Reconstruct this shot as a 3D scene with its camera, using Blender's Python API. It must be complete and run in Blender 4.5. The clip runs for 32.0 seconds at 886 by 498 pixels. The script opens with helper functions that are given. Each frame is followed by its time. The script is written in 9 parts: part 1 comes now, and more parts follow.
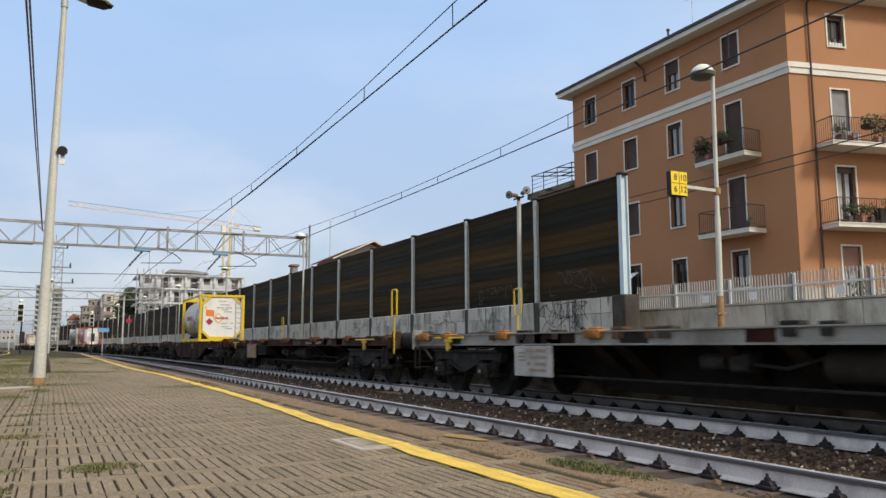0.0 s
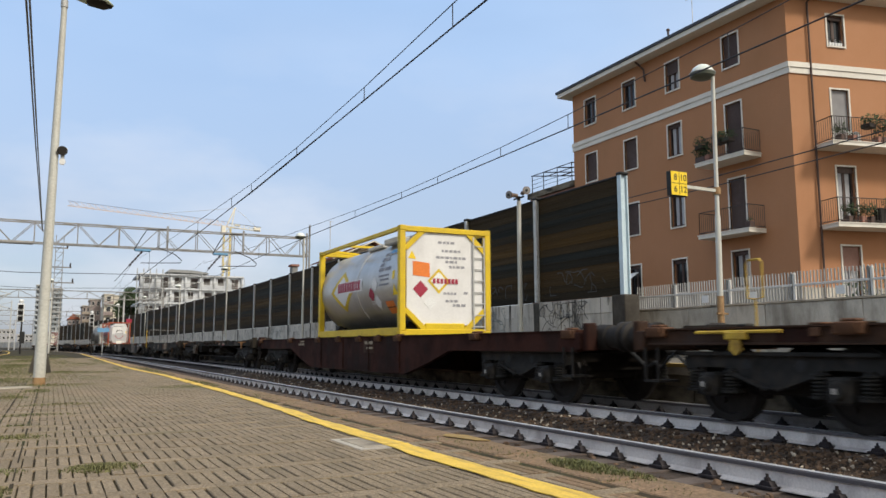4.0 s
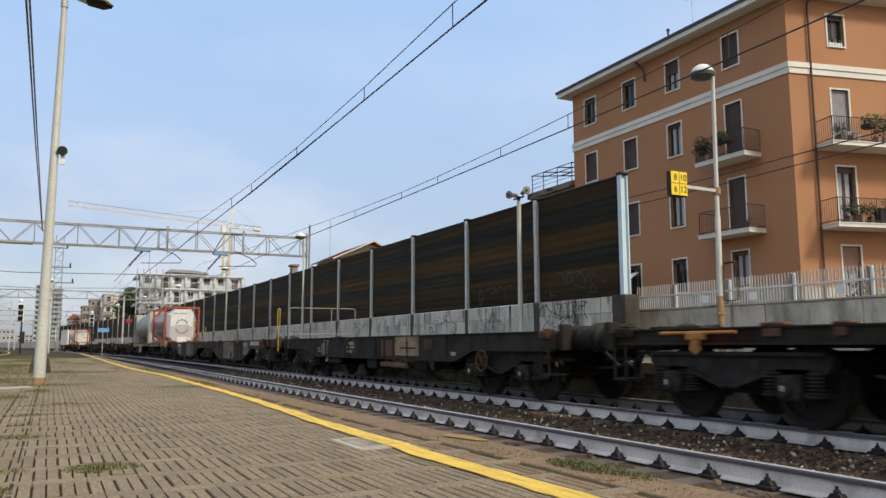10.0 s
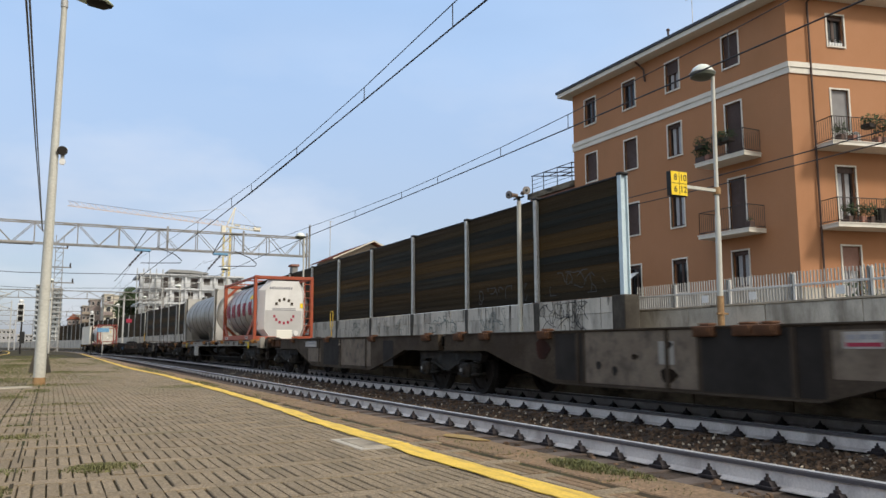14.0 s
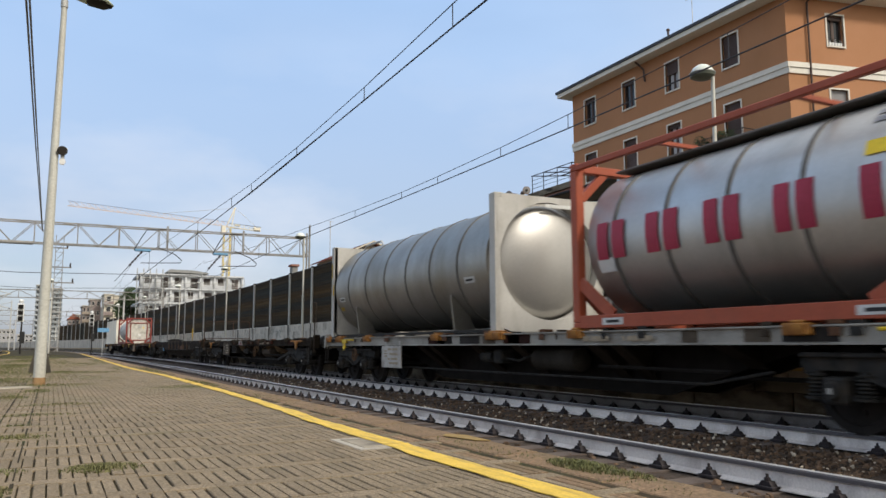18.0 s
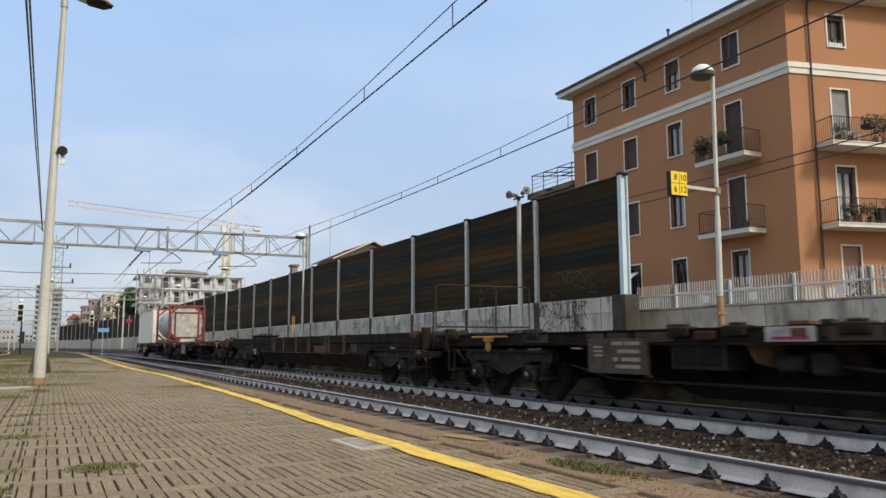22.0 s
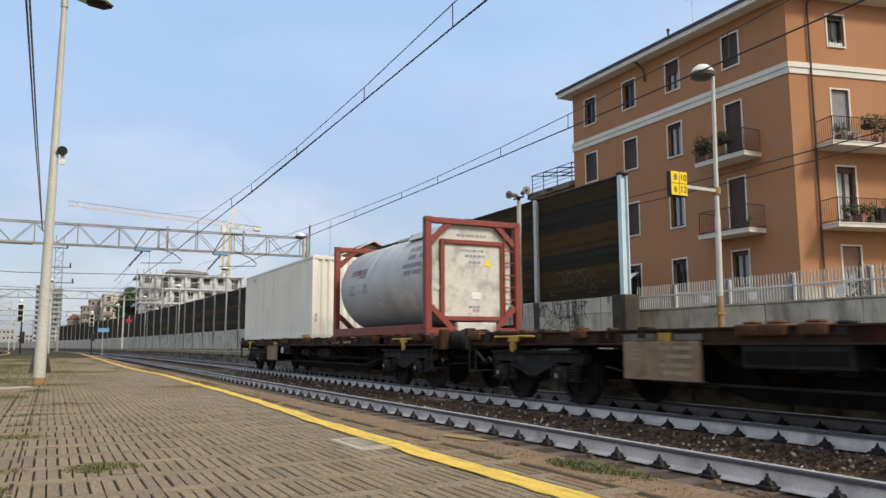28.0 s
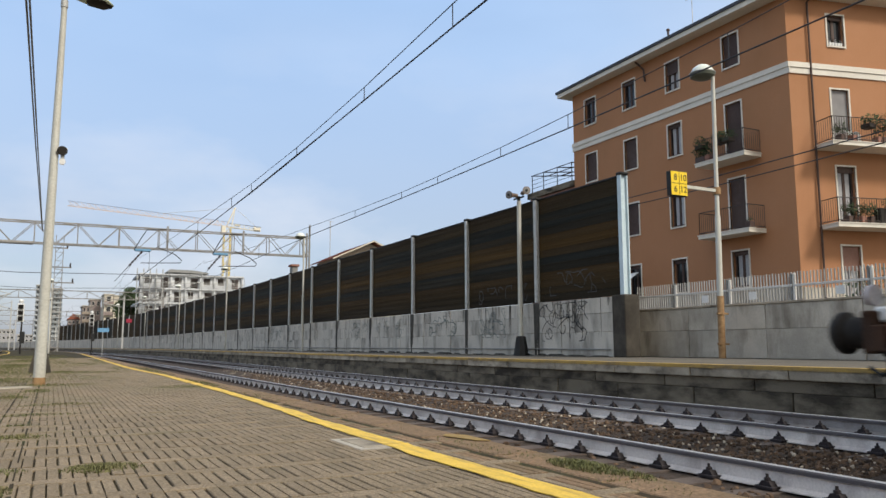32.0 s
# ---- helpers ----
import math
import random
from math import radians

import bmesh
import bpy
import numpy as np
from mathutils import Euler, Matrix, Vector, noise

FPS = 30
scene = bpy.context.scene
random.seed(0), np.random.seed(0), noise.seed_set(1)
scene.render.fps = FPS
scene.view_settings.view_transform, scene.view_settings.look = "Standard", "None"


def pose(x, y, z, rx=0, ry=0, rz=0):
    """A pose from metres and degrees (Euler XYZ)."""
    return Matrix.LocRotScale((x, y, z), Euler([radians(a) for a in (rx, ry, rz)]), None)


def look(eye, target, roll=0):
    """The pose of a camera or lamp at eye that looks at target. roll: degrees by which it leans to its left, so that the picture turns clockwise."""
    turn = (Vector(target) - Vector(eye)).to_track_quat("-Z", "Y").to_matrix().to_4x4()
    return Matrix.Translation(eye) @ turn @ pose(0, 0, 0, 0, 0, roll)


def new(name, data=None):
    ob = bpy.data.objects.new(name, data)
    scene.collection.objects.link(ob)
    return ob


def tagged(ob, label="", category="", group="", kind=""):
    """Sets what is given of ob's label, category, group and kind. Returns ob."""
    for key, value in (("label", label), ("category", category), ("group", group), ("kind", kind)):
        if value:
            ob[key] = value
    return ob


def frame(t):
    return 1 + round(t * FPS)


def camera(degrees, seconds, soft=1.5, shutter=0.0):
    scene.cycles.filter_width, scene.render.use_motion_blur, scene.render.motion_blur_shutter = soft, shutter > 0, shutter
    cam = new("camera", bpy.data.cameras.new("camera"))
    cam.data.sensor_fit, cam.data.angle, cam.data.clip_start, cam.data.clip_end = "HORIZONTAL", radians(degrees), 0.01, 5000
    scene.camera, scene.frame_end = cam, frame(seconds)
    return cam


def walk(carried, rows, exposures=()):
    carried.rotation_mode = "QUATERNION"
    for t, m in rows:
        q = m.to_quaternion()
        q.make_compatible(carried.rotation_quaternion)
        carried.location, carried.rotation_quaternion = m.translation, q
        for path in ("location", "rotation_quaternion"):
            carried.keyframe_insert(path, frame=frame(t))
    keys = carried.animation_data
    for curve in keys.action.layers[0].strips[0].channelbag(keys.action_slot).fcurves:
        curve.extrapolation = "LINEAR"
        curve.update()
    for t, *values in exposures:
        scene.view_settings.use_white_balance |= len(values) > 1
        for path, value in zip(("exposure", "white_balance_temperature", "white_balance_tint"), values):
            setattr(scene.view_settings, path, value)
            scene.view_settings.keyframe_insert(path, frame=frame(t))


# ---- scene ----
import collections

# ---- camera ----
EYE = Vector((0.0, 0.0, 0.942))
cam = camera(60.28, 32.0, shutter=0.3)
AIM = EYE + 50 * Vector((math.sin(radians(27.07)) * math.cos(radians(7.165)),
                         math.cos(radians(27.07)) * math.cos(radians(7.165)), math.sin(radians(7.165))))
CAM_POSE = look(EYE, AIM, -0.207)
walk(cam, [(0.0, CAM_POSE), (32.0, CAM_POSE)])

# ---- light: hazy morning sun behind the camera and to the right ----
scene.view_settings.exposure = 0.45
SUN_TO = Vector((0.85, -1.8, 1.9)).normalized()
world = bpy.data.worlds.new("sky")
scene.world = world
world.use_nodes = True
wt = world.node_tree
wt.nodes.clear()
w_out = wt.nodes.new("ShaderNodeOutputWorld")
w_bg = wt.nodes.new("ShaderNodeBackground")
w_sky = wt.nodes.new("ShaderNodeTexSky")
w_sky.sky_type = "NISHITA"
w_sky.sun_disc = False
w_sky.sun_elevation = math.asin(SUN_TO.z)
w_sky.sun_rotation = math.atan2(SUN_TO.x, SUN_TO.y)
w_sky.air_density, w_sky.dust_density, w_sky.ozone_density = 1.0, 2.5, 1.5
w_bg.inputs["Strength"].default_value = 0.15
w_tc = wt.nodes.new("ShaderNodeTexCoord")
w_map = wt.nodes.new("ShaderNodeMapping")
w_map.inputs["Scale"].default_value = (1.0, 1.0, 3.0)
w_noise = wt.nodes.new("ShaderNodeTexNoise")
w_noise.inputs["Scale"].default_value = 1.6
w_noise.inputs["Detail"].default_value = 6
w_ramp = wt.nodes.new("ShaderNodeMapRange")
w_ramp.inputs["From Min"].default_value, w_ramp.inputs["From Max"].default_value = 0.42, 0.75
w_ramp.inputs["To Min"].default_value, w_ramp.inputs["To Max"].default_value = 0.55, 0.85
w_mix = wt.nodes.new("ShaderNodeMix")
w_mix.data_type = "RGBA"
w_sep = wt.nodes.new("ShaderNodeSeparateXYZ")
w_hz = wt.nodes.new("ShaderNodeMapRange")
w_hz.inputs["From Min"].default_value, w_hz.inputs["From Max"].default_value = 0.0, 0.45
w_haze = wt.nodes.new("ShaderNodeMix")
w_haze.data_type = "RGBA"
w_haze.inputs["A"].default_value, w_haze.inputs["B"].default_value = (2.3, 2.47, 2.88, 1), (2.5, 3.62, 5.35, 1)
wt.links.new(w_tc.outputs["Generated"], w_sep.inputs[0])
wt.links.new(w_sep.outputs["Z"], w_hz.inputs["Value"])
wt.links.new(w_hz.outputs["Result"], w_haze.inputs["Factor"])
wt.links.new(w_haze.outputs["Result"], w_mix.inputs["B"])
wt.links.new(w_tc.outputs["Generated"], w_map.inputs["Vector"])
wt.links.new(w_map.outputs["Vector"], w_noise.inputs["Vector"])
wt.links.new(w_noise.outputs["Fac"], w_ramp.inputs["Value"])
wt.links.new(w_ramp.outputs["Result"], w_mix.inputs["Factor"])
wt.links.new(w_sky.outputs["Color"], w_mix.inputs["A"])
# thin low cloud
w_map2 = wt.nodes.new("ShaderNodeMapping")
w_map2.inputs["Scale"].default_value = (1.0, 1.0, 2.2)
w_map2.inputs["Location"].default_value = (0.35, 0.1, 0.2)
w_noise2 = wt.nodes.new("ShaderNodeTexNoise")
w_noise2.inputs["Scale"].default_value, w_noise2.inputs["Detail"].default_value = 3.2, 7
w_cl = wt.nodes.new("ShaderNodeMapRange")
w_cl.inputs["From Min"].default_value, w_cl.inputs["From Max"].default_value = 0.455, 0.71
w_cl.inputs["To Max"].default_value = 0.75
w_lowz = wt.nodes.new("ShaderNodeMapRange")
w_lowz.inputs["From Min"].default_value, w_lowz.inputs["From Max"].default_value = 0.42, 0.12
w_cm = wt.nodes.new("ShaderNodeMath")
w_cm.operation = "MULTIPLY"
w_cloud = wt.nodes.new("ShaderNodeMix")
w_cloud.data_type = "RGBA"
w_cloud.inputs["B"].default_value = (4.2, 4.3, 4.65, 1)
wt.links.new(w_tc.outputs["Generated"], w_map2.inputs["Vector"])
wt.links.new(w_map2.outputs["Vector"], w_noise2.inputs["Vector"])
wt.links.new(w_noise2.outputs["Fac"], w_cl.inputs["Value"])
wt.links.new(w_sep.outputs["Z"], w_lowz.inputs["Value"])
wt.links.new(w_cl.outputs["Result"], w_cm.inputs[0])
wt.links.new(w_lowz.outputs["Result"], w_cm.inputs[1])
wt.links.new(w_cm.outputs[0], w_cloud.inputs["Factor"])
wt.links.new(w_mix.outputs["Result"], w_cloud.inputs["A"])
# wide bright haze round the sun
w_dot = wt.nodes.new("ShaderNodeVectorMath")
w_dot.operation = "DOT_PRODUCT"
w_dot.inputs[1].default_value = SUN_TO
w_aur = wt.nodes.new("ShaderNodeMapRange")
w_aur.interpolation_type = "SMOOTHSTEP"
w_aur.inputs["From Min"].default_value, w_aur.inputs["From Max"].default_value = -0.15, 1.0
w_glow = wt.nodes.new("ShaderNodeMix")
w_glow.data_type = "RGBA"
w_glow.inputs["B"].default_value = (5.2, 4.95, 4.5, 1)
wt.links.new(w_tc.outputs["Generated"], w_dot.inputs[0])
wt.links.new(w_dot.outputs["Value"], w_aur.inputs["Value"])
wt.links.new(w_aur.outputs["Result"], w_glow.inputs["Factor"])
wt.links.new(w_cloud.outputs["Result"], w_glow.inputs["A"])
wt.links.new(w_glow.outputs["Result"], w_bg.inputs["Color"])
wt.links.new(w_bg.outputs["Background"], w_out.inputs["Surface"])
sun = new("sun", bpy.data.lights.new("sun", "SUN"))
sun.data.energy, sun.data.angle, sun.data.color = 2.3, radians(11.0), (1.0, 0.93, 0.82)
sun.matrix_world = look(SUN_TO * 50, (0, 0, 0))

# ---- materials ----


def surf(name, a, b=None, rough=0.7, metal=0.0, scale=2.0, fine=30.0, bump=0.15, stretch=(1, 1, 1), rnd=0.0,
         dirt=None, dirt_amt=0.0, dirt_scale=1.0, dirt_stretch=(1, 1, 1), grain=0.15, island=False, spec=0.4, lo=0.3, hi=0.7):
    m = bpy.data.materials.new(name)
    m.use_nodes = True
    t = m.node_tree
    n, ln = t.nodes, t.links
    bs = n["Principled BSDF"]
    b = b or tuple(v * 0.75 for v in a)
    tc = n.new("ShaderNodeTexCoord")
    src = tc.outputs["Object"]
    rand = None
    if rnd > 0:
        if island:
            g = n.new("ShaderNodeNewGeometry")
            rand = g.outputs["Random Per Island"]
        else:
            g = n.new("ShaderNodeObjectInfo")
            rand = g.outputs["Random"]
            mul = n.new("ShaderNodeMath")
            mul.operation = "MULTIPLY"
            mul.inputs[1].default_value = 57.0
            ln.new(rand, mul.inputs[0])
            add = n.new("ShaderNodeVectorMath")
            ln.new(src, add.inputs[0])
            ln.new(mul.outputs[0], add.inputs[1])
            src = add.outputs[0]
    mp = n.new("ShaderNodeMapping")
    mp.inputs["Scale"].default_value = stretch
    ln.new(src, mp.inputs["Vector"])

    def noise_tex(sc, det, vec):
        q = n.new("ShaderNodeTexNoise")
        q.inputs["Scale"].default_value, q.inputs["Detail"].default_value = sc, det
        q.inputs["Roughness"].default_value = 0.6
        ln.new(vec, q.inputs["Vector"])
        return q.outputs["Fac"]

    def ranged(v, lo, hi, to0, to1):
        r = n.new("ShaderNodeMapRange")
        r.inputs["From Min"].default_value, r.inputs["From Max"].default_value = lo, hi
        r.inputs["To Min"].default_value, r.inputs["To Max"].default_value = to0, to1
        ln.new(v, r.inputs["Value"])
        return r.outputs["Result"]

    def mixed(f, c0, c1, kind="MIX"):
        x = n.new("ShaderNodeMix")
        x.data_type, x.blend_type = "RGBA", kind
        for sock, v in (("Factor", f), ("A", c0), ("B", c1)):
            if isinstance(v, (int, float)):
                x.inputs[sock].default_value = v
            elif isinstance(v, tuple):
                x.inputs[sock].default_value = (*v, 1)
            else:
                ln.new(v, x.inputs[sock])
        return x.outputs["Result"]

    big = noise_tex(scale, 5, mp.outputs["Vector"])
    small = noise_tex(fine, 4, src)
    col = mixed(ranged(big, lo, hi, 0, 1), a, b)
    gr = n.new("ShaderNodeCombineColor")
    v = ranged(small, 0.25, 0.75, 1 - grain, 1 + grain)
    for k in range(3):
        ln.new(v, gr.inputs[k])
    col = mixed(1.0, col, gr.outputs[0], "MULTIPLY")
    if rand is not None:
        gr2 = n.new("ShaderNodeCombineColor")
        v2 = ranged(rand, 0, 1, 1 - rnd, 1 + rnd)
        for k in range(3):
            ln.new(v2, gr2.inputs[k])
        col = mixed(1.0, col, gr2.outputs[0], "MULTIPLY")
    if dirt:
        mp2 = n.new("ShaderNodeMapping")
        mp2.inputs["Scale"].default_value = dirt_stretch
        ln.new(src, mp2.inputs["Vector"])
        d = noise_tex(dirt_scale, 7, mp2.outputs["Vector"])
        col = mixed(ranged(d, 0.48, 0.72, 0, dirt_amt), col, dirt)
    ln.new(col, bs.inputs["Base Color"])
    bs.inputs["Metallic"].default_value = metal
    bs.inputs["Specular IOR Level"].default_value = spec
    ln.new(ranged(big, 0.25, 0.75, max(rough - 0.1, 0.02), min(rough + 0.1, 1)), bs.inputs["Roughness"])
    if bump:
        bp = n.new("ShaderNodeBump")
        bp.inputs["Strength"].default_value = bump
        bp.inputs["Distance"].default_value = 0.02
        ln.new(small, bp.inputs["Height"])
        ln.new(bp.outputs["Normal"], bs.inputs["Normal"])
    return m


def glass_mat(name, tint, rough=0.05):
    m = bpy.data.materials.new(name)
    m.use_nodes = True
    bs = m.node_tree.nodes["Principled BSDF"]
    bs.inputs["Base Color"].default_value = (*tint, 1)
    bs.inputs["Roughness"].default_value = rough
    bs.inputs["Specular IOR Level"].default_value = 0.6
    return m


RUST = (0.10, 0.045, 0.02)
M_GROUND = surf("ground_soil", (0.10, 0.085, 0.06), (0.06, 0.06, 0.035), 0.95, scale=0.3, fine=8)
M_BALLAST_BED = surf("ballast_bed", (0.06188, 0.04165, 0.02754), (0.02475, 0.01749, 0.01224), 0.95, scale=9, fine=45, bump=1.0, grain=0.5)
M_STONE = surf("ballast_stone", (0.1076, 0.06735, 0.04024), (0.05339, 0.03327, 0.02012), 0.9, scale=6, fine=60, rnd=0.75, island=True)
M_STONE_PALE = surf("pale_stone", (0.5, 0.437, 0.344), (0.34, 0.285, 0.215), 0.9, scale=6, fine=60, rnd=0.3, island=True)
M_PAVER = surf("paver", (0.24, 0.184, 0.118), (0.188, 0.145, 0.093), 0.92, scale=0.9, fine=75, bump=0.6, rnd=0.1, grain=0.62,
               dirt=(0.14, 0.11, 0.07), dirt_amt=0.4, dirt_scale=2)
M_PAVER_JOIN = surf("paver_far", (0.24, 0.184, 0.118), (0.188, 0.145, 0.093), 0.92, scale=0.5, fine=75, bump=0.6, rnd=0.1, island=True, grain=0.6,
                    dirt=(0.13, 0.12, 0.06), dirt_amt=0.6, dirt_scale=0.45)
M_JOINT = surf("joint_sand", (0.055, 0.042, 0.025), (0.034, 0.027, 0.017), 0.95, spec=0.1, scale=2, fine=60, dirt=(0.05, 0.06, 0.02), dirt_amt=0.7, dirt_scale=0.8)
M_EDGE = surf("platform_edge_paving", (0.265, 0.172, 0.098), (0.175, 0.117, 0.068), 0.95, scale=3.5, fine=55, bump=0.8, grain=0.55, rnd=0.15, island=True,
              dirt=(0.14, 0.105, 0.055), dirt_amt=0.7, dirt_scale=2.2)
M_YELLOW_LINE = surf("worn_yellow_line", (0.74, 0.5, 0.075), (0.6, 0.4, 0.06), 0.75, scale=4, fine=70, bump=0.3, grain=0.2,
                     dirt=(0.3, 0.2, 0.07), dirt_amt=0.85, dirt_scale=9, dirt_stretch=(3, 0.3, 1))
M_OCHRE_LINE = surf("worn_ochre_paint", (0.46, 0.3, 0.07), (0.3, 0.2, 0.07), 0.85, scale=3, fine=40, bump=0.3, dirt=(0.16, 0.13, 0.09), dirt_amt=0.85, dirt_scale=4, dirt_stretch=(1, 0.4, 1))
M_RAIL = surf("white_painted_rail", (0.7463, 0.6927, 0.6498), (0.6506, 0.6015, 0.5557), 0.55, 0.1, scale=1.0, fine=50, bump=0.05, dirt=(0.2, 0.15, 0.13), dirt_amt=0.6, dirt_scale=3.0,
              dirt_stretch=(1, 1, 0.4))
M_RAIL_DULL = surf("dull_rail", (0.36, 0.33, 0.31), (0.27, 0.245, 0.23), 0.7, 0.1, scale=1.0, fine=50, bump=0.05, dirt=(0.12, 0.085, 0.07), dirt_amt=0.6, dirt_scale=3.0)
M_LAMP_UNDER = surf("dark_green_lamp_rim", (0.12, 0.13, 0.1), (0.08, 0.09, 0.07), 0.4, fine=30, bump=0)
M_RAIL_HEAD = surf("rail_head_side", (0.12, 0.11, 0.115), (0.08, 0.07, 0.072), 0.6, 0.2, scale=2, fine=50, bump=0.05)
M_RAIL_TOP = surf("polished_rail_head", (0.6, 0.6, 0.6), (0.5, 0.5, 0.5), 0.5, 0.6, scale=3, fine=50, bump=0.02)
M_CLIP = surf("rusty_clip", (0.024, 0.018, 0.02), (0.014, 0.01, 0.01), 0.8, scale=20, fine=80)
M_SLEEPER = surf("sleeper_concrete", (0.1248, 0.098, 0.081), (0.0728, 0.0539, 0.045), 0.92, scale=3, fine=40)
M_CONC = surf("grey_concrete", (0.565, 0.526, 0.455), (0.45, 0.42, 0.365), 0.9, scale=0.8, fine=45, bump=0.25, rnd=0.06,
              dirt=(0.1, 0.094, 0.08), dirt_amt=0.75, dirt_scale=1.7, dirt_stretch=(1, 1, 0.3))
M_CONC_WARM = surf("weathered_concrete", (0.42, 0.365, 0.28), (0.28, 0.242, 0.185), 0.92, scale=0.9, fine=45, bump=0.3, rnd=0.1,
                   dirt=(0.05, 0.042, 0.032), dirt_amt=0.95, dirt_scale=2.6, dirt_stretch=(1, 0.8, 1.2), lo=0.4, hi=0.6)
M_CONC_DARK = surf("sooty_concrete", (0.19, 0.16, 0.115), (0.038, 0.031, 0.022), 0.95, scale=1.7, fine=45, bump=0.4, rnd=0.18, stretch=(1, 0.6, 1.4), lo=0.41, hi=0.61,
                   dirt=(0.2, 0.17, 0.12), dirt_amt=0.35, dirt_scale=3.0, dirt_stretch=(1, 0.5, 1.5))
M_CONC_LOW = surf("stained_wall_concrete", (0.4945, 0.4485, 0.3737), (0.3565, 0.322, 0.2668), 0.92, scale=0.8, fine=45, bump=0.25, rnd=0.12,
                  dirt=(0.12, 0.1, 0.075), dirt_amt=0.8, dirt_scale=1.8, lo=0.4, hi=0.6, dirt_stretch=(1, 1, 0.3))
M_PIER = surf("blackened_concrete", (0.075, 0.065, 0.052), (0.035, 0.03, 0.024), 0.95, scale=2.0, fine=45, bump=0.3)
M_PANEL_TAN = surf("dusty_tan_panel", (0.1875, 0.15, 0.1087), (0.1275, 0.0975, 0.07125), 0.8, scale=2.5, fine=30, dirt=(0.035, 0.03, 0.025), dirt_amt=0.85, dirt_scale=4)
M_PANEL_DUSK = surf("grimy_umber_panel", (0.1, 0.078, 0.056), (0.06, 0.047, 0.035), 0.85, scale=2.5, fine=30, spec=0.2, dirt=(0.03, 0.025, 0.02), dirt_amt=0.8, dirt_scale=4)
M_PANEL_RUST = surf("rusty_recess", (0.14, 0.06, 0.03), (0.08, 0.035, 0.02), 0.85, scale=4, fine=30)
M_PANEL_BLACK = surf("sooty_panel", (0.0196, 0.01523, 0.0119), (0.01232, 0.009792, 0.007936), 0.9, scale=2.5, fine=30)
M_PICKET = surf("grey_picket", (0.43, 0.42, 0.395), (0.33, 0.32, 0.3), 0.8, scale=3, fine=40, rnd=0.15)
M_FENCE_WHITE = surf("white_fence_paint", (0.66, 0.65, 0.62), (0.54, 0.53, 0.5), 0.7, scale=3, fine=40)
M_TAR = surf("asphalt", (0.13, 0.115, 0.09), (0.09, 0.08, 0.064), 0.95, scale=1, fine=60)
M_GALV = surf("galvanised_steel", (0.5, 0.5, 0.48), (0.4, 0.4, 0.39), 0.55, 0.3, scale=2, fine=30, bump=0.03)
M_GANTRY = surf("dull_gantry_steel", (0.3, 0.29, 0.275), (0.2, 0.195, 0.185), 0.65, 0.2, scale=2, fine=30, bump=0.03)
M_DRIP = surf("dark_drip_stain", (0.03, 0.028, 0.024), (0.1, 0.092, 0.078), 0.95, scale=5, fine=40)
M_POLE = surf("painted_pole", (0.52, 0.52, 0.47), (0.44, 0.43, 0.38), 0.55, 0.1, scale=1.5, fine=30, bump=0.04, dirt=(0.25, 0.17, 0.1), dirt_amt=0.3,
              dirt_scale=2, dirt_stretch=(1, 1, 0.2))
M_POLE_RUST = surf("rusty_pole_foot", (0.36, 0.23, 0.11), (0.22, 0.12, 0.055), 0.85, scale=9, fine=40)
M_POST_BLUE = surf("pale_blue_post", (0.56, 0.67, 0.72), (0.48, 0.58, 0.63), 0.5, 0.1, scale=2, fine=40, bump=0.04)
M_BLACK = surf("black_paint", (0.018, 0.018, 0.018), (0.012, 0.012, 0.012), 0.7, fine=50)
M_DARK = surf("dark_steel", (0.02486, 0.02028, 0.01659), (0.01409, 0.0117, 0.009379), 0.75, 0.2, scale=3, fine=40, bump=0.1)
# Grime darkened further so its colour carries the shade under the wagons.
M_SHADED_GRIME = surf("shaded_brake_grime", (0.0126, 0.009487, 0.007128), (0.006928, 0.005335, 0.004386), 0.95, spec=0.2, scale=4, fine=40, bump=0.15)
# Dusty steel, its base lowered for the shade around the bogies.
M_BOGIE = surf("dusty_shaded_bogie_steel", (0.01848, 0.01672, 0.01452), (0.00968, 0.0088, 0.00748), 0.85, scale=5, fine=40, bump=0.15, dirt=(0.06, 0.045, 0.03), dirt_amt=0.5, dirt_scale=4)
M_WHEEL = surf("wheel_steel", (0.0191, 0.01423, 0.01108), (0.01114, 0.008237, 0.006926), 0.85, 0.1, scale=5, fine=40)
M_TYRE = surf("polished_tread", (0.05, 0.046, 0.043), (0.035, 0.032, 0.03), 0.6, 0.3, scale=5, fine=40)
M_WIRE = surf("copper_wire", (0.05, 0.05, 0.055), (0.035, 0.035, 0.04), 0.6, 0.3, fine=30)
M_ORANGE_WALL = surf("orange_render", (0.413, 0.2, 0.099), (0.38, 0.18, 0.087), 0.9, scale=0.35, fine=30, bump=0.1, grain=0.06,
                     dirt=(0.28, 0.148, 0.072), dirt_amt=0.35, dirt_scale=0.3, dirt_stretch=(1, 1, 0.5))
M_TRIM = surf("white_render_trim", (0.7252, 0.684, 0.6052), (0.6272, 0.589, 0.5162), 0.8, scale=1, fine=30, bump=0.05)
M_WHITE = surf("white_paint", (0.76, 0.76, 0.74), (0.68, 0.68, 0.66), 0.5, scale=1, fine=30, bump=0.02)
M_SHUTTER = surf("brown_shutter", (0.085, 0.05, 0.038), (0.06, 0.035, 0.028), 0.6, scale=2, fine=30, bump=0.05)
M_SHUTTER_PINK = surf("pinkish_brown_shutter", (0.3, 0.165, 0.125), (0.25, 0.135, 0.1), 0.7, scale=2, fine=30, bump=0.05)
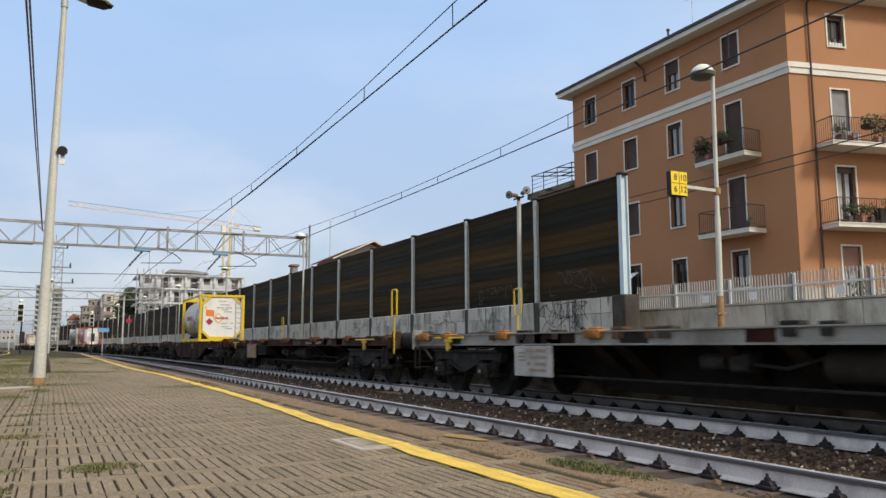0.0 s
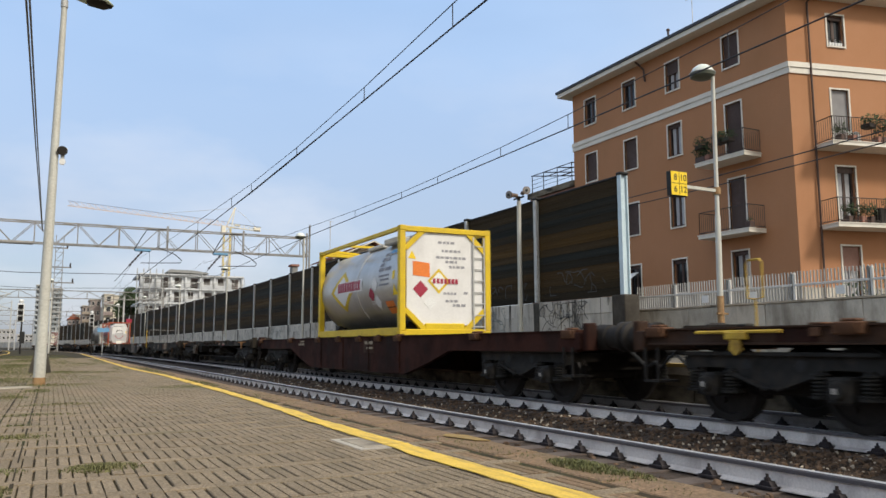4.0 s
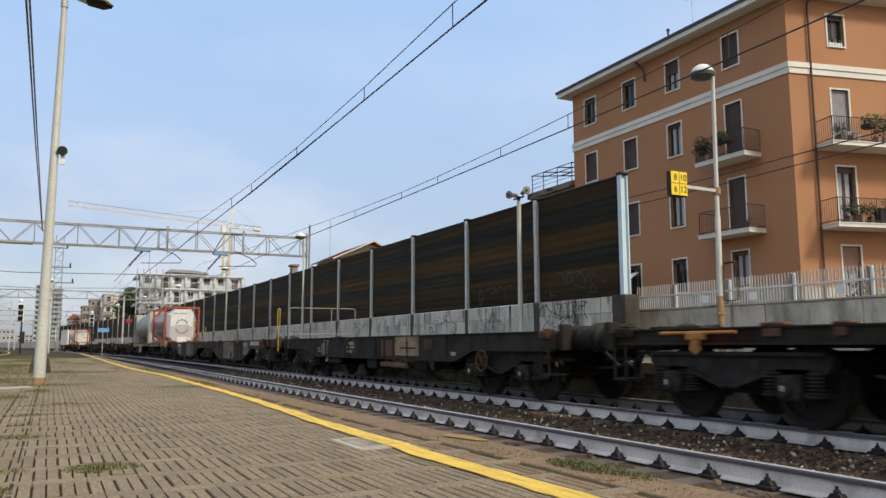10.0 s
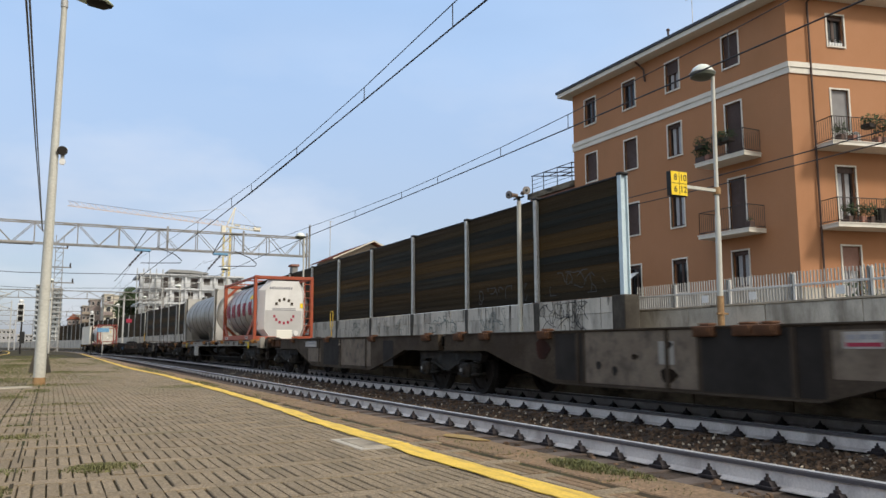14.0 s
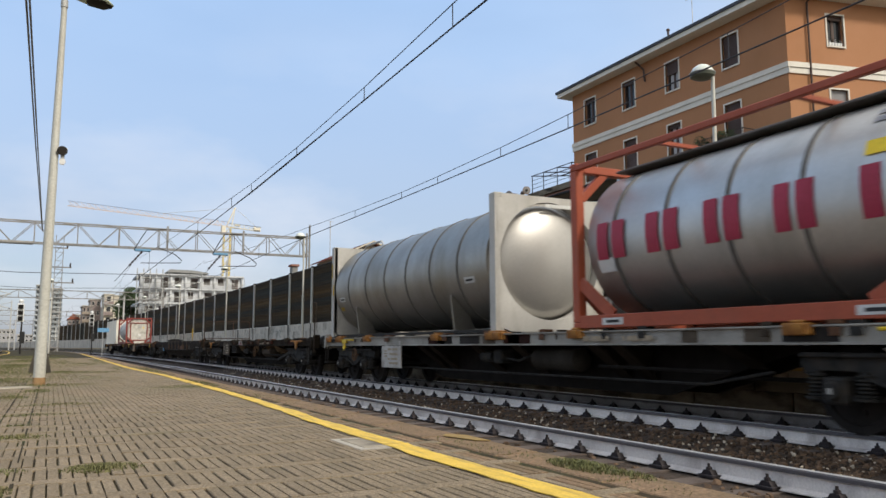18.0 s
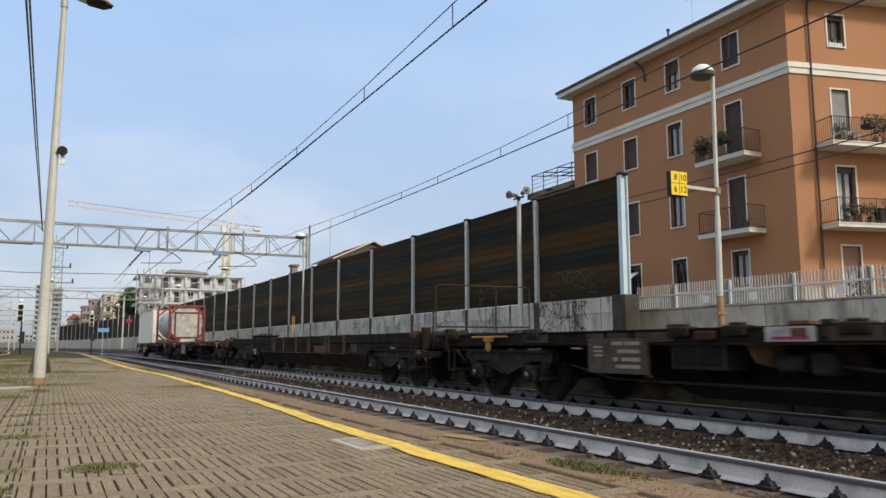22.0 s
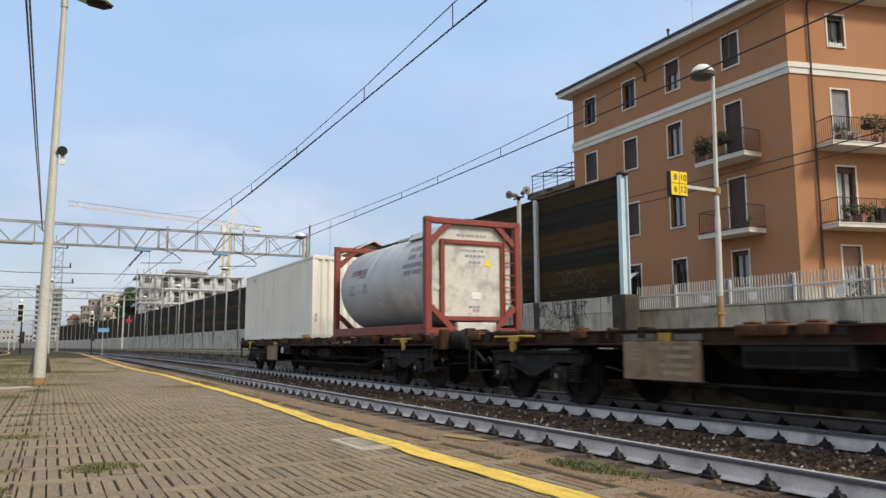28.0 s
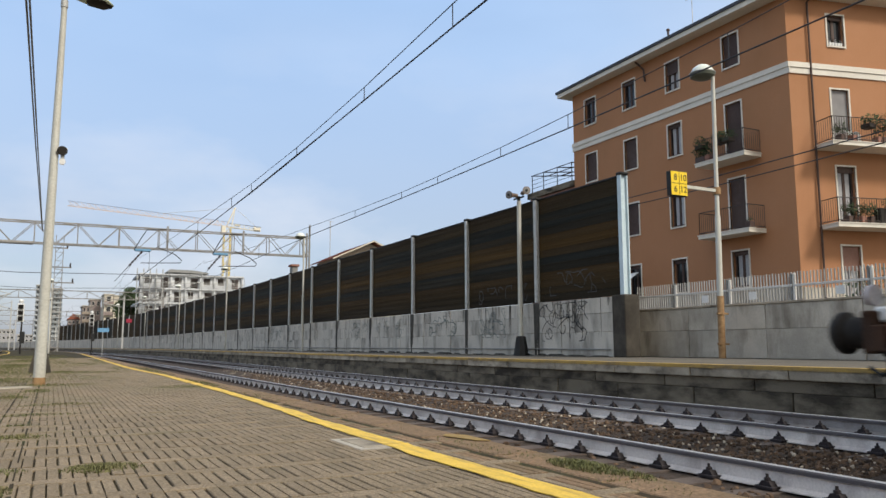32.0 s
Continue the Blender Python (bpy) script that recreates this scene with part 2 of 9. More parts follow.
M_SHUTTER_GREY = surf("grey_shutter", (0.3, 0.29, 0.29), (0.25, 0.24, 0.24), 0.6, scale=2, fine=30, bump=0.05)
M_PANE = glass_mat("window_glass", (0.02, 0.022, 0.025))
M_CURTAIN = surf("curtain", (0.5, 0.5, 0.5), (0.3, 0.3, 0.32), 0.9, scale=8, stretch=(6, 6, 0.3), fine=20, bump=0)
# Near-black colour holds the darkness of the unlit rooms.
M_ROOM_SHADE = surf("unlit_room_shade", (0.03, 0.028, 0.026), (0.02, 0.018, 0.017), 0.9)
M_ROOF = surf("red_roof_tile", (0.28, 0.09, 0.05), (0.2, 0.07, 0.045), 0.85, scale=2, fine=12, rnd=0.2, island=True, bump=0.5)
M_SLATE = surf("dark_eave", (0.06, 0.065, 0.075), (0.045, 0.05, 0.06), 0.7, fine=20)
M_IRON = surf("iron_railing", (0.06, 0.05, 0.045), (0.04, 0.03, 0.028), 0.7, fine=40)
M_LEAF = surf("leaf", (0.045, 0.075, 0.024), (0.025, 0.045, 0.015), 0.75, scale=2, fine=12, rnd=0.45, island=True, bump=0)
M_GRASS = surf("grass", (0.092, 0.108, 0.036), (0.15, 0.132, 0.06), 0.85, scale=3, fine=12, rnd=0.4, island=True, bump=0)
M_BARK = surf("bark", (0.09, 0.065, 0.045), (0.05, 0.04, 0.03), 0.95, scale=4, fine=20, bump=0.5)
M_YELLOW = surf("yellow_paint", (0.6688, 0.4704, 0.012), (0.5808, 0.3948, 0.012), 0.5, scale=1.5, fine=30, bump=0.03, dirt=(0.35, 0.24, 0.05), dirt_amt=0.4, dirt_scale=1.5)
M_YELLOW_DIRTY = surf("worn_yellow_paint", (0.55, 0.36, 0.03), (0.4, 0.25, 0.03), 0.6, scale=4, fine=30, dirt=RUST, dirt_amt=0.6, dirt_scale=5)
M_ORANGE = surf("orange_casting", (0.42, 0.19, 0.03), (0.28, 0.11, 0.025), 0.65, scale=4, fine=30, dirt=RUST, dirt_amt=0.7, dirt_scale=5)
M_RUSTY = surf("rusty_casting", (0.129, 0.05208, 0.01953), (0.07254, 0.03348, 0.01562), 0.8, scale=4, fine=30)
M_REDFRAME = surf("oxide_red_frame", (0.25, 0.05, 0.035), (0.19, 0.04, 0.03), 0.55, scale=1.5, fine=30, bump=0.03, dirt=(0.1, 0.04, 0.03), dirt_amt=0.5, dirt_scale=2)
M_ORFRAME = surf("orange_red_frame", (0.3519, 0.07437, 0.0306), (0.2907, 0.0595, 0.0272), 0.55, scale=1.5, fine=30, bump=0.03, dirt=(0.2, 0.06, 0.03), dirt_amt=0.5, dirt_scale=2)
M_TANK = surf("brushed_tank_cladding", (0.56, 0.545, 0.52), (0.48, 0.465, 0.44), 0.43, 0.88, scale=0.8, fine=20, bump=0.02, grain=0.06,
              dirt=(0.3, 0.287, 0.26), dirt_amt=0.55, dirt_scale=1.1, dirt_stretch=(1, 1, 0.4))
M_TANK_GREY = surf("grey_tank_cladding", (0.34, 0.325, 0.295), (0.27, 0.257, 0.232), 0.42, 0.8, scale=0.8, fine=20, bump=0.02, grain=0.08,
                   dirt=(0.16, 0.14, 0.1), dirt_amt=0.6, dirt_scale=1.1, dirt_stretch=(1, 1, 0.3))
M_TANK_WHITE = surf("off_white_tank", (0.5332, 0.5332, 0.516), (0.4644, 0.4644, 0.4472), 0.45, 0.05, scale=0.8, fine=20, bump=0.02, grain=0.05,
                    dirt=(0.3, 0.25, 0.16), dirt_amt=0.55, dirt_scale=1.1, dirt_stretch=(1, 1, 0.5))
M_TANK_FRAME = surf("weathered_white_frame", (0.5, 0.485, 0.45), (0.4, 0.385, 0.355), 0.6, scale=1.2, fine=20, bump=0.02, grain=0.06, dirt=(0.24, 0.21, 0.16), dirt_amt=0.6, dirt_scale=1.6, dirt_stretch=(1, 1, 0.5))
M_TANK_END = surf("white_tank_end", (0.74, 0.73, 0.71), (0.64, 0.63, 0.61), 0.5, scale=0.8, fine=20, bump=0.02, grain=0.05, dirt=(0.42, 0.4, 0.37), dirt_amt=0.5, dirt_scale=1.2, dirt_stretch=(1, 1, 0.5))
M_TANK_DIRTY = surf("stained_tank_end", (0.62, 0.6, 0.54), (0.5, 0.48, 0.42), 0.6, scale=2.5, fine=20, bump=0.03,
                    dirt=(0.17, 0.16, 0.12), dirt_amt=0.85, dirt_scale=3.2, dirt_stretch=(1, 1, 0.7))
M_BOX = surf("white_container_paint", (0.81, 0.78, 0.695), (0.75, 0.722, 0.64), 0.5, scale=0.6, fine=20, bump=0.02, grain=0.04,
             dirt=(0.45, 0.42, 0.36), dirt_amt=0.35, dirt_scale=0.9, dirt_stretch=(3, 3, 0.25))
M_W_GREY = surf("light_grey_wagon", (0.3116, 0.2942, 0.2609), (0.2493, 0.2339, 0.2045), 0.6, scale=1.2, fine=30, bump=0.05, dirt=(0.1, 0.075, 0.055), dirt_amt=0.7, dirt_scale=1.5)
M_W_BROWN = surf("rusty_brown_wagon", (0.06577, 0.03653, 0.02371), (0.04522, 0.025, 0.01641), 0.75, spec=0.07, scale=1.8, fine=30, bump=0.1, lo=0.4, hi=0.6, grain=0.25, dirt=(0.045, 0.035, 0.03), dirt_amt=0.7, dirt_scale=1.5)
M_W_RED = surf("dark_red_wagon", (0.047, 0.0172, 0.0115), (0.026, 0.0105, 0.0078), 0.75, spec=0.07, scale=1.8, fine=30, bump=0.1, lo=0.4, hi=0.6, grain=0.25, dirt=(0.022, 0.016, 0.014), dirt_amt=0.9, dirt_scale=1.8, dirt_stretch=(1, 1, 0.6))
M_W_DARK = surf("dark_grey_wagon", (0.04018, 0.03421, 0.02722), (0.02592, 0.02154, 0.01693), 0.75, spec=0.07, scale=1.8, fine=30, bump=0.1, lo=0.4, hi=0.6, grain=0.25, dirt=(0.03, 0.025, 0.02), dirt_amt=0.7, dirt_scale=1.8)
M_W_DUST = surf("dusty_grey_wagon", (0.07255, 0.05601, 0.04158), (0.04965, 0.03734, 0.02673), 0.75, spec=0.07, scale=1.8, fine=30, bump=0.1, lo=0.4, hi=0.6, grain=0.25, dirt=(0.045, 0.035, 0.028), dirt_amt=0.75, dirt_scale=1.3)
M_W_UMBER = surf("umber_wagon", (0.02656, 0.01897, 0.0125), (0.01593, 0.01138, 0.007638), 0.78, spec=0.07, scale=1.8, fine=30, bump=0.1, lo=0.4, hi=0.6, grain=0.25, dirt=(0.028, 0.022, 0.018), dirt_amt=0.7, dirt_scale=1.3)
M_RIB = surf("rust_stained_rib", (0.11, 0.057, 0.025), (0.065, 0.034, 0.016), 0.85, scale=5, fine=30)
M_PLATE = surf("grey_marking_board", (0.46, 0.44, 0.41), (0.38, 0.36, 0.33), 0.7, scale=3, fine=30, dirt=(0.2, 0.16, 0.12), dirt_amt=0.6, dirt_scale=3)
M_PLATE_TAN = surf("tan_marking_board", (0.3, 0.205, 0.12), (0.2, 0.13, 0.075), 0.75, scale=3, fine=30, dirt=(0.12, 0.085, 0.055), dirt_amt=0.6, dirt_scale=3)
M_RED = surf("red_lettering", (0.3444, 0.024, 0.055), (0.2952, 0.024, 0.0495), 0.55, fine=30, bump=0)
M_MARK = surf("faded_lettering", (0.3024, 0.3024, 0.3213), (0.2268, 0.2268, 0.2457), 0.7, fine=30, bump=0)
M_MARK_WHITE = surf("white_lettering", (0.6, 0.6, 0.58), (0.48, 0.48, 0.46), 0.7, fine=30, bump=0)
M_SIGN_YELLOW = surf("yellow_sign", (0.85, 0.6, 0.02), (0.8, 0.56, 0.02), 0.5, fine=30, bump=0)
M_PLACARD = surf("orange_placard", (0.75, 0.2, 0.03), (0.68, 0.18, 0.03), 0.5, fine=30, bump=0)
M_BLUE = surf("blue_enamel", (0.05, 0.22, 0.45), (0.04, 0.18, 0.38), 0.4, fine=30, bump=0)
M_SKYBLUE = surf("blue_insulator_plate", (0.16, 0.35, 0.55), (0.12, 0.28, 0.46), 0.5, fine=30, bump=0)
M_INSUL = surf("dark_insulator", (0.04, 0.03, 0.03), (0.03, 0.02, 0.02), 0.3, fine=30, bump=0)
M_OPAL = surf("opal_lamp_cover", (0.775, 0.792, 0.744), (0.625, 0.672, 0.6), 0.3, fine=30, bump=0)
M_LAMP_GREEN = surf("green_grey_lamp_case", (0.5, 0.55, 0.42), (0.4, 0.45, 0.33), 0.5, fine=30, bump=0)
M_BRICK = surf("red_brick_plaster", (0.3, 0.15, 0.11), (0.24, 0.12, 0.09), 0.9, scale=2, fine=20)
M_PALE = surf("pale_render", (0.6, 0.55, 0.45), (0.52, 0.47, 0.38), 0.9, scale=0.3, fine=10)
M_BEIGE = surf("beige_render", (0.34, 0.28, 0.22), (0.28, 0.23, 0.18), 0.9, scale=0.3, fine=10)
M_FARGREY = surf("grey_tower_render", (0.25, 0.285, 0.31), (0.2, 0.23, 0.25), 0.9, scale=0.3, fine=10)
M_MARK_DIM = surf("weathered_lettering", (0.34, 0.28, 0.2), (0.24, 0.19, 0.13), 0.8, scale=6, fine=30, bump=0)
M_GRATE = surf("dusty_steel_grating", (0.16, 0.15, 0.135), (0.11, 0.1, 0.09), 0.7, 0.3, scale=8, stretch=(1, 8, 1), fine=40)
M_SEAM = surf("dark_band_seam", (0.13, 0.12, 0.105), (0.09, 0.082, 0.072), 0.6, 0.2, scale=2, fine=20)
M_BAND = surf("pale_balcony_band", (0.4, 0.43, 0.45), (0.34, 0.37, 0.39), 0.85, scale=0.4, fine=10)
# Red-brown greyed and lightened so that it holds the distance haze.
M_FARBRICK = surf("hazy_red_brown_render", (0.29, 0.235, 0.215), (0.235, 0.19, 0.175), 0.9, scale=0.4, fine=10)
M_HORN = surf("brown_horn_paint", (0.195, 0.1364, 0.102), (0.143, 0.0992, 0.075), 0.6, fine=30)
# Far grey raised in tone to include the haze in front of it.
M_HAZE = surf("hazy_grey_render", (0.36, 0.36, 0.37), (0.3, 0.3, 0.31), 0.9, scale=0.3, fine=10)
# Crane yellow washed out, with distance haze mixed into the paint.
M_CRANE = surf("haze_paled_crane_yellow", (0.7128, 0.6669, 0.544), (0.6264, 0.585, 0.48), 0.6, fine=20)
# Concrete whitened and cooled: distance haze is put into the base colour.
M_SCAFF = surf("haze_cooled_concrete_frame", (0.62, 0.635, 0.65), (0.53, 0.545, 0.56), 0.85, scale=0.4, fine=10)
M_LAMP_RED = surf("tail_lamp_lens", (0.5, 0.45, 0.44), (0.4, 0.35, 0.34), 0.3, fine=20, bump=0)

# ---- mesh helpers ----


class Geo:
    """Collects vertices and faces of one mesh."""

    def __init__(self):
        self.v, self.f = [], []

    def add(self, vs, fs):
        k = len(self.v)
        self.v += [tuple(p) for p in vs]
        self.f += [tuple(i + k for i in q) for q in fs]
        return self

    def box(self, x0, x1, y0, y1, z0, z1, c=0.0):
        if x0 > x1: x0, x1 = x1, x0
        if y0 > y1: y0, y1 = y1, y0
        if z0 > z1: z0, z1 = z1, z0
        if c <= 0:
            return self.add([(x, y, z) for x in (x0, x1) for y in (y0, y1) for z in (z0, z1)],
                            [(0, 1, 3, 2), (4, 6, 7, 5), (0, 4, 5, 1), (2, 3, 7, 6), (0, 2, 6, 4), (1, 5, 7, 3)])
        c = min(c, (x1 - x0) * 0.45, (y1 - y0) * 0.45, (z1 - z0) * 0.45)
        lo, hi = (x0, y0, z0), (x1, y1, z1)
        vs, ix = [], {}
        for sx in (0, 1):
            for sy in (0, 1):
                for sz in (0, 1):
                    s = (sx, sy, sz)
                    for ax in range(3):
                        p = [(hi[k] - (0 if k == ax else c)) if s[k] else (lo[k] + (0 if k == ax else c)) for k in range(3)]
                        ix[s, ax] = len(vs)
                        vs.append(p)
        fs = []
        for ax in range(3):
            o = [k for k in range(3) if k != ax]
            for e in (0, 1):
                q = []
                for a, b in ((0, 0), (1, 0), (1, 1), (0, 1)):
                    s = [0, 0, 0]
                    s[ax], s[o[0]], s[o[1]] = e, a, b
                    q.append(ix[tuple(s), ax])
                fs.append(q)
        for ax in range(3):
            o = [k for k in range(3) if k != ax]
            for a in (0, 1):
                for b in (0, 1):
                    s0, s1 = [0, 0, 0], [0, 0, 0]
                    s0[o[0]], s0[o[1]], s0[ax] = a, b, 0
                    s1[o[0]], s1[o[1]], s1[ax] = a, b, 1
                    s0, s1 = tuple(s0), tuple(s1)
                    fs.append([ix[s0, o[0]], ix[s1, o[0]], ix[s1, o[1]], ix[s0, o[1]]])
        for sx in (0, 1):
            for sy in (0, 1):
                for sz in (0, 1):
                    fs.append([ix[(sx, sy, sz), k] for k in range(3)])
        return self.add(vs, fs)

    def prism(self, pts, axis, a, b):
        """pts in the two other axes (in order), drawn out along axis from a to b."""
        n = len(pts)

        def at(p, w):
            r = list(p)
            r.insert(axis, w)
            return r
        vs = [at(p, a) for p in pts] + [at(p, b) for p in pts]
        fs = [tuple(range(n)), tuple(range(2 * n - 1, n - 1, -1))]
        fs += [(i, (i + 1) % n, n + (i + 1) % n, n + i) for i in range(n)]
        return self.add(vs, fs)

    def along(self, pts, y0, y1, step=10.0):
        """A long prism in y, cut into lengths so that it can follow the curve."""
        n = len(pts)
        k = max(1, int((y1 - y0) / step))
        first = len(self.v)
        ys = [y0 + (y1 - y0) * i / k for i in range(k + 1)]
        fs = [(i * n + j, i * n + (j + 1) % n, (i + 1) * n + (j + 1) % n, (i + 1) * n + j) for i in range(k) for j in range(n)]
        return self.add([(x, y, z) for y in ys for x, z in pts], fs + [tuple(range(n)), tuple(range((k + 1) * n - 1, k * n - 1, -1))])

    def rod(self, p0, p1, r, n=8, r1=None):
        p0, p1 = Vector(p0), Vector(p1)
        d = (p1 - p0).normalized()
        u = d.orthogonal().normalized()
        w = d.cross(u)
        r1 = r if r1 is None else r1
        vs = []
        for p, q in ((p0, r), (p1, r1)):
            vs += [p + (u * math.cos(2 * math.pi * i / n) + w * math.sin(2 * math.pi * i / n)) * q for i in range(n)]
        fs = [(i, (i + 1) % n, n + (i + 1) % n, n + i) for i in range(n)]
        fs += [tuple(range(n - 1, -1, -1)), tuple(range(n, 2 * n))]
        return self.add(vs, fs)

    def bar(self, p0, p1, w, h):
        """A beam of rectangular section, w across and h upright."""
        p0, p1 = Vector(p0), Vector(p1)
        d = (p1 - p0).normalized()
        up = Vector((0, 0, 1)) if abs(d.z) < 0.95 else Vector((0, 1, 0))
        s = d.cross(up).normalized()
        t = s.cross(d)
        vs = [p + s * a * w / 2 + t * b * h / 2 for p in (p0, p1) for a, b in ((-1, -1), (1, -1), (1, 1), (-1, 1))]
        return self.add(vs, [(0, 1, 2, 3), (7, 6, 5, 4), (0, 4, 5, 1), (1, 5, 6, 2), (2, 6, 7, 3), (3, 7, 4, 0)])

    def path(self, pts, r, n=6):
        """One bent tube through the points."""
        ps = [Vector(p) for p in pts]
        vs, u = [], None
        for k, p in enumerate(ps):
            d = (ps[min(k + 1, len(ps) - 1)] - ps[max(k - 1, 0)]).normalized()
            u = d.orthogonal().normalized() if u is None else (u - d * u.dot(d)).normalized()
            w = d.cross(u)
            vs += [p + (u * math.cos(2 * math.pi * i / n) + w * math.sin(2 * math.pi * i / n)) * r for i in range(n)]
        fs = []
        for k in range(len(ps) - 1):
            fs += [(k * n + i, k * n + (i + 1) % n, (k + 1) * n + (i + 1) % n, (k + 1) * n + i) for i in range(n)]
        fs += [tuple(range(n - 1, -1, -1)), tuple(range((len(ps) - 1) * n, len(ps) * n))]
        return self.add(vs, fs)

    def turned(self, prof, axis, at=(0, 0, 0), n=24, caps=True):
        """prof: (along, radius) rows, turned round the axis through at."""
        o = [k for k in range(3) if k != axis]
        vs = []
        for a, r in prof:
            for i in range(n):
                p = list(at)
                p[axis] += a
                p[o[0]] += r * math.cos(2 * math.pi * i / n)
                p[o[1]] += r * math.sin(2 * math.pi * i / n)
                vs.append(p)
        fs = []
        for j in range(len(prof) - 1):
            fs += [(j * n + i, j * n + (i + 1) % n, (j + 1) * n + (i + 1) % n, (j + 1) * n + i) for i in range(n)]
        if caps:
            fs += [tuple(range(n)), tuple(range(len(prof) * n - 1, (len(prof) - 1) * n - 1, -1))]
        return self.add(vs, fs)

    def quad(self, a, b, c, d):
        return self.add([a, b, c, d], [(0, 1, 2, 3)])

    def moved(self, m):
        self.v = [tuple(m @ Vector(p)) for p in self.v]
        return self

    def join(self, g, m=None):
        return self.add([m @ Vector(p) for p in g.v] if m else g.v, g.f)


def mesh_of(name, g, mat, smooth=35, fix=True):
    me = bpy.data.meshes.new(name)
    me.from_pydata(g.v, [], g.f)
    if fix:
        bm = bmesh.new()
        bm.from_mesh(me)
        bmesh.ops.recalc_face_normals(bm, faces=bm.faces)
        bm.to_mesh(me)
        bm.free()
    me.materials.append(mat)
    if smooth:
        me.polygons.foreach_set("use_smooth", [True] * len(me.polygons))
        me.set_sharp_from_angle(angle=radians(smooth))
    me.update()
    return me


def part(name, g, mat, parent=None, label="", smooth=35, fix=True):
    ob = new(name, mesh_of(name, g, mat, smooth, fix))
    if parent:
        ob.parent = parent
    if label:
        ob["label"] = label
    return ob


def piece(name, me, parent, m):
    ob = new(name, me)
    ob.parent = parent
    ob.matrix_basis = m
    return ob


def thing(name, label, category, at=None, group="", kind=""):
    ob = new(name)
    if at is not None:
        ob.matrix_basis = at
    return tagged(ob, label, category, group, kind)


def setting(name, g, mat, label, category, smooth=35):
    return tagged(part(name, g, mat, None, "", smooth), label, category, "", "structure")


# ---- the ground and the two platforms ----
T1, T2 = 4.34, 8.341          # centre lines of the two tracks
P1, P2 = 0.30, 0.58           # heights of the near and of the far platform
E1, E2 = 2.70, 9.95           # their edges


def bow(y):
    """How far the line has swung aside at y: straight past the platform, then a wide curve."""
    if y < 50:
        return 0.0
    return 0.00052 * (y - 50) ** 2 if y < 230 else 16.848 + 0.1872 * (y - 230)


def bend(ob, shift=bow):
    """Lay a built piece of the line on the curve: small pieces turn as they are, long meshes follow it."""
    for o in [ob] + list(ob.children_recursive):
        if o.type != "MESH":
            continue
        if o.data.users > 1:
            b = [o.matrix_basis @ Vector(c) for c in o.bound_box]
            c = sum(b, Vector()) / 8
            if c.y > 40:
                turn = math.atan(shift(c.y + 0.5) - shift(c.y - 0.5))
                o.matrix_basis = Matrix.Translation(c - Vector((shift(c.y), 0, 0))) @ Matrix.Rotation(turn, 4, "Z") @ Matrix.Translation(-c) @ o.matrix_basis
        else:
            for v in o.data.vertices:
                if v.co.y > 40:
                    v.co.x -= shift(v.co.y)
            o.data.update()


def bend_near(y):
    return max(bow(y) - bow(78), 0.0)


setting("ground", Geo().box(-1500, 1500, -1500, 1800, -1.2, -0.42), M_GROUND, "bare brown soil ground reaching the horizon", "ground")
bed = Geo()
bed.along([(E1 - 0.05, -0.42), (E1 - 0.05, -0.19), (T1 + 1.2, -0.19), (6.35, -0.25), (T2 - 1.2, -0.2), (E2 + 0.1, -0.2), (E2 + 0.1, -0.42)], -30, 420)
setting("ballast", bed, M_BALLAST_BED, "dark brown track ballast bed between the platforms", "ballast")

plat = setting("platform_near", Geo().along([(-3.9, -0.41), (E1 - 0.32, -0.41), (E1 - 0.32, P1 - 0.0125), (-3.9, P1 - 0.0125)], -12, 150, 6), M_JOINT,
               "near station platform with brown interlocking pavers", "platform")
SLAB_ME = mesh_of("edge_slab", Geo().box(E1 - 0.32, E1, 0, 0.985, P1 - 0.2, P1 - 0.004, 0.012), M_EDGE)
cop = Geo()
y = -6.0
while y < 150:
    if 0 < y < 60:
        piece("edge_slab", SLAB_ME, plat, Matrix.Translation((random.uniform(-0.01, 0.01), y, random.uniform(-0.006, 0))))
    else:
        cop.box(E1 - 0.32, E1, y, y + 0.985, P1 - 0.2, P1 - 0.004, 0.012)
    y += 1.0
tagged(part("far_edge_slabs", cop, M_EDGE, plat, "brown mossy edge slabs"), kind="stuff")
part("face", Geo().along([(E1 - 0.3, -0.4), (E1 - 0.05, -0.4), (E1 - 0.05, P1 - 0.204), (E1 - 0.3, P1 - 0.204)], -12, 150, 6), M_CONC_DARK, plat)

# yellow line of thick worn paint, broken at the cover plate
yl = Geo()
LINE_AT = ((-6, 1.93), (3, 1.927), (4, 1.92), (4.7, 1.955), (5.4, 1.955), (6.3, 1.98), (7.7, 2.05), (9.6, 2.115), (12, 2.15), (14.7, 2.165), (17.6, 2.18), (18.9, 2.17), (20.6, 2.08), (25, 2.01),
           (32, 2.06), (40, 2.12), (55, 2.19), (75, 2.27))


def line_x(y):
    """The hand-painted line wanders a little along the edge."""
    for (ya, xa), (yb, xb) in zip(LINE_AT, LINE_AT[1:]):
        if y <= yb:
            f = max((y - ya) / (yb - ya), 0)
            return xa + (xb - xa) * f * f * (3 - 2 * f)
    return LINE_AT[-1][1]


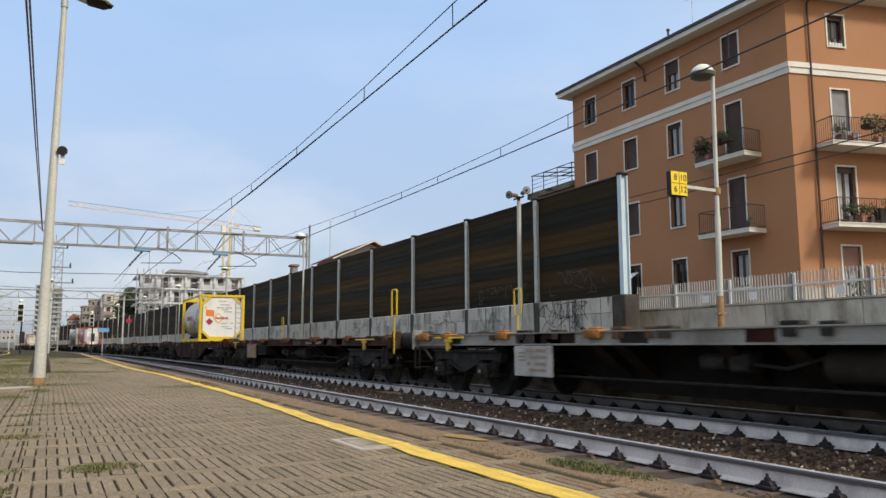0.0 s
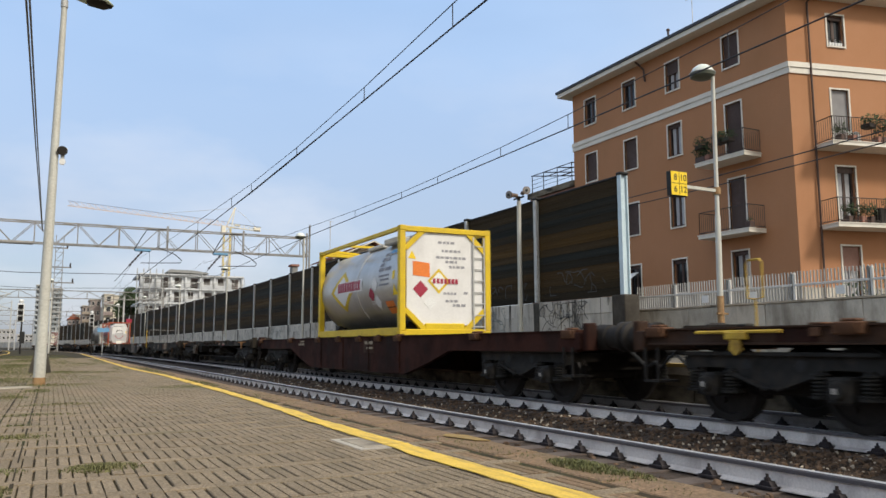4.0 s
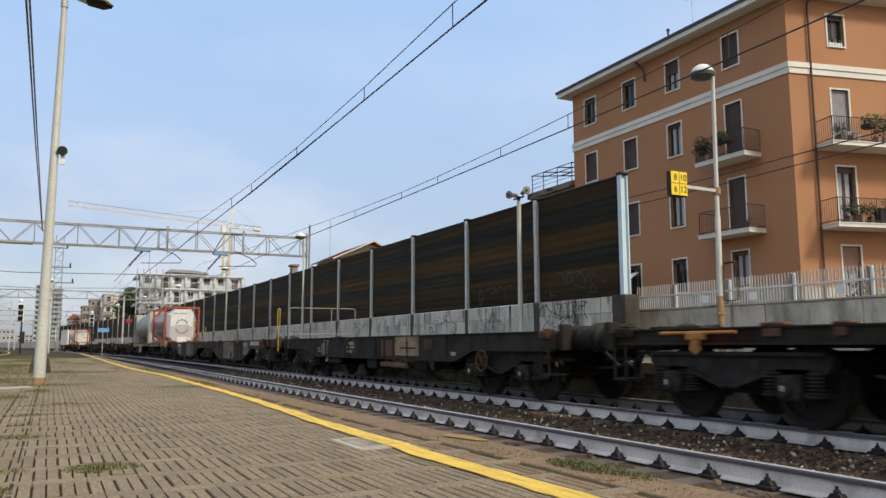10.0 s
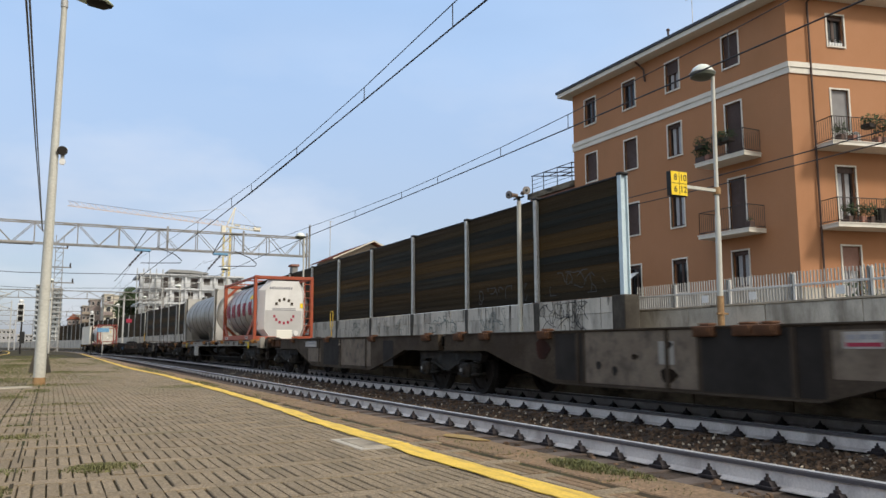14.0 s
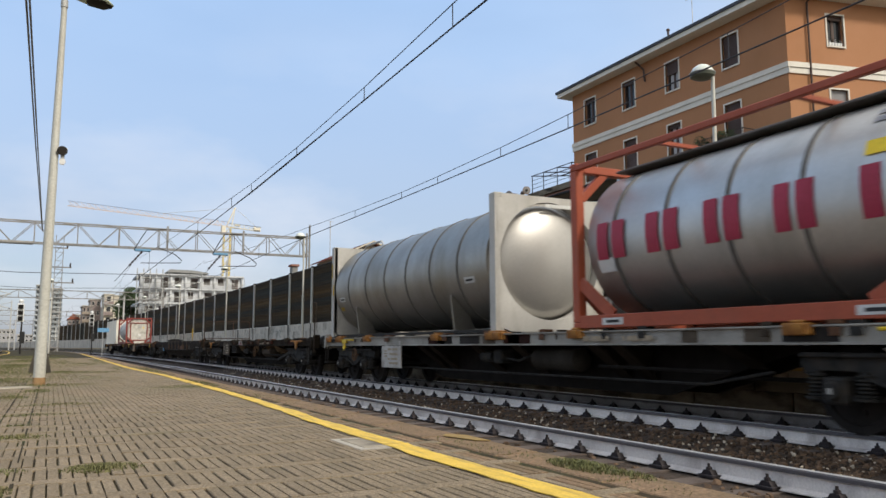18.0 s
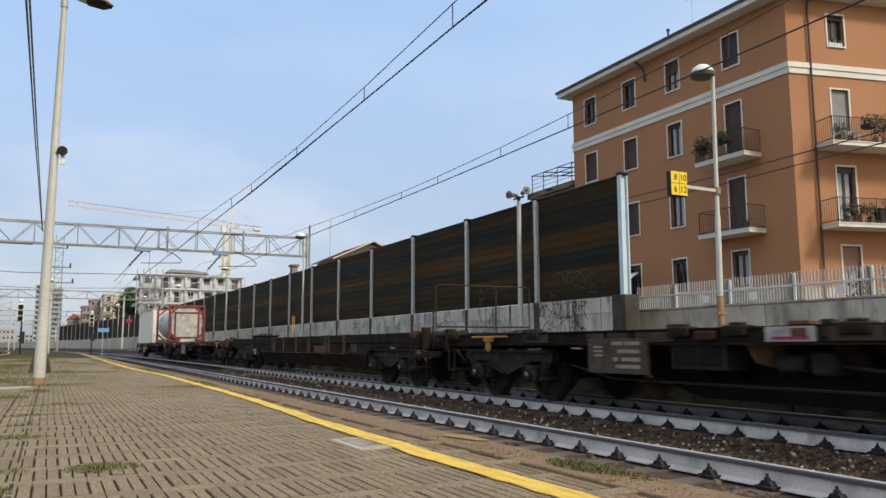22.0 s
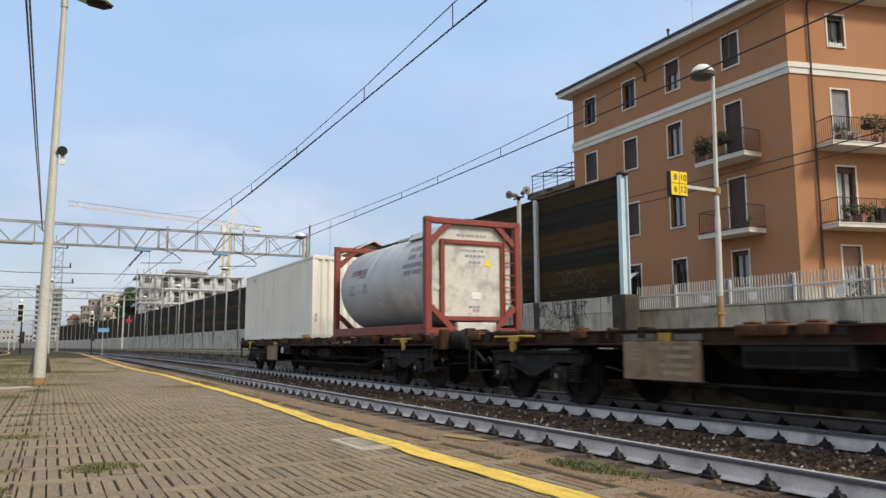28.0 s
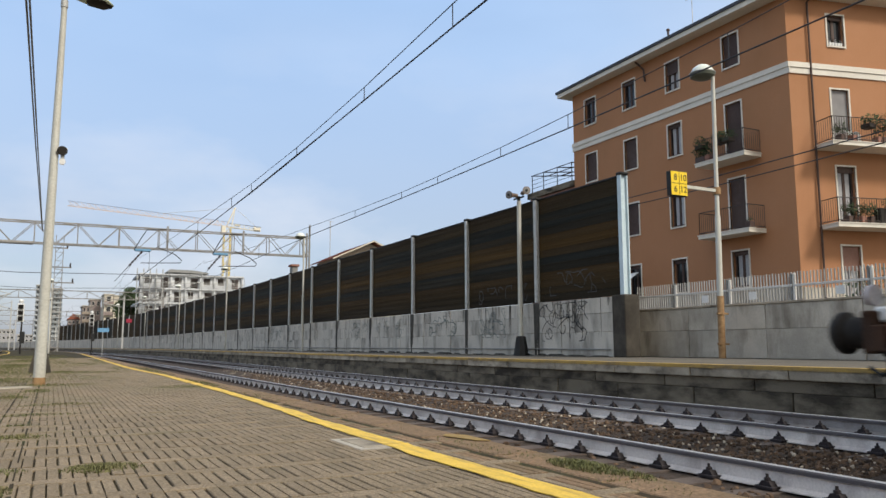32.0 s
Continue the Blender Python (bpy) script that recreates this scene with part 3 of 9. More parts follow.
for a, b in ((-4, 4.66), (4.68, 9.5), (9.5, 13.9), (14.05, 22.0), (22.1, 31), (31.2, 45), (45, 72)):
    z = P1 + 0.004
    n = max(1, int((b - a) / (0.11 if a < 14 else 0.8)))
    ends = [(a + (b - a) * i / n, random.uniform(-0.012, 0.009), random.uniform(-0.009, 0.012)) for i in range(n + 1)]
    for (ya, l0, r0), (yb, l1, r1) in zip(ends, ends[1:]):
        yl.prism([(line_x(ya) + l0, ya), (line_x(ya) + (0.15 if ya < 6 else 0.134) + r0, ya), (line_x(yb) + (0.15 if yb < 6 else 0.134) + r1, yb), (line_x(yb) + l1, yb)], 2, z, z + 0.005)
setting("line_yellow", yl, M_YELLOW_LINE, "worn yellow safety line painted on the platform", "safety line")
setting("line_yellow_far_side", Geo().along([(-3.35, P1 + 0.001), (-3.2, P1 + 0.001), (-3.2, P1 + 0.006), (-3.35, P1 + 0.006)], 40, 148, 6), M_YELLOW_LINE, "worn yellow safety line along the other platform edge", "safety line")
mh = thing("cover_plate", "grey concrete cover plate set in a pale frame in the platform", "cover plate", pose(1.93, 4.82, P1))
part("frame", Geo().box(-0.19, 0.19, -0.3, 0.3, -0.02, 0.003, 0.002), M_CONC_LOW, mh)
part("lid", Geo().box(-0.14, 0.14, -0.23, 0.23, -0.01, 0.006, 0.002), M_CONC_WARM, mh)

wj = Geo()
jr = random.Random(12)
for x0, ya, yb in ((-0.126, 2.2, 30), (-0.348, 4, 30)):
    y = ya
    while y < yb:
        ln_, w_ = jr.uniform(0.15, 0.5), jr.uniform(0.004, 0.011)
        wj.box(x0 - w_, x0 + w_, y, y + ln_, P1 - 0.012, P1 + 0.0015)
        y += ln_ + (jr.uniform(0.02, 0.2) if jr.random() < 0.5 else 0)
part("weedy_joint", wj, M_JOINT, plat, "dark weedy joints between the paving strips")
sl_ = thing("cover_slab", "pale concrete slab let into the paving beside the lamp post", "cover plate", pose(-0.46, 13.9, P1))
part("lid", Geo().box(-0.24, 0.24, -0.34, 0.34, -0.02, 0.006, 0.003), M_CONC_WARM, sl_)

# far platform: wall of large blocks, coping slabs, yellow edge line
far_plat = setting("platform_far", Geo().along([(E2 + 0.24, -0.4), (60, -0.4), (60, P2), (E2 + 0.24, P2)], -40, 420), M_TAR, "far platform with a dark asphalt surface", "platform")
face2 = Geo()
cop2 = Geo()
random.seed(5)
FB1 = mesh_of("facing_block", Geo().box(E2 + 0.03, E2 + 0.24, 0, 1.98, -0.4, 0.2, 0.01), M_CONC_DARK)
FB2 = mesh_of("facing_block", Geo().box(E2 + 0.03, E2 + 0.24, 0, 1.98, 0.205, 0.39, 0.008), M_CONC_DARK)
FB3 = mesh_of("coping_slab", Geo().box(E2 - 0.04, E2 + 0.5, 0, 1.985, 0.395, P2 + 0.012, 0.012), M_CONC_WARM)
y = -14.0
while y < 300:
    w = 2.0
    j = random.uniform(0, 0.015)
    if 3 < y < 62:
        piece("facing_block", FB1, far_plat, Matrix.Translation((-j, y, 0)))
        piece("facing_block", FB2, far_plat, Matrix.Translation((-j * 0.5, y + 0.7, 0)))
        piece("coping_slab", FB3, far_plat, Matrix.Translation((random.uniform(-0.008, 0.008), y, 0)))
    else:
        face2.box(E2 + 0.03 - j, E2 + 0.24, y, y + w - 0.02, -0.4, 0.2, 0.01)
        face2.box(E2 + 0.03 - j * 0.5, E2 + 0.24, y + 0.7, y + 0.7 + w - 0.02, 0.205, 0.39, 0.008)
        cop2.box(E2 - 0.04, E2 + 0.5, y, y + w - 0.015, 0.395, P2 + 0.012, 0.012)
    y += w
tagged(part("far_facing", face2, M_CONC_DARK, far_plat, "sooty stained concrete facing"), kind="stuff")
tagged(part("far_coping", cop2, M_CONC_WARM, far_plat, "weathered concrete coping slabs"), kind="stuff")
setting("line_yellow_far_platform", Geo().along([(E2 - 0.053, P2 + 0.013), (E2 + 0.24, P2 + 0.013), (E2 + 0.24, P2 + 0.02), (E2 - 0.053, P2 + 0.02)], -14, 300).along([(E2 - 0.058, P2 - 0.04), (E2 - 0.05, P2 - 0.04), (E2 - 0.05, P2 + 0.02), (E2 - 0.058, P2 + 0.02)], -14, 300), M_OCHRE_LINE, "faded yellow line on the far platform edge", "safety line")


# ---- rails, sleepers and clips ----
RAILP = [(-0.075, -0.172), (0.075, -0.172), (0.075, -0.162), (0.012, -0.14), (0.0085, -0.05), (0.034, -0.037), (0.036, -0.008),
         (0.026, 0.0), (-0.026, 0.0), (-0.036, -0.008), (-0.034, -0.037), (-0.0085, -0.05), (-0.012, -0.14), (-0.075, -0.162)]


def clip_geo():
    """A bolt, its nut, a bent clamp and the foot plate."""
    g = Geo()
    g.box(-0.06, 0.06, -0.12, 0.12, -0.015, 0.016, 0.005)
    g.prism([(-0.085, 0.016), (0.085, 0.016), (0.05, 0.06), (-0.05, 0.06)], 0, -0.035, 0.045)
    g.rod((0, 0, 0.05), (0, 0, 0.125), 0.017, 6)
    g.turned([(0.058, 0.034), (0.09, 0.034)], 2, n=6)
    g.rod((0.0, -0.05, 0.02), (0.05, -0.06, 0.035), 0.012, 5)
    g.rod((0.0, 0.05, 0.02), (0.05, 0.06, 0.035), 0.012, 5)
    return g


CLIP_ME = mesh_of("clip", clip_geo().moved(Matrix.Diagonal((0.85, 0.72, 0.82, 1))), M_CLIP)
SLEEPER_ME = mesh_of("sleeper", Geo().prism([(-0.14, -0.2), (-0.12, 0.0), (0.12, 0.0), (0.14, -0.2)], 0, -1.2, 1.2), M_SLEEPER)


def track(x, y0, near):
    t = thing("track", "railway track with steel rails on concrete sleepers in ballast", "railway track", group="tracks", kind="structure")
    for s in (-0.7535, 0.7535):
        r = part("rail", Geo().along([(x + s + a, b) for a, b in RAILP], -25, 420), M_RAIL if x < 5 or s < 0 else M_RAIL_DULL, t, "pale painted steel rail" if x < 5 or s < 0 else "dull steel rail")
        part("rail_head", Geo().along([(x + s + a, b) for a, b in ((-0.0375, -0.038), (-0.0385, -0.01), (-0.03, 0.0008), (0.03, 0.0008), (0.0385, -0.01), (0.0375, -0.038))], -25, 420), M_RAIL_HEAD, r)
        part("running_surface", Geo().along([(x + s - 0.028, -0.002), (x + s + 0.028, -0.002), (x + s + 0.028, 0.0028), (x + s - 0.028, 0.0028)], -25, 420), M_RAIL_TOP, r)
    far = Geo()
    n = 0
    y = y0 - 14 * 0.592
    while y < 160:
        if y < near:
            piece("sleeper", SLEEPER_ME, t, Matrix.Translation((x, y, -0.178)))
            for s, d in ((-0.7535, -0.1), (-0.7535, 0.1), (0.7535, -0.1), (0.7535, 0.1)):
                if abs(x - T1) < 0.1 and s < 0:
                    continue
                piece("clip", CLIP_ME, t, pose(x + s + d, y, -0.158, 0, 0, 0 if d < 0 else 180))
        else:
            for s in (-0.7535, 0.7535):
                far.box(x + s - 0.15, x + s - 0.06, y - 0.08, y + 0.08, -0.17, -0.09)
                far.box(x + s + 0.06, x + s + 0.15, y - 0.08, y + 0.08, -0.17, -0.09)
            far.box(x - 1.2, x + 1.2, y - 0.12, y + 0.12, -0.3, -0.178)
        y += 0.592
    tagged(part("far_sleepers", far, M_CLIP, t), kind="stuff")
    return t


track(T1, 3.681, 38)
track(T2, 3.85, 38)

# ballast stones
random.seed(11)
STONES = []
for k in range(6):
    bm = bmesh.new()
    bmesh.ops.create_icosphere(bm, subdivisions=1, radius=1)
    vs = [v.co * random.uniform(0.7, 1.15) for v in bm.verts]
    vs = [Vector((v.x, v.y * random.uniform(0.9, 1.1), v.z * 0.75)) for v in vs]
    STONES.append((vs, [tuple(v.index for v in f.verts) for f in bm.faces]))
    bm.free()


def strew(g, n, xs, ys, z, size, power=1.0):
    for _ in range(n):
        x = random.uniform(*xs)
        y = ys[0] + (ys[1] - ys[0]) * random.random() ** power
        vs, fs = random.choice(STONES)
        r = random.uniform(0.55, 1.3) * size
        m = Matrix.Translation((x, y, z(x) + random.uniform(-0.3, 0.5) * r)) @ Euler([random.uniform(0, 6.28) for _ in range(3)]).to_matrix().to_4x4()
        g.add([m @ (v * r) for v in vs], fs)


def bed_z(x):
    if x > T1 + 1.2 and x < T2 - 1.2:
        return -0.2 - 0.05 * math.sin((x - T1 - 1.2) / (T2 - T1 - 2.4) * math.pi)
    return -0.2


st = Geo()
strew(st, 9500, (T1 + 0.85, T2 - 0.85), (4.5, 30), bed_z, 0.031, 1.9)
strew(st, 900, (T2 - 0.6, T2 + 0.6), (5.5, 22), bed_z, 0.042, 1.5)
strew(st, 500, (T2 + 0.85, E2), (6.5, 22), bed_z, 0.042, 1.5)
strew(st, 500, (E1 + 0.2, T1 + 0.6), (2.5, 18), bed_z, 0.042, 1.5)
tagged(part("ballast_stones", st, M_STONE, None, "", 0, False), "loose brown broken ballast stones between the tracks", "ballast", "", "stuff")
st = Geo()
strew(st, 800, (T1 + 1.0, T2 - 0.9), (4.5, 36), lambda x: bed_z(x) + 0.015, 0.022, 1.6)
tagged(part("pale_stones", st, M_STONE_PALE, None, "", 0, False), "pale limestone pieces among the ballast", "ballast", "", "stuff")

# ---- noise barrier on its concrete wall ----
M_FENCE_POST = surf("grey_fence_post", (0.26, 0.26, 0.25), (0.18, 0.18, 0.17), 0.8, scale=3, fine=40)
WX = 14.2
POSTS = [16.75, 21.05] + [25.85 + 4.98 * k for k in range(60)]
bar = thing("noise_barrier", "noise barrier of dark brown and green planks on a grey concrete wall", "noise barrier", kind="structure")
random.seed(21)
PLANK_ROWS = 14
PLANK_H = (5.72 - 2.32) / PLANK_ROWS
DUSK, TEAL, BROWN, TAN = (0.017, 0.017, 0.013), (0.014, 0.023, 0.025), (0.05, 0.034, 0.014), (0.078, 0.047, 0.013)
tones = [DUSK, (0.03, 0.024, 0.013), BROWN, (0.056, 0.036, 0.014), (0.02, 0.022, 0.018), TEAL, (0.045, 0.032, 0.015), TAN, (0.06, 0.038, 0.013), (0.024, 0.025, 0.02), TEAL,
         (0.018, 0.024, 0.023), (0.042, 0.032, 0.016), (0.036, 0.027, 0.015)]
tones = [tuple((m_ + 0.68 * (v - m_)) * q for v, m_, q in zip(c, (0.035, 0.027, 0.0165), (1.2, 1.1, 1.02))) for c in tones]
PLANK_MATS = [surf("stained_plank", c, tuple(v * 0.6 for v in c), 0.75, scale=1.2, fine=14, spec=0.08, stretch=(1, 0.15, 6), bump=0.1, rnd=0.15, grain=0.25,
                   dirt=(0.06, 0.038, 0.015), dirt_amt=0.5, dirt_scale=1.0, dirt_stretch=(1, 0.12, 6)) for c in tones]


def plank_geo(L):
    h = PLANK_H
    return Geo().prism([(-0.05, 0.002), (-0.05, h * 0.46), (-0.046, h * 0.5), (-0.046, h * 0.94), (-0.05, h - 0.002), (0.05, h - 0.004), (0.05, 0.004)], 1, 0, L)


plank_mes = {}
for i, (a, b) in enumerate(zip(POSTS, POSTS[1:])):
    if a > 205:
        break
    L = b - a - 0.16
    if i < 20:
        for r in range(PLANK_ROWS):
            key = (round(L, 2), r)
            if key not in plank_mes:
                plank_mes[key] = mesh_of("plank", plank_geo(L), PLANK_MATS[r], 0)
            piece("plank", plank_mes[key], bar, Matrix.Translation((WX + 0.16, a + 0.08, 2.32 + r * PLANK_H)))
        part("cap_strip", Geo().box(WX + 0.09, WX + 0.23, a + 0.05, b - 0.05, 5.722, 5.78, 0.01), M_BLACK, bar)
    else:
        g = Geo()
        for r in range(PLANK_ROWS):
            g.join(plank_geo(L), Matrix.Translation((WX + 0.16, a + 0.08, 2.32 + r * PLANK_H)))
        part("plank_bay", g, PLANK_MATS[i % 3 + 2], bar, "", 0)


def h_post(y, end=False):
    g = Geo()
    g.box(WX + 0.0, WX + 0.035, y - 0.078, y + 0.078, 2.32, 5.74)
    g.box(WX + 0.225, WX + 0.26, y - 0.078, y + 0.078, 2.32, 5.74)
    g.box(WX + 0.035, WX + 0.225, y - 0.012, y + 0.012, 2.32, 5.74)
    return g


POST_ME = mesh_of("post", h_post(0), surf("pale_barrier_post", (0.6, 0.61, 0.6), (0.46, 0.47, 0.46), 0.55, 0.2, scale=3, fine=30, bump=0.03, dirt=(0.2, 0.18, 0.15), dirt_amt=0.5, dirt_scale=5))
CAP_ME = mesh_of("post_cap", Geo().box(WX - 0.03, WX + 0.29, -0.12, 0.12, 5.742, 5.83, 0.03), M_BLACK)
for i, y in enumerate(p for p in POSTS if p < 212):
    if i == 0:
        part("post", h_post(y), M_POST_BLUE, bar, "pale blue end post")
    else:
        piece("post", POST_ME, bar, Matrix.Translation((0, y, 0)))
    piece("post_cap", CAP_ME, bar, Matrix.Translation((0, y, 0)))

low = thing("retaining_wall", "grey precast concrete wall with stains and scribbled paint under the barrier", "concrete wall", kind="structure")
PANEL_L = 2.49
y = 17.2
k = 0
wp = {}
random.seed(8)
while y < 300:
    L = PANEL_L - 0.035
    for r, (z0, z1) in enumerate(((P2 + 0.005, 1.3), (1.305, 1.84), (1.845, 2.295))):
        if k < 40:
            if r not in wp:
                wp[r] = mesh_of("panel", Geo().box(WX, WX + 0.4, 0, L, z0, z1, 0.008), M_CONC)
            piece("panel", wp[r], low, Matrix.Translation((random.uniform(-0.006, 0.006), y, 0)))
        elif r == 0:
            part("panel", Geo().box(WX, WX + 0.4, y, y + L, z0, 2.295), M_CONC, low)
    y += PANEL_L
    k += 1
part("core", Geo().along([(WX + 0.05, P2 + 0.01), (WX + 0.38, P2 + 0.01), (WX + 0.38, 2.28), (WX + 0.05, 2.28)], 17.2, 300), M_CONC_DARK, low)
part("end_pier", Geo().box(WX - 0.03, WX + 0.5, 16.62, 17.18, P2 + 0.005, 2.33, 0.02), M_PIER, low, "dark stained concrete end pier")
part("conduit", Geo().path([(WX - 0.045, y, 0.8) for y in (17.3, 40, 45, 50, 55, 60)], 0.022), M_FENCE_POST, low)

# dark drips under the barrier's posts
random.seed(14)
for y in POSTS[1:28]:
    g = Geo()
    for k in range(6):
        yy, wd, lo_ = y + random.uniform(-0.16, 0.16), random.uniform(0.03, 0.1), P2 + 0.02 if k < 2 else random.uniform(0.7, 1.8)
        x = WX - 0.0125 - 0.0006 * k
        end = 0.65 if k < 2 else 0.3
        g.quad((x, yy - wd, 2.29), (x, yy + wd, 2.29), (x, yy + wd * end, lo_), (x, yy - wd * end, lo_))
    part("drip_stain", g, M_DRIP, low, "", 0, False)
g = Geo()
for k in range(150):
    yy, wd, lo_ = random.uniform(17.3, 110), random.uniform(0.006, 0.03), random.uniform(1.0, 2.1)
    g.quad((WX - 0.0115, yy - wd, 2.29), (WX - 0.0115, yy + wd, 2.29), (WX - 0.0115, yy + wd * 0.2, lo_), (WX - 0.0115, yy - wd * 0.2, lo_))
y = 17.3
while y < 110:
    ln_ = random.uniform(0.4, 1.6)
    z = P2 + random.uniform(0.03, 0.09)
    g.quad((WX - 0.0117, y, P2 + 0.01), (WX - 0.0117, y + ln_, P2 + 0.01), (WX - 0.0117, y + ln_ * 0.8, z), (WX - 0.0117, y + ln_ * 0.2, z))
    y += ln_ * random.uniform(0.8, 1.5)
tagged(part("fine_streaks", g, M_DRIP, low, "dark rain streaks", 0, False), kind="stuff")

# scribbled paint strokes: no letters, only loops
random.seed(4)


def scrawl(name, y0, y1, z0, z1, n, mat, x, thick, label):
    g = Geo()
    for _ in range(n):
        cy, cz = random.uniform(y0, y1), random.uniform(z0 + 0.1, z1 - 0.1)
        a, da = random.uniform(0, 6.28), random.uniform(-1.0, 1.0)
        pts = [(cy, cz)]
        for s in range(random.randint(4, 9)):
            a += da + random.uniform(-0.6, 0.6)
            st_ = random.uniform(0.08, 0.2)
            cy = min(max(cy + st_ * math.cos(a), y0), y1)
            cz = min(max(cz + st_ * 1.2 * math.sin(a), z0), z1)
            pts.append((cy, cz))
        for (ya, za), (yb, zb) in zip(pts, pts[1:]):
            L = math.hypot(yb - ya, zb - za) or 1
            ny, nz = -(zb - za) / L * thick, (yb - ya) / L * thick
            g.quad((x, ya + ny, za + nz), (x, ya - ny, za - nz), (x, yb - ny, zb - nz), (x, yb + ny, zb + nz))
    tagged(part(name, g, mat, None, "", 0, False), label, "graffiti", "", "structure")


M_SPRAY = surf("black_spray", (0.03, 0.03, 0.035), (0.05, 0.05, 0.055), 0.8, fine=60)
M_SPRAY_G = surf("green_grey_spray", (0.12, 0.16, 0.14), (0.2, 0.22, 0.21), 0.8, fine=60)
M_SPRAY_PALE = surf("faint_grey_spray", (0.07, 0.07, 0.07), (0.05, 0.05, 0.05), 0.8, fine=60)
scrawl("graffiti_black", 18.3, 20.9, 1.05, 2.22, 26, M_SPRAY, WX - 0.011, 0.012, "black scribbled paint strokes on the concrete wall")
scrawl("graffiti_dark", 23.0, 25.0, 1.2, 2.2, 18, M_SPRAY_G, WX - 0.011, 0.012, "dark green scribbled paint strokes on the wall")
scrawl("graffiti_faint", 26.6, 29.5, 1.3, 2.1, 14, M_SPRAY_G, WX - 0.011, 0.015, "faint scribbled paint strokes on the wall")
scrawl("graffiti_pale", 31.4, 39.0, 1.2, 2.1, 18, M_SPRAY_G, WX - 0.011, 0.014, "faint green scribbled paint along the wall")
scrawl("graffiti_dim", 49.0, 58.0, 1.2, 2.1, 18, M_SPRAY_G, WX - 0.011, 0.018, "faint scribbled paint along the far wall")
scrawl("graffiti_plank", 17.6, 20.4, 2.5, 3.2, 10, M_SPRAY_PALE, WX + 0.105, 0.014, "faint grey scribbles on the barrier planks")
scrawl("graffiti_planks", 21.6, 25.0, 2.45, 3.0, 10, M_SPRAY_PALE, WX + 0.105, 0.014, "faint grey scribbles low on the barrier planks")

# ---- low wall with a picket fence ----
LX = 15.55
lw = thing("boundary_wall", "low grey concrete wall with horizontal joints beside the platform", "concrete wall", kind="structure")
y = 18.195
wm = [mesh_of("panel", Geo().box(LX, LX + 0.3, -2.535, 0, a, b, 0.008), M_CONC_LOW) for a, b in ((P2 + 0.005, 1.3), (1.306, 1.9))]
while y > -8:
    for me in wm:
        piece("panel", me, lw, Matrix.Translation((random.uniform(-0.006, 0.006), y, 0)))
    y -= 2.55
part("coping", Geo().box(LX - 0.03, LX + 0.33, -10, 17.9, 1.905, 1.96, 0.01), M_CONC_WARM, lw)
fen = thing("picket_fence", "off-white concrete picket fence on the boundary wall", "fence", kind="structure")
PICK_ME = mesh_of("picket", Geo().box(LX + 0.115, LX + 0.14, -0.014, 0.014, 1.98, 2.64, 0.004), M_PICKET)
y = 17.8
k = 0
while y > 0:
    piece("picket", PICK_ME, fen, Matrix.Translation((0, y, random.uniform(-0.012, 0.008))))
    y -= 0.0885
for y in [18.15 - 1.945 * k for k in range(9)]:
    part("fence_post", Geo().box(LX + 0.08, LX + 0.16, y - 0.025, y + 0.025, 1.965, 2.6, 0.008), M_FENCE_WHITE, fen)
    # Solid grey strip stands in for the dark gap beside the post.
    part("post_gap", Geo().box(LX + 0.085, LX + 0.2, y + 0.05, y + 0.1, 1.97, 2.6), M_FENCE_POST, fen)
for a in [18.15 - 1.945 * k for k in range(8)]:
    part("fence_rail", Geo().box(LX + 0.07, LX + 0.1, a - 1.9, a - 0.04, 2.29, 2.345, 0.006), M_FENCE_WHITE, fen)
for y in (15.06, 13.49, 11.09):
    part("notice", Geo().box(LX + 0.045, LX + 0.068, y - 0.12, y + 0.12, 2.04, 2.23), M_WHITE, fen, "small white notice")

for x, y, h_, w_ in ((17.0, 11.6, 1.9, 0.5), (17.3, 10.9, 2.1, 0.6), (17.1, 10.2, 1.8, 0.5)):
    sh = thing("shrub", "dark green potted shrub behind the picket fence", "shrub", pose(x, y, P2), group="shrubs")
    part("pot", Geo().turned([(0.001, 0.2), (0.4, 0.27), (0.42, 0.29), (0.46, 0.29)], 2, n=14), M_SHUTTER_PINK, sh, "clay pot")
    sh_r = random.Random(int(y * 10))
    part("stem", Geo().rod((0, 0, 0.4), (0, 0, h_ * 0.7), 0.025, 6).rod((0, 0, 0.6), (0.2, 0.1, h_ * 0.8), 0.015, 5).rod((0, 0, 0.6), (-0.15, -0.2, h_ * 0.85), 0.015, 5), M_BARK, sh)
    lf = Geo()
    for _ in range(420):
        d = Vector((sh_r.gauss(0, 0.4) * w_, sh_r.gauss(0, 0.4) * w_, sh_r.uniform(0.5, h_)))
        a = Vector((sh_r.gauss(0, 1), sh_r.gauss(0, 1), sh_r.gauss(0, 1))).normalized() * 0.07
        b = a.orthogonal().normalized() * 0.03
        lf.add([d - a, d + b, d + a, d - b], [(0, 1, 2, 3)])
    part("crown", lf, M_LEAF, sh, "dark green leaves", 0, False)

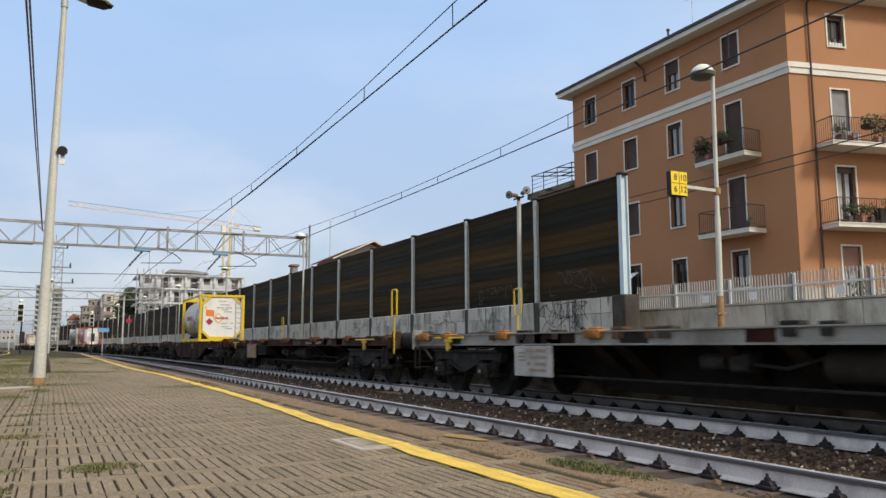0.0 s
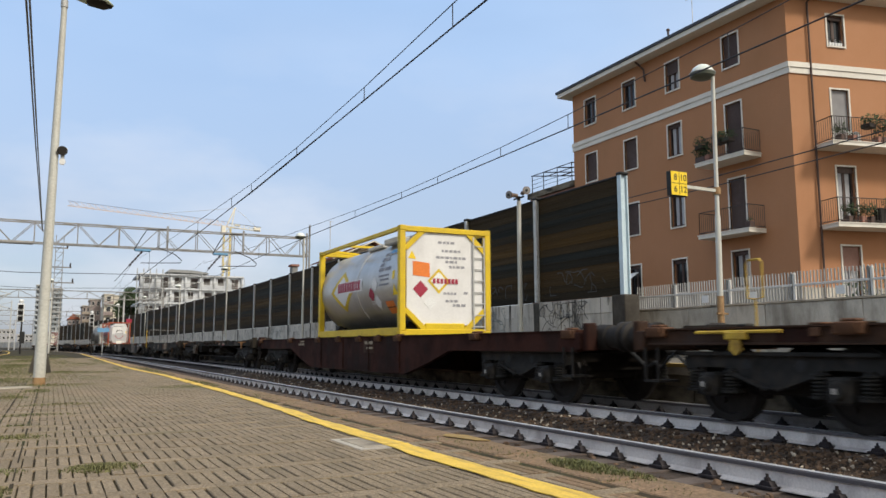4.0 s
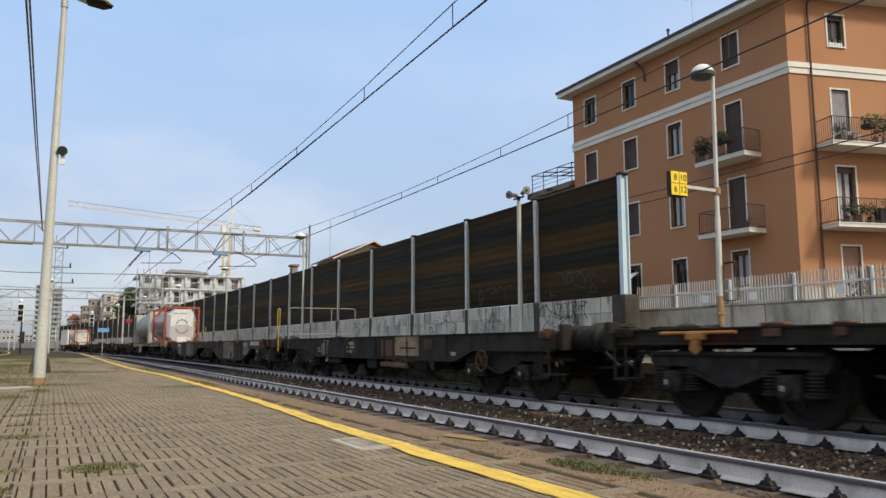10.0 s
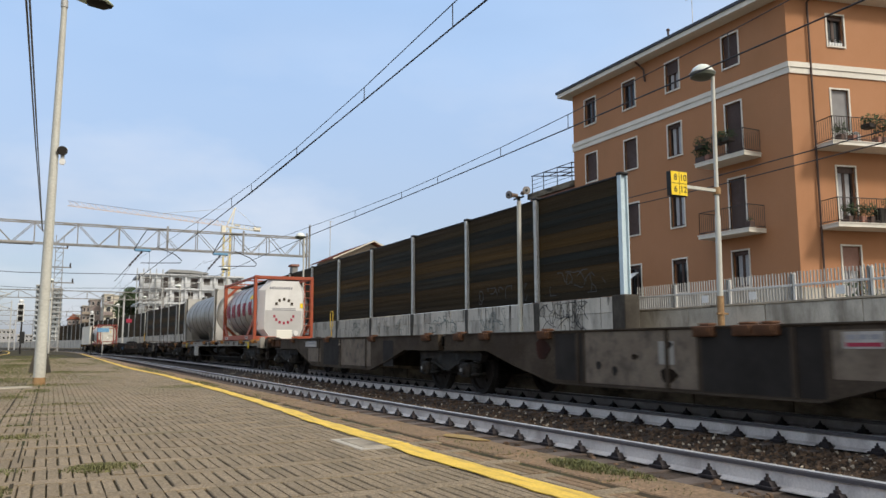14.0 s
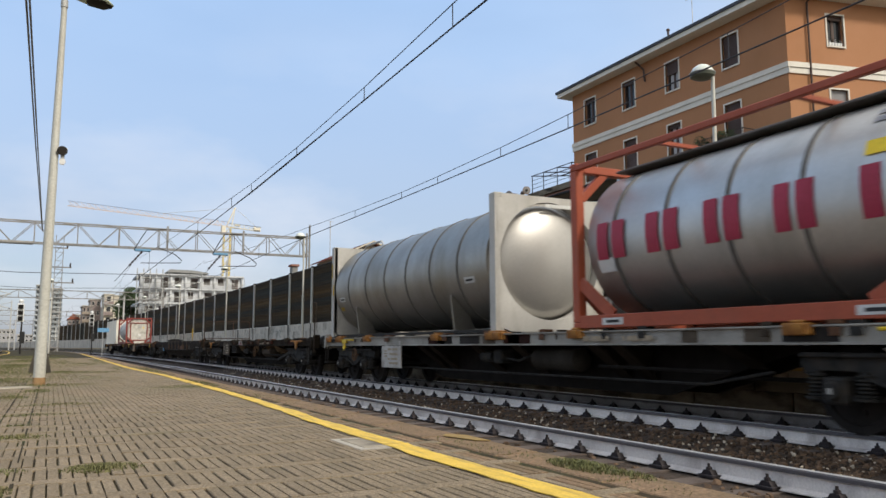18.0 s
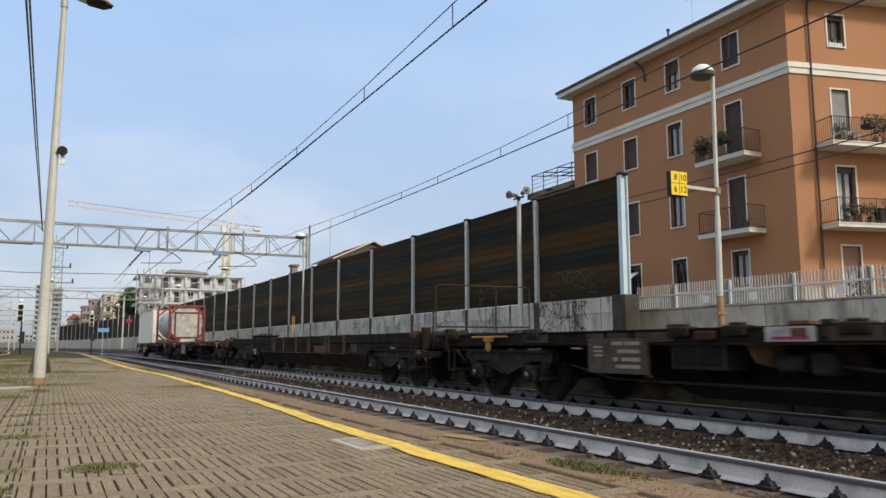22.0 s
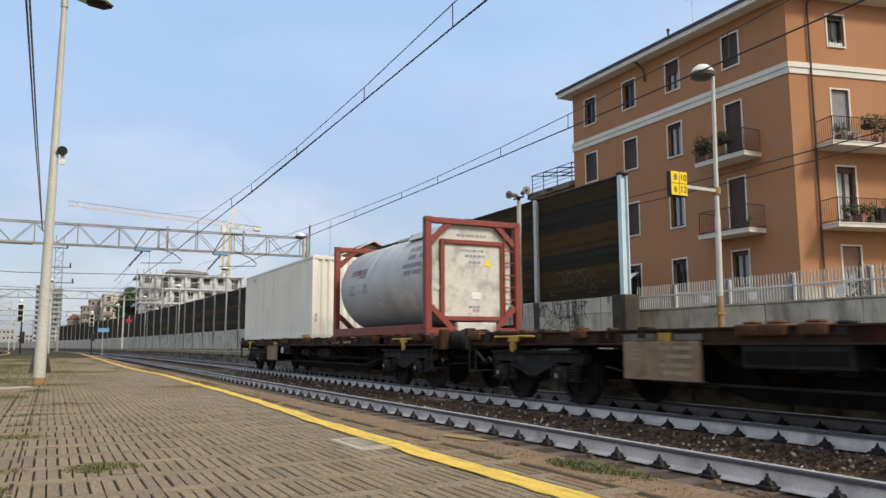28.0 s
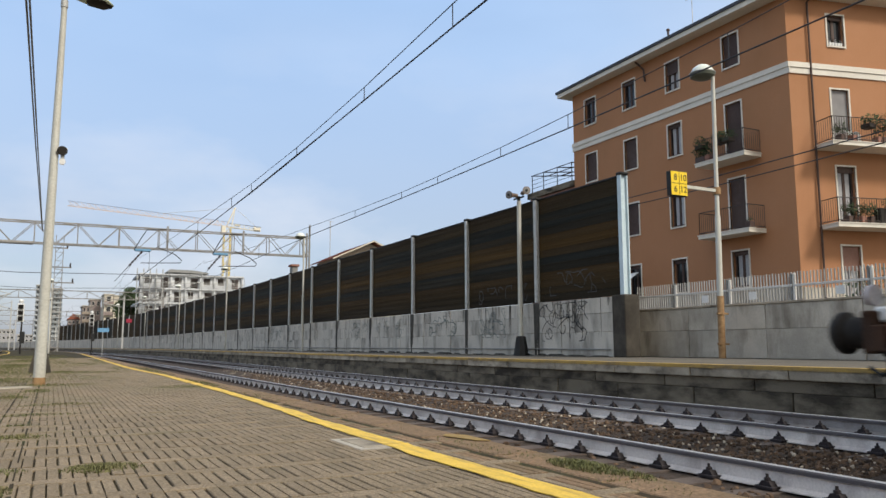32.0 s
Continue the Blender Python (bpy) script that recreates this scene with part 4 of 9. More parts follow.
# ---- the orange apartment house ----


def face_wall(g, o, u, n, L, z0, z1, holes, t=0.35):
    """A wall with real openings. o: start on the ground line, u: along it, n: outward. holes: (u0, u1, z0, z1)."""
    us = sorted({0.0, L, *[h[0] for h in holes], *[h[1] for h in holes]})
    zs = sorted({z0, z1, *[h[2] for h in holes], *[h[3] for h in holes]})

    def at(a, z, d):
        p = o + u * a - n * d
        return (p.x, p.y, z)

    for a, b in zip(us, us[1:]):
        for c, d in zip(zs, zs[1:]):
            m, k = (a + b) / 2, (c + d) / 2
            if any(h[0] < m < h[1] and h[2] < k < h[3] for h in holes):
                continue
            g.quad(at(a, c, 0), at(b, c, 0), at(b, d, 0), at(a, d, 0))
            g.quad(at(a, c, t), at(a, d, t), at(b, d, t), at(b, c, t))
    for h in holes:
        c = [(h[0], h[2]), (h[1], h[2]), (h[1], h[3]), (h[0], h[3])]
        for p, q in zip(c, c[1:] + c[:1]):
            g.quad(at(*p, 0), at(*p, t), at(*q, t), at(*q, 0))
    return g


def in_face(g, o, u, n, a0, a1, d0, d1, z0, z1):
    """A block in a wall's own directions: along u, outward d0 to d1, and up."""
    vs = []
    for a in (a0, a1):
        for d in (d0, d1):
            for z in (z0, z1):
                p = o + u * a + n * d
                vs.append((p.x, p.y, z))
    return g.add(vs, [(0, 1, 3, 2), (4, 6, 7, 5), (0, 4, 5, 1), (2, 3, 7, 6), (0, 2, 6, 4), (1, 5, 7, 3)])


def window(house, o, u, n, h, look_, door=False):
    """look_: closed, glass, curtain, half or grey."""
    a, b, z0, z1 = h
    fr = Geo()
    w, pr = 0.066, 0.03
    in_face(fr, o, u, n, a - w, a, -0.06, pr, z0 - (0 if door else w), z1 + w)
    in_face(fr, o, u, n, b, b + w, -0.06, pr, z0 - (0 if door else w), z1 + w)
    in_face(fr, o, u, n, a, b, -0.06, pr, z1, z1 + w)
    if not door:
        in_face(fr, o, u, n, a, b, -0.2, pr + 0.03, z0 - w, z0)
    win = part("french_door" if door else "window", fr, M_TRIM, house, "white-framed " + ("balcony door" if door else "window"))
    sash = Geo()
    mid = (a + b) / 2
    for x0, x1 in ((a, mid), (mid, b)):
        for q in ((x0, x0 + 0.06, z0, z1), (x1 - 0.06, x1, z0, z1), (x0 + 0.06, x1 - 0.06, z0, z0 + 0.08), (x0 + 0.06, x1 - 0.06, z1 - 0.06, z1)):
            in_face(sash, o, u, n, q[0], q[1], -0.22, -0.16, q[2], q[3])
    part("sash", sash, M_SHUTTER, win)
    pane = Geo()
    for x0, x1 in ((a + 0.06, mid - 0.06), (mid + 0.06, b - 0.06)):
        in_face(pane, o, u, n, x0, x1, -0.2, -0.19, z0 + 0.08, z1 - 0.06)
    part("pane", pane, M_PANE, win, "dark glass")
    # Flat dark sheet behind the glass stands in for an unlit room.
    part("room", in_face(Geo(), o, u, n, a - 0.1, b + 0.1, -0.62, -0.6, z0 - 0.1, z1 + 0.1), M_ROOM_SHADE, win)
    if look_ in ("curtain", "half"):
        cu = Geo()
        for x0, x1 in ((mid - 0.27, mid - 0.08), (mid + 0.08, mid + 0.27)):
            in_face(cu, o, u, n, x0, x1, -0.186, -0.18, z0 + 0.1, z1 - 0.1)
        part("curtain", cu, M_CURTAIN, win, "pale curtain")
    if look_ == "lace":
        part("curtain", in_face(in_face(Geo(), o, u, n, a + 0.07, mid - 0.05, -0.186, -0.18, z0 + 0.1, z1 - 0.1), o, u, n, mid + 0.05, b - 0.07, -0.186, -0.18, z0 + 0.1, z1 - 0.1), M_CURTAIN, win, "pale lace curtain")
    share = {"lace": 0.42, "closed": 1.0, "grey": 1.0, "half": 0.4, "glass": 0.12, "curtain": 0.1, "most": 0.8}[look_]
    sl = Geo()
    zz = z1
    while zz > z1 - (z1 - z0) * share + 0.03:
        in_face(sl, o, u, n, a + 0.01, b - 0.01, -0.12, -0.09, max(zz - 0.052, z0), zz - 0.006)
        in_face(sl, o, u, n, a + 0.01, b - 0.01, -0.117, -0.1, max(zz - 0.06, z0), zz)
        zz -= 0.06
    tagged(part("roller_shutter", sl, M_SHUTTER_GREY if look_ == "grey" else M_SHUTTER_PINK if look_ == "lace" else M_SHUTTER, win, "grey slatted shutter" if look_ == "grey" else "brown slatted shutter"), kind="stuff")
    return win


def balcony(house, o, u, n, a0, a1, z, plants, depth=1.0):
    slab = Geo()
    in_face(slab, o, u, n, a0, a1, -0.05, depth, z - 0.14, z)
    in_face(slab, o, u, n, a0 - 0.03, a1 + 0.03, -0.04, depth + 0.03, z, z + 0.035)
    bal = part("balcony", slab, M_TRIM, house, "white balcony slab")
    r = Geo()

    def rail_line(p, q, up):
        r.rod((p.x, p.y, up), (q.x, q.y, up), 0.018, 6)
    c = [o + u * (a0 + 0.05), o + u * (a0 + 0.05) + n * (depth - 0.05), o + u * (a1 - 0.05) + n * (depth - 0.05), o + u * (a1 - 0.05)]
    for p, q in zip(c, c[1:]):
        rail_line(p, q, z + 1.0)
        rail_line(p, q, z + 0.12)
        k = max(int((q - p).length / 0.11), 1)
        for i in range(k + 1):
            w = p.lerp(q, i / k)
            r.rod((w.x, w.y, z + 0.04), (w.x, w.y, z + 1.0), 0.009 if i % 8 else 0.016, 4)
    part("railing", r, M_IRON, bal, "thin dark iron railing")
    for k, (a, kind) in enumerate(plants):
        if kind == 3:
            p = o + u * a + n * (depth - 0.1)
            pot = part("flower_box", Geo().box(p.x - 0.2, p.x + 0.2, p.y - 0.2, p.y + 0.2, z + 0.6, z + 0.78, 0.02), M_IRON, bal)
            lf = Geo()
            leaves(lf, (p.x, p.y, z + 0.88), (0.42, 0.36, 0.32), 380, 0.055)
            part("plant", lf, M_LEAF, pot, "green trailing plant", 0, False)
            continue
        p = o + u * a + n * (depth - 0.18)
        pot = part("flower_box", Geo().box(p.x - 0.14, p.x + 0.14, p.y - 0.14, p.y + 0.14, z + 0.04, z + 0.3, 0.02), M_BRICK if k % 2 else M_SHUTTER, bal)
        lf = Geo()
        if kind == 4:
            leaves(lf, (p.x, p.y, z + 0.36), (0.16, 0.16, 0.14), 70, 0.045)
        else:
            leaves(lf, (p.x, p.y, z + 0.55 if kind < 2 else z + 0.8), (0.3, 0.3, 0.3 if kind < 2 else 0.55), 160, 0.07)
        part("plant", lf, M_LEAF, pot, "green potted plant", 0, False)
    return bal


def leaves(g, c, r, n, s):
    for _ in range(n):
        d = Vector((random.gauss(0, 1), random.gauss(0, 1), random.gauss(0, 1))).normalized() * (random.random() ** 0.45)
        p = Vector((c[0] + d.x * r[0], c[1] + d.y * r[1], c[2] + d.z * r[2]))
        a = Vector((random.gauss(0, 1), random.gauss(0, 1), random.gauss(0, 1))).normalized() * s * random.uniform(0.6, 1.3)
        b = a.orthogonal().normalized() * s * random.uniform(0.3, 0.6)
        g.add([p - a, p + b, p + a, p - b], [(0, 1, 2, 3)])


random.seed(31)
house = thing("apartment_house", "four-storey orange rendered apartment house with white bands and balconies", "apartment house")
HC = Vector((25.68, 19.86, 0))
OA, UA, NA = Vector((25.68, 34.0, 0)), Vector((0, -1, 0)), Vector((-1, 0, 0))
UB = Vector((0.9706, -0.2405, 0))
NB = Vector((-0.2405, -0.9706, 0))
LA, LB, HZ0, HZ1 = 14.14, 13.0, 0.6, 14.9
cols = [(1.08, 2.02), (4.25, 5.17), (7.36, 8.22), (10.86, 11.72)]
rows_a = [(3.3, 4.82), (6.35, 7.95), (9.72, 11.26), (12.9, 14.33)]
looks = [["closed", "glass", "glass", "curtain"], ["closed", "closed", "curtain", "closed"], ["closed", "closed", "curtain", "closed"],
         ["glass", "glass", "half", "closed"]]
wins_a = []
for r, (z0, z1) in enumerate(rows_a):
    for c, (a, b) in enumerate(cols):
        door = c == 3 and r in (1, 2)
        wins_a.append(((a, b, (5.75 if r == 1 else 8.9) if door else z0, z1), looks[r][c], door))
wins_b = [((1.92, 2.78, 2.4, 4.75), "lace", False), ((1.92, 2.78, 5.72, 7.95), "curtain", True), ((1.9, 2.72, 8.88, 11.14), "grey", True), ((1.93, 2.72, 12.98, 14.3), "glass", False)]
for k in (1, 2):
    wins_b += [((h[0] + 3.9 * k, h[1] + 3.9 * k, h[2], h[3]), lk, d) for h, lk, d in wins_b[:4]]
part("wall", face_wall(Geo(), OA, UA, NA, LA, HZ0, HZ1, [w[0] for w in wins_a]), M_ORANGE_WALL, house, "orange rendered wall", 0)
part("wall", face_wall(Geo(), HC, UB, NB, LB, HZ0, HZ1, [w[0] for w in wins_b]), M_ORANGE_WALL, house, "orange rendered wall", 0)
bk = Geo()
eB = HC + UB * LB
bk.prism([(25.68 + 0.36, 34.0), (eB.x - 0.05, 34.0), (eB.x - 0.05, eB.y + 0.5), (26.2, 20.4)], 2, HZ0, HZ1 - 0.02)
part("wall", Geo().prism([(33.9, 33.96), (eB.x, 33.96), (eB.x, eB.y), (eB.x - 0.3, eB.y + 0.4), (eB.x - 0.3, 33.66), (26.1, 33.66), (25.7, 33.96)], 2, HZ0, HZ1), M_ORANGE_WALL, house, "", 0)
for h, lk, d in wins_a:
    window(house, OA, UA, NA, h, lk, d)
for h, lk, d in wins_b:
    window(house, HC, UB, NB, h, lk, d)
for z0, z1, d in ((11.68, 11.92, 0.05), (11.925, 12.14, 0.09)):
    part("string_course", in_face(Geo(), OA, UA, NA, -0.05, LA + 0.08, 0.004, d, z0, z1), M_TRIM, house, "white string course")
    part("string_course", in_face(Geo(), HC, UB, NB, 0.02, LB, 0.004, d, z0, z1), M_TRIM, house, "white string course")
part("plinth", in_face(in_face(Geo(), OA, UA, NA, 0.0, LA + 0.04, 0.004, 0.05, HZ0, 3.2), HC, UB, NB, 0.02, 1.84, 0.004, 0.05, HZ0, 3.1), M_CONC_LOW, house, "grey rendered plinth")
part("plinth", in_face(Geo(), HC, UB, NB, 2.86, LB, 0.004, 0.05, HZ0, 3.1), M_CONC_LOW, house, "grey rendered plinth")
# roof: soffit, gutter and a low hipped top
A0, B0, E0 = OA + Vector((-0.6, 0.65, 0)), HC + Vector((-0.7, -0.5, 0)), eB + Vector((0.3, -0.65, 0))
out4 = [(A0.x, A0.y), (B0.x, B0.y), (E0.x, E0.y), (E0.x, A0.y)]
part("soffit", Geo().prism(out4, 2, HZ1, HZ1 + 0.22), M_TRIM, house, "white eaves board")
cx, cy = sum(p[0] for p in out4) / 4, sum(p[1] for p in out4) / 4
big4 = [(cx + (p[0] - cx) * 1.01, cy + (p[1] - cy) * 1.01) for p in out4]
rf = Geo().prism(big4, 2, HZ1 + 0.225, HZ1 + 0.36)
k = len(rf.v)
rf.add([(*p, HZ1 + 0.36) for p in big4] + [(cx - 1, cy, HZ1 + 2.2), (cx + 1, cy, HZ1 + 2.2)], [(0, 1, 4), (1, 2, 5, 4), (2, 3, 5), (3, 0, 4, 5)])
part("roof", rf, M_SLATE, house, "dark roof edge")
for k in range(5):
    p = HC + UB * (2.04 + 0.13 * k) + NB * -0.02
    fp = part("flower_pot", Geo().turned([(0, 0.05), (0.13, 0.065), (0.14, 0.06)], 2, (p.x, p.y, 12.985), 10), M_WHITE, house, "white flower pot on the window sill")
    lf = Geo()
    leaves(lf, (p.x, p.y, 13.2), (0.07, 0.07, 0.08), 40, 0.03)
    part("plant", lf, M_LEAF if k % 2 else M_CURTAIN, fp, "", 0, False)
balcony(house, OA, UA, NA, 9.95, 12.62, 8.72, [(10.3, 1), (10.6, 0), (10.05, 1), (11.3, 3), (11.75, 3), (10.25, 3)])
balcony(house, OA, UA, NA, 9.95, 12.66, 5.55, [(12.56, 4)])
balcony(house, HC, UB, NB, 1.0, 5.2, 8.7, [(1.5, 0), (2.05, 4), (2.75, 3), (3.2, 2), (3.45, 2), (3.9, 3), (4.4, 3), (4.85, 3), (4.2, 1)])
for a in (2.15, 2.5):
    pq = HC + UB * a + NB * 0.5
    part("crate", Geo().box(pq.x - 0.13, pq.x + 0.13, pq.y - 0.13, pq.y + 0.13, 8.74, 9.14, 0.02).box(pq.x - 0.1, pq.x + 0.1, pq.y - 0.1, pq.y + 0.1, 9.16, 9.24, 0.02), M_WHITE, house, "white crate on the balcony")
balcony(house, HC, UB, NB, 1.0, 5.2, 5.5, [(1.6, 0), (2.2, 0), (2.6, 0), (3.6, 3)])
dp = Geo()
pa = HC + UB * 0.98 + NB * 0.09
dp.path([(pa.x, pa.y, 0.7), (pa.x, pa.y, 14.7), (pa.x - NB.x * -0.3, pa.y + NB.y * 0.5, 14.95)], 0.043, 8)
part("downpipe", dp, M_SHUTTER, house, "brown downpipe")
part("downpipe", Geo().path([(25.2, 28.2, 14.9), (25.55, 28.0, 14.5), (25.6, 28.0, 13.9)], 0.05, 8), M_SHUTTER, house)
pu = HC + UB * 3.3 + NB * 0.75
part("outdoor_unit", Geo().box(pu.x - 0.4, pu.x + 0.4, pu.y - 0.15, pu.y + 0.15, 5.56, 6.15, 0.02), M_DARK, house, "dark air-conditioning unit")
vent = part("roof_vent", Geo().turned([(0, 0.05), (0.2, 0.05), (0.21, 0.09), (0.27, 0.08), (0.32, 0.02)], 2, (24.95, 25.6, 15.28), 10), M_SHUTTER, house)
ant = thing("roof_antenna", "thin metal television aerial on the roof", "aerial", pose(25.3, 24.4, 15.3))
part("mast", Geo().rod((0, 0, 0), (0, 0, 1.9), 0.018, 6), M_GALV, ant)
for z, w in ((1.75, 0.35), (1.6, 0.28), (1.4, 0.4)):
    part("aerial_rod", Geo().rod((0, -w, z), (0, w, z), 0.01, 5), M_GALV, ant)
part("aerial_boom", Geo().rod((-0.3, -0.25, 1.45), (0.3, 0.25, 1.7), 0.012, 5), M_GALV, ant)

# terrace wing beside it
wing = thing("terrace_house", "low brick wing with a roof terrace and metal pergola", "house")
part("wall", Geo().box(25.75, 33, 34.05, 38.6, 0.6, 9.75, 0.02), M_BRICK, wing, "red-brown brick wall")
part("parapet", Geo().box(25.6, 33, 34.05, 38.7, 9.755, 10.1, 0.02), M_CONC_DARK, wing)
for y in (34.4, 35.8, 37.2, 38.4):
    part("pergola_post", Geo().path([(25.8, y, 10.1), (25.8, y, 11.2), (29, y, 11.55)], 0.033, 6), M_DARK, wing, "dark thin metal pergola frame")
for x, z in ((25.8, 11.2), (26.9, 11.32), (28, 11.44), (29, 11.55)):
    part("pergola_bar", Geo().rod((x, 34.3, z), (x, 38.5, z), 0.025, 6), M_DARK, wing)
rl = Geo()
for z in (10.4, 10.65, 10.9):
    rl.rod((25.8, 34.3, z), (25.8, 38.5, z), 0.014, 5)
part("railing", rl, M_DARK, wing)

# house with the red tiled roof behind the barrier
rh = thing("red_roof_house", "pale house with a red tiled gable roof and chimney", "house")
part("wall", Geo().prism([(19.2, 0.6), (24.4, 0.6), (24.4, 7.6), (21.8, 8.75), (19.2, 7.6)], 1, 55, 60.4), M_PALE, rh, "pale rendered walls")
for s, (xa, za, xb, zb) in enumerate(((18.6, 7.42, 21.8, 8.86), (25.0, 7.42, 21.8, 8.86))):
    g = Geo()
    n_r = 12
    for i in range(n_r):
        p, q = i / n_r, (i + 1) / n_r
        x0, z0, x1, z1 = xa + (xb - xa) * p, za + (zb - za) * p, xa + (xb - xa) * q, za + (zb - za) * q
        for k in range(6):
            ya = 54.4 + k * 1.05
            g.add([(x0, ya, z0 + 0.07), (x0, ya + 1.0, z0 + 0.07), (x1, ya + 1.0, z1 + 0.02), (x1, ya, z1 + 0.02),
                   (x0, ya, z0), (x0, ya + 1.0, z0), (x1, ya + 1.0, z1 - 0.03), (x1, ya, z1 - 0.03)],
                  [(0, 1, 2, 3), (7, 6, 5, 4), (0, 4, 5, 1), (1, 5, 6, 2), (2, 6, 7, 3), (3, 7, 4, 0)])
    part("roof", g, M_ROOF, rh, "red tile roof", 0)
part("verge", Geo().bar((18.5, 54.3, 7.4), (21.8, 54.3, 8.9), 0.07, 0.1).bar((21.8, 54.3, 8.9), (25.1, 54.3, 7.4), 0.07, 0.1), M_PALE, rh, "pale verge board")
part("chimney", Geo().box(16.6, 17.05, 58.5, 59.2, 0.6, 7.1, 0.02), M_FENCE_POST, rh, "grey chimney")
part("chimney_cap", Geo().box(16.5, 17.15, 58.4, 59.3, 7.105, 7.28, 0.02), M_BRICK, rh)
am = thing("aerial_mast", "thin aerial mast behind the barrier", "aerial", pose(20.0, 59.5, 0.6))
part("mast", Geo().rod((0, 0, 0), (0, 0, 10.5), 0.03, 6), M_GALV, am)
part("aerial_rod", Geo().bar((-0.25, -0.2, 10.4), (0.35, 0.3, 10.5), 0.03, 0.03), M_GALV, am)

part("awning", Geo().prism([(25.64, 4.44), (25.66, 4.47), (25.2, 4.17), (25.18, 4.14)], 1, 29.0, 29.5), M_WHITE, house, "small white window awning")

# ---- platform lamps, speaker pole, sign ----


def mushroom_lamp(x, y, z, h, foot=True):
    t = thing("street_lamp", "tall pale platform lamp post with a domed head", "lamp post", pose(x, y, z), group="platform lamps")
    part("post", Geo().turned([(0, 0.076), (h * 0.48, 0.072), (h * 0.49, 0.056), (h, 0.05)], 2, n=14), M_POLE, t)
    if foot:
        part("foot", Geo().turned([(0, 0.088), (h * 0.205, 0.084), (h * 0.21, 0.078)], 2, n=14), M_POLE_RUST, t, "rusty post foot")
        for zz in (0.36, 1.12):
            part("bracket", Geo().turned([(zz - 0.025, 0.11), (zz + 0.025, 0.11)], 2, n=10).bar((-0.16, -0.05, zz), (0.2, -0.05, zz), 0.03, 0.04), M_POLE_RUST, t)
    part("arm", Geo().path([(0, 0, h - 0.06), (-0.08, 0.07, h + 0.02), (-0.15, 0.15, h + 0.04)], 0.035, 8), M_POLE, t)
    part("dome", Geo().turned([(0.0, 0.3), (0.08, 0.29), (0.17, 0.235), (0.235, 0.14), (0.26, 0.03)], 2, (-0.18, 0.18, h - 0.02), 20), M_OPAL, t, "pale domed cover")
    part("rim", Geo().turned([(0.03, 0.332), (0.036, 0.338), (0.05, 0.338), (0.056, 0.33), (0.056, 0.3), (0.03, 0.3)], 2, (-0.18, 0.18, h - 0.045), 20, False), M_GALV, t, "pale rim")
    part("reflector", Geo().turned([(-0.13, 0.1), (-0.12, 0.22), (-0.07, 0.31), (0.0, 0.33), (0.035, 0.305)], 2, (-0.18, 0.18, h - 0.02), 20), M_LAMP_UNDER, t, "dark greenish lamp underside")
    return t


lamp_r = mushroom_lamp(15.0, 14.0, P2, 7.45)
lamp_r.matrix_basis = pose(15.0, 14.0, P2, 0, 1.1, 0)
part("sign_arm", Geo().bar((-0.08, -0.02, 4.27), (-1.12, -0.02, 4.26), 0.06, 0.08), M_POLE, lamp_r)
part("sign_clamp", Geo().turned([(4.18, 0.1), (4.36, 0.1)], 2, n=12), M_POLE_RUST, lamp_r, "rusty clamp")
sg = thing("stop_sign_board", "yellow board with black numbers 8, 10, 6 and 12", "platform sign", pose(13.745, 13.95, P2))
part("board", Geo().box(-0.275, 0.275, 0.0, 0.15, 4.025, 4.645, 0.01), M_BLACK, sg, "black sign case")
part("front", Geo().box(-0.262, 0.262, -0.012, -0.002, 4.037, 4.633), M_SIGN_YELLOW, sg, "yellow sign face")
part("divider", Geo().box(-0.26, 0.26, -0.017, -0.013, 4.33, 4.342).box(-0.006, 0.006, -0.017, -0.013, 4.045, 4.625), M_BLACK, sg)


def number(txt, x, z, parent, size, y):
    cu = bpy.data.curves.new("number", "FONT")
    cu.body, cu.size, cu.align_x, cu.align_y, cu.extrude = txt, size, "CENTER", "CENTER", 0.002
    cu.materials.append(M_BLACK)
    ob = new("number", cu)
    ob.parent = parent
    ob.matrix_basis = pose(x, y, z, 90, 0, 0)


for s, x, z in (("8", -0.13, 4.48), ("10", 0.13, 4.48), ("6", -0.13, 4.18), ("12", 0.13, 4.18)):
    number(s, x, z, sg, 0.23, -0.017)
spk = thing("speaker_pole", "grey pole with two horn loudspeakers and a dark tapered foot", "loudspeaker pole", pose(13.75, 21.3, P2))
part("post", Geo().turned([(0, 0.085), (5.15, 0.07)], 2, n=14), M_POLE, spk)
part("foot", Geo().turned([(0, 0.26), (0.05, 0.25), (0.62, 0.16), (0.64, 0.1)], 2, n=8), M_BLACK, spk, "black tapered foot")
for base, way in ((Vector((-0.06, 0.16, 5.36)), Vector((-0.8, -0.35, -0.08))), (Vector((0.1, -0.14, 5.42)), Vector((-0.25, -0.9, 0.02)))):
    way = way.normalized()
    g = Geo().rod(base - way * 0.12, base + way * 0.06, 0.07, 12)
    g.rod(base + way * 0.06, base + way * 0.2, 0.06, 14, 0.09).rod(base + way * 0.2, base + way * 0.34, 0.08, 14, 0.135)
    hn = part("horn", g, M_HORN, spk, "brown horn loudspeaker")
    part("horn_mouth", Geo().rod(base + way * 0.336, base + way * 0.345, 0.105, 14), M_GANTRY, hn)
    part("horn_core", Geo().rod(base + way * 0.34, base + way * 0.37, 0.045, 10), M_DARK, hn)
part("crossbar", Geo().rod((0, -0.3, 5.25), (0, 0.3, 5.25), 0.03, 6).rod((0, 0, 5.1), (0, 0, 5.3), 0.05, 8), M_DARK, spk)
for y in (45.8, 68.2, 91.0, 114, 137):
    mushroom_lamp(13.7, y, P2, 7.1, False)

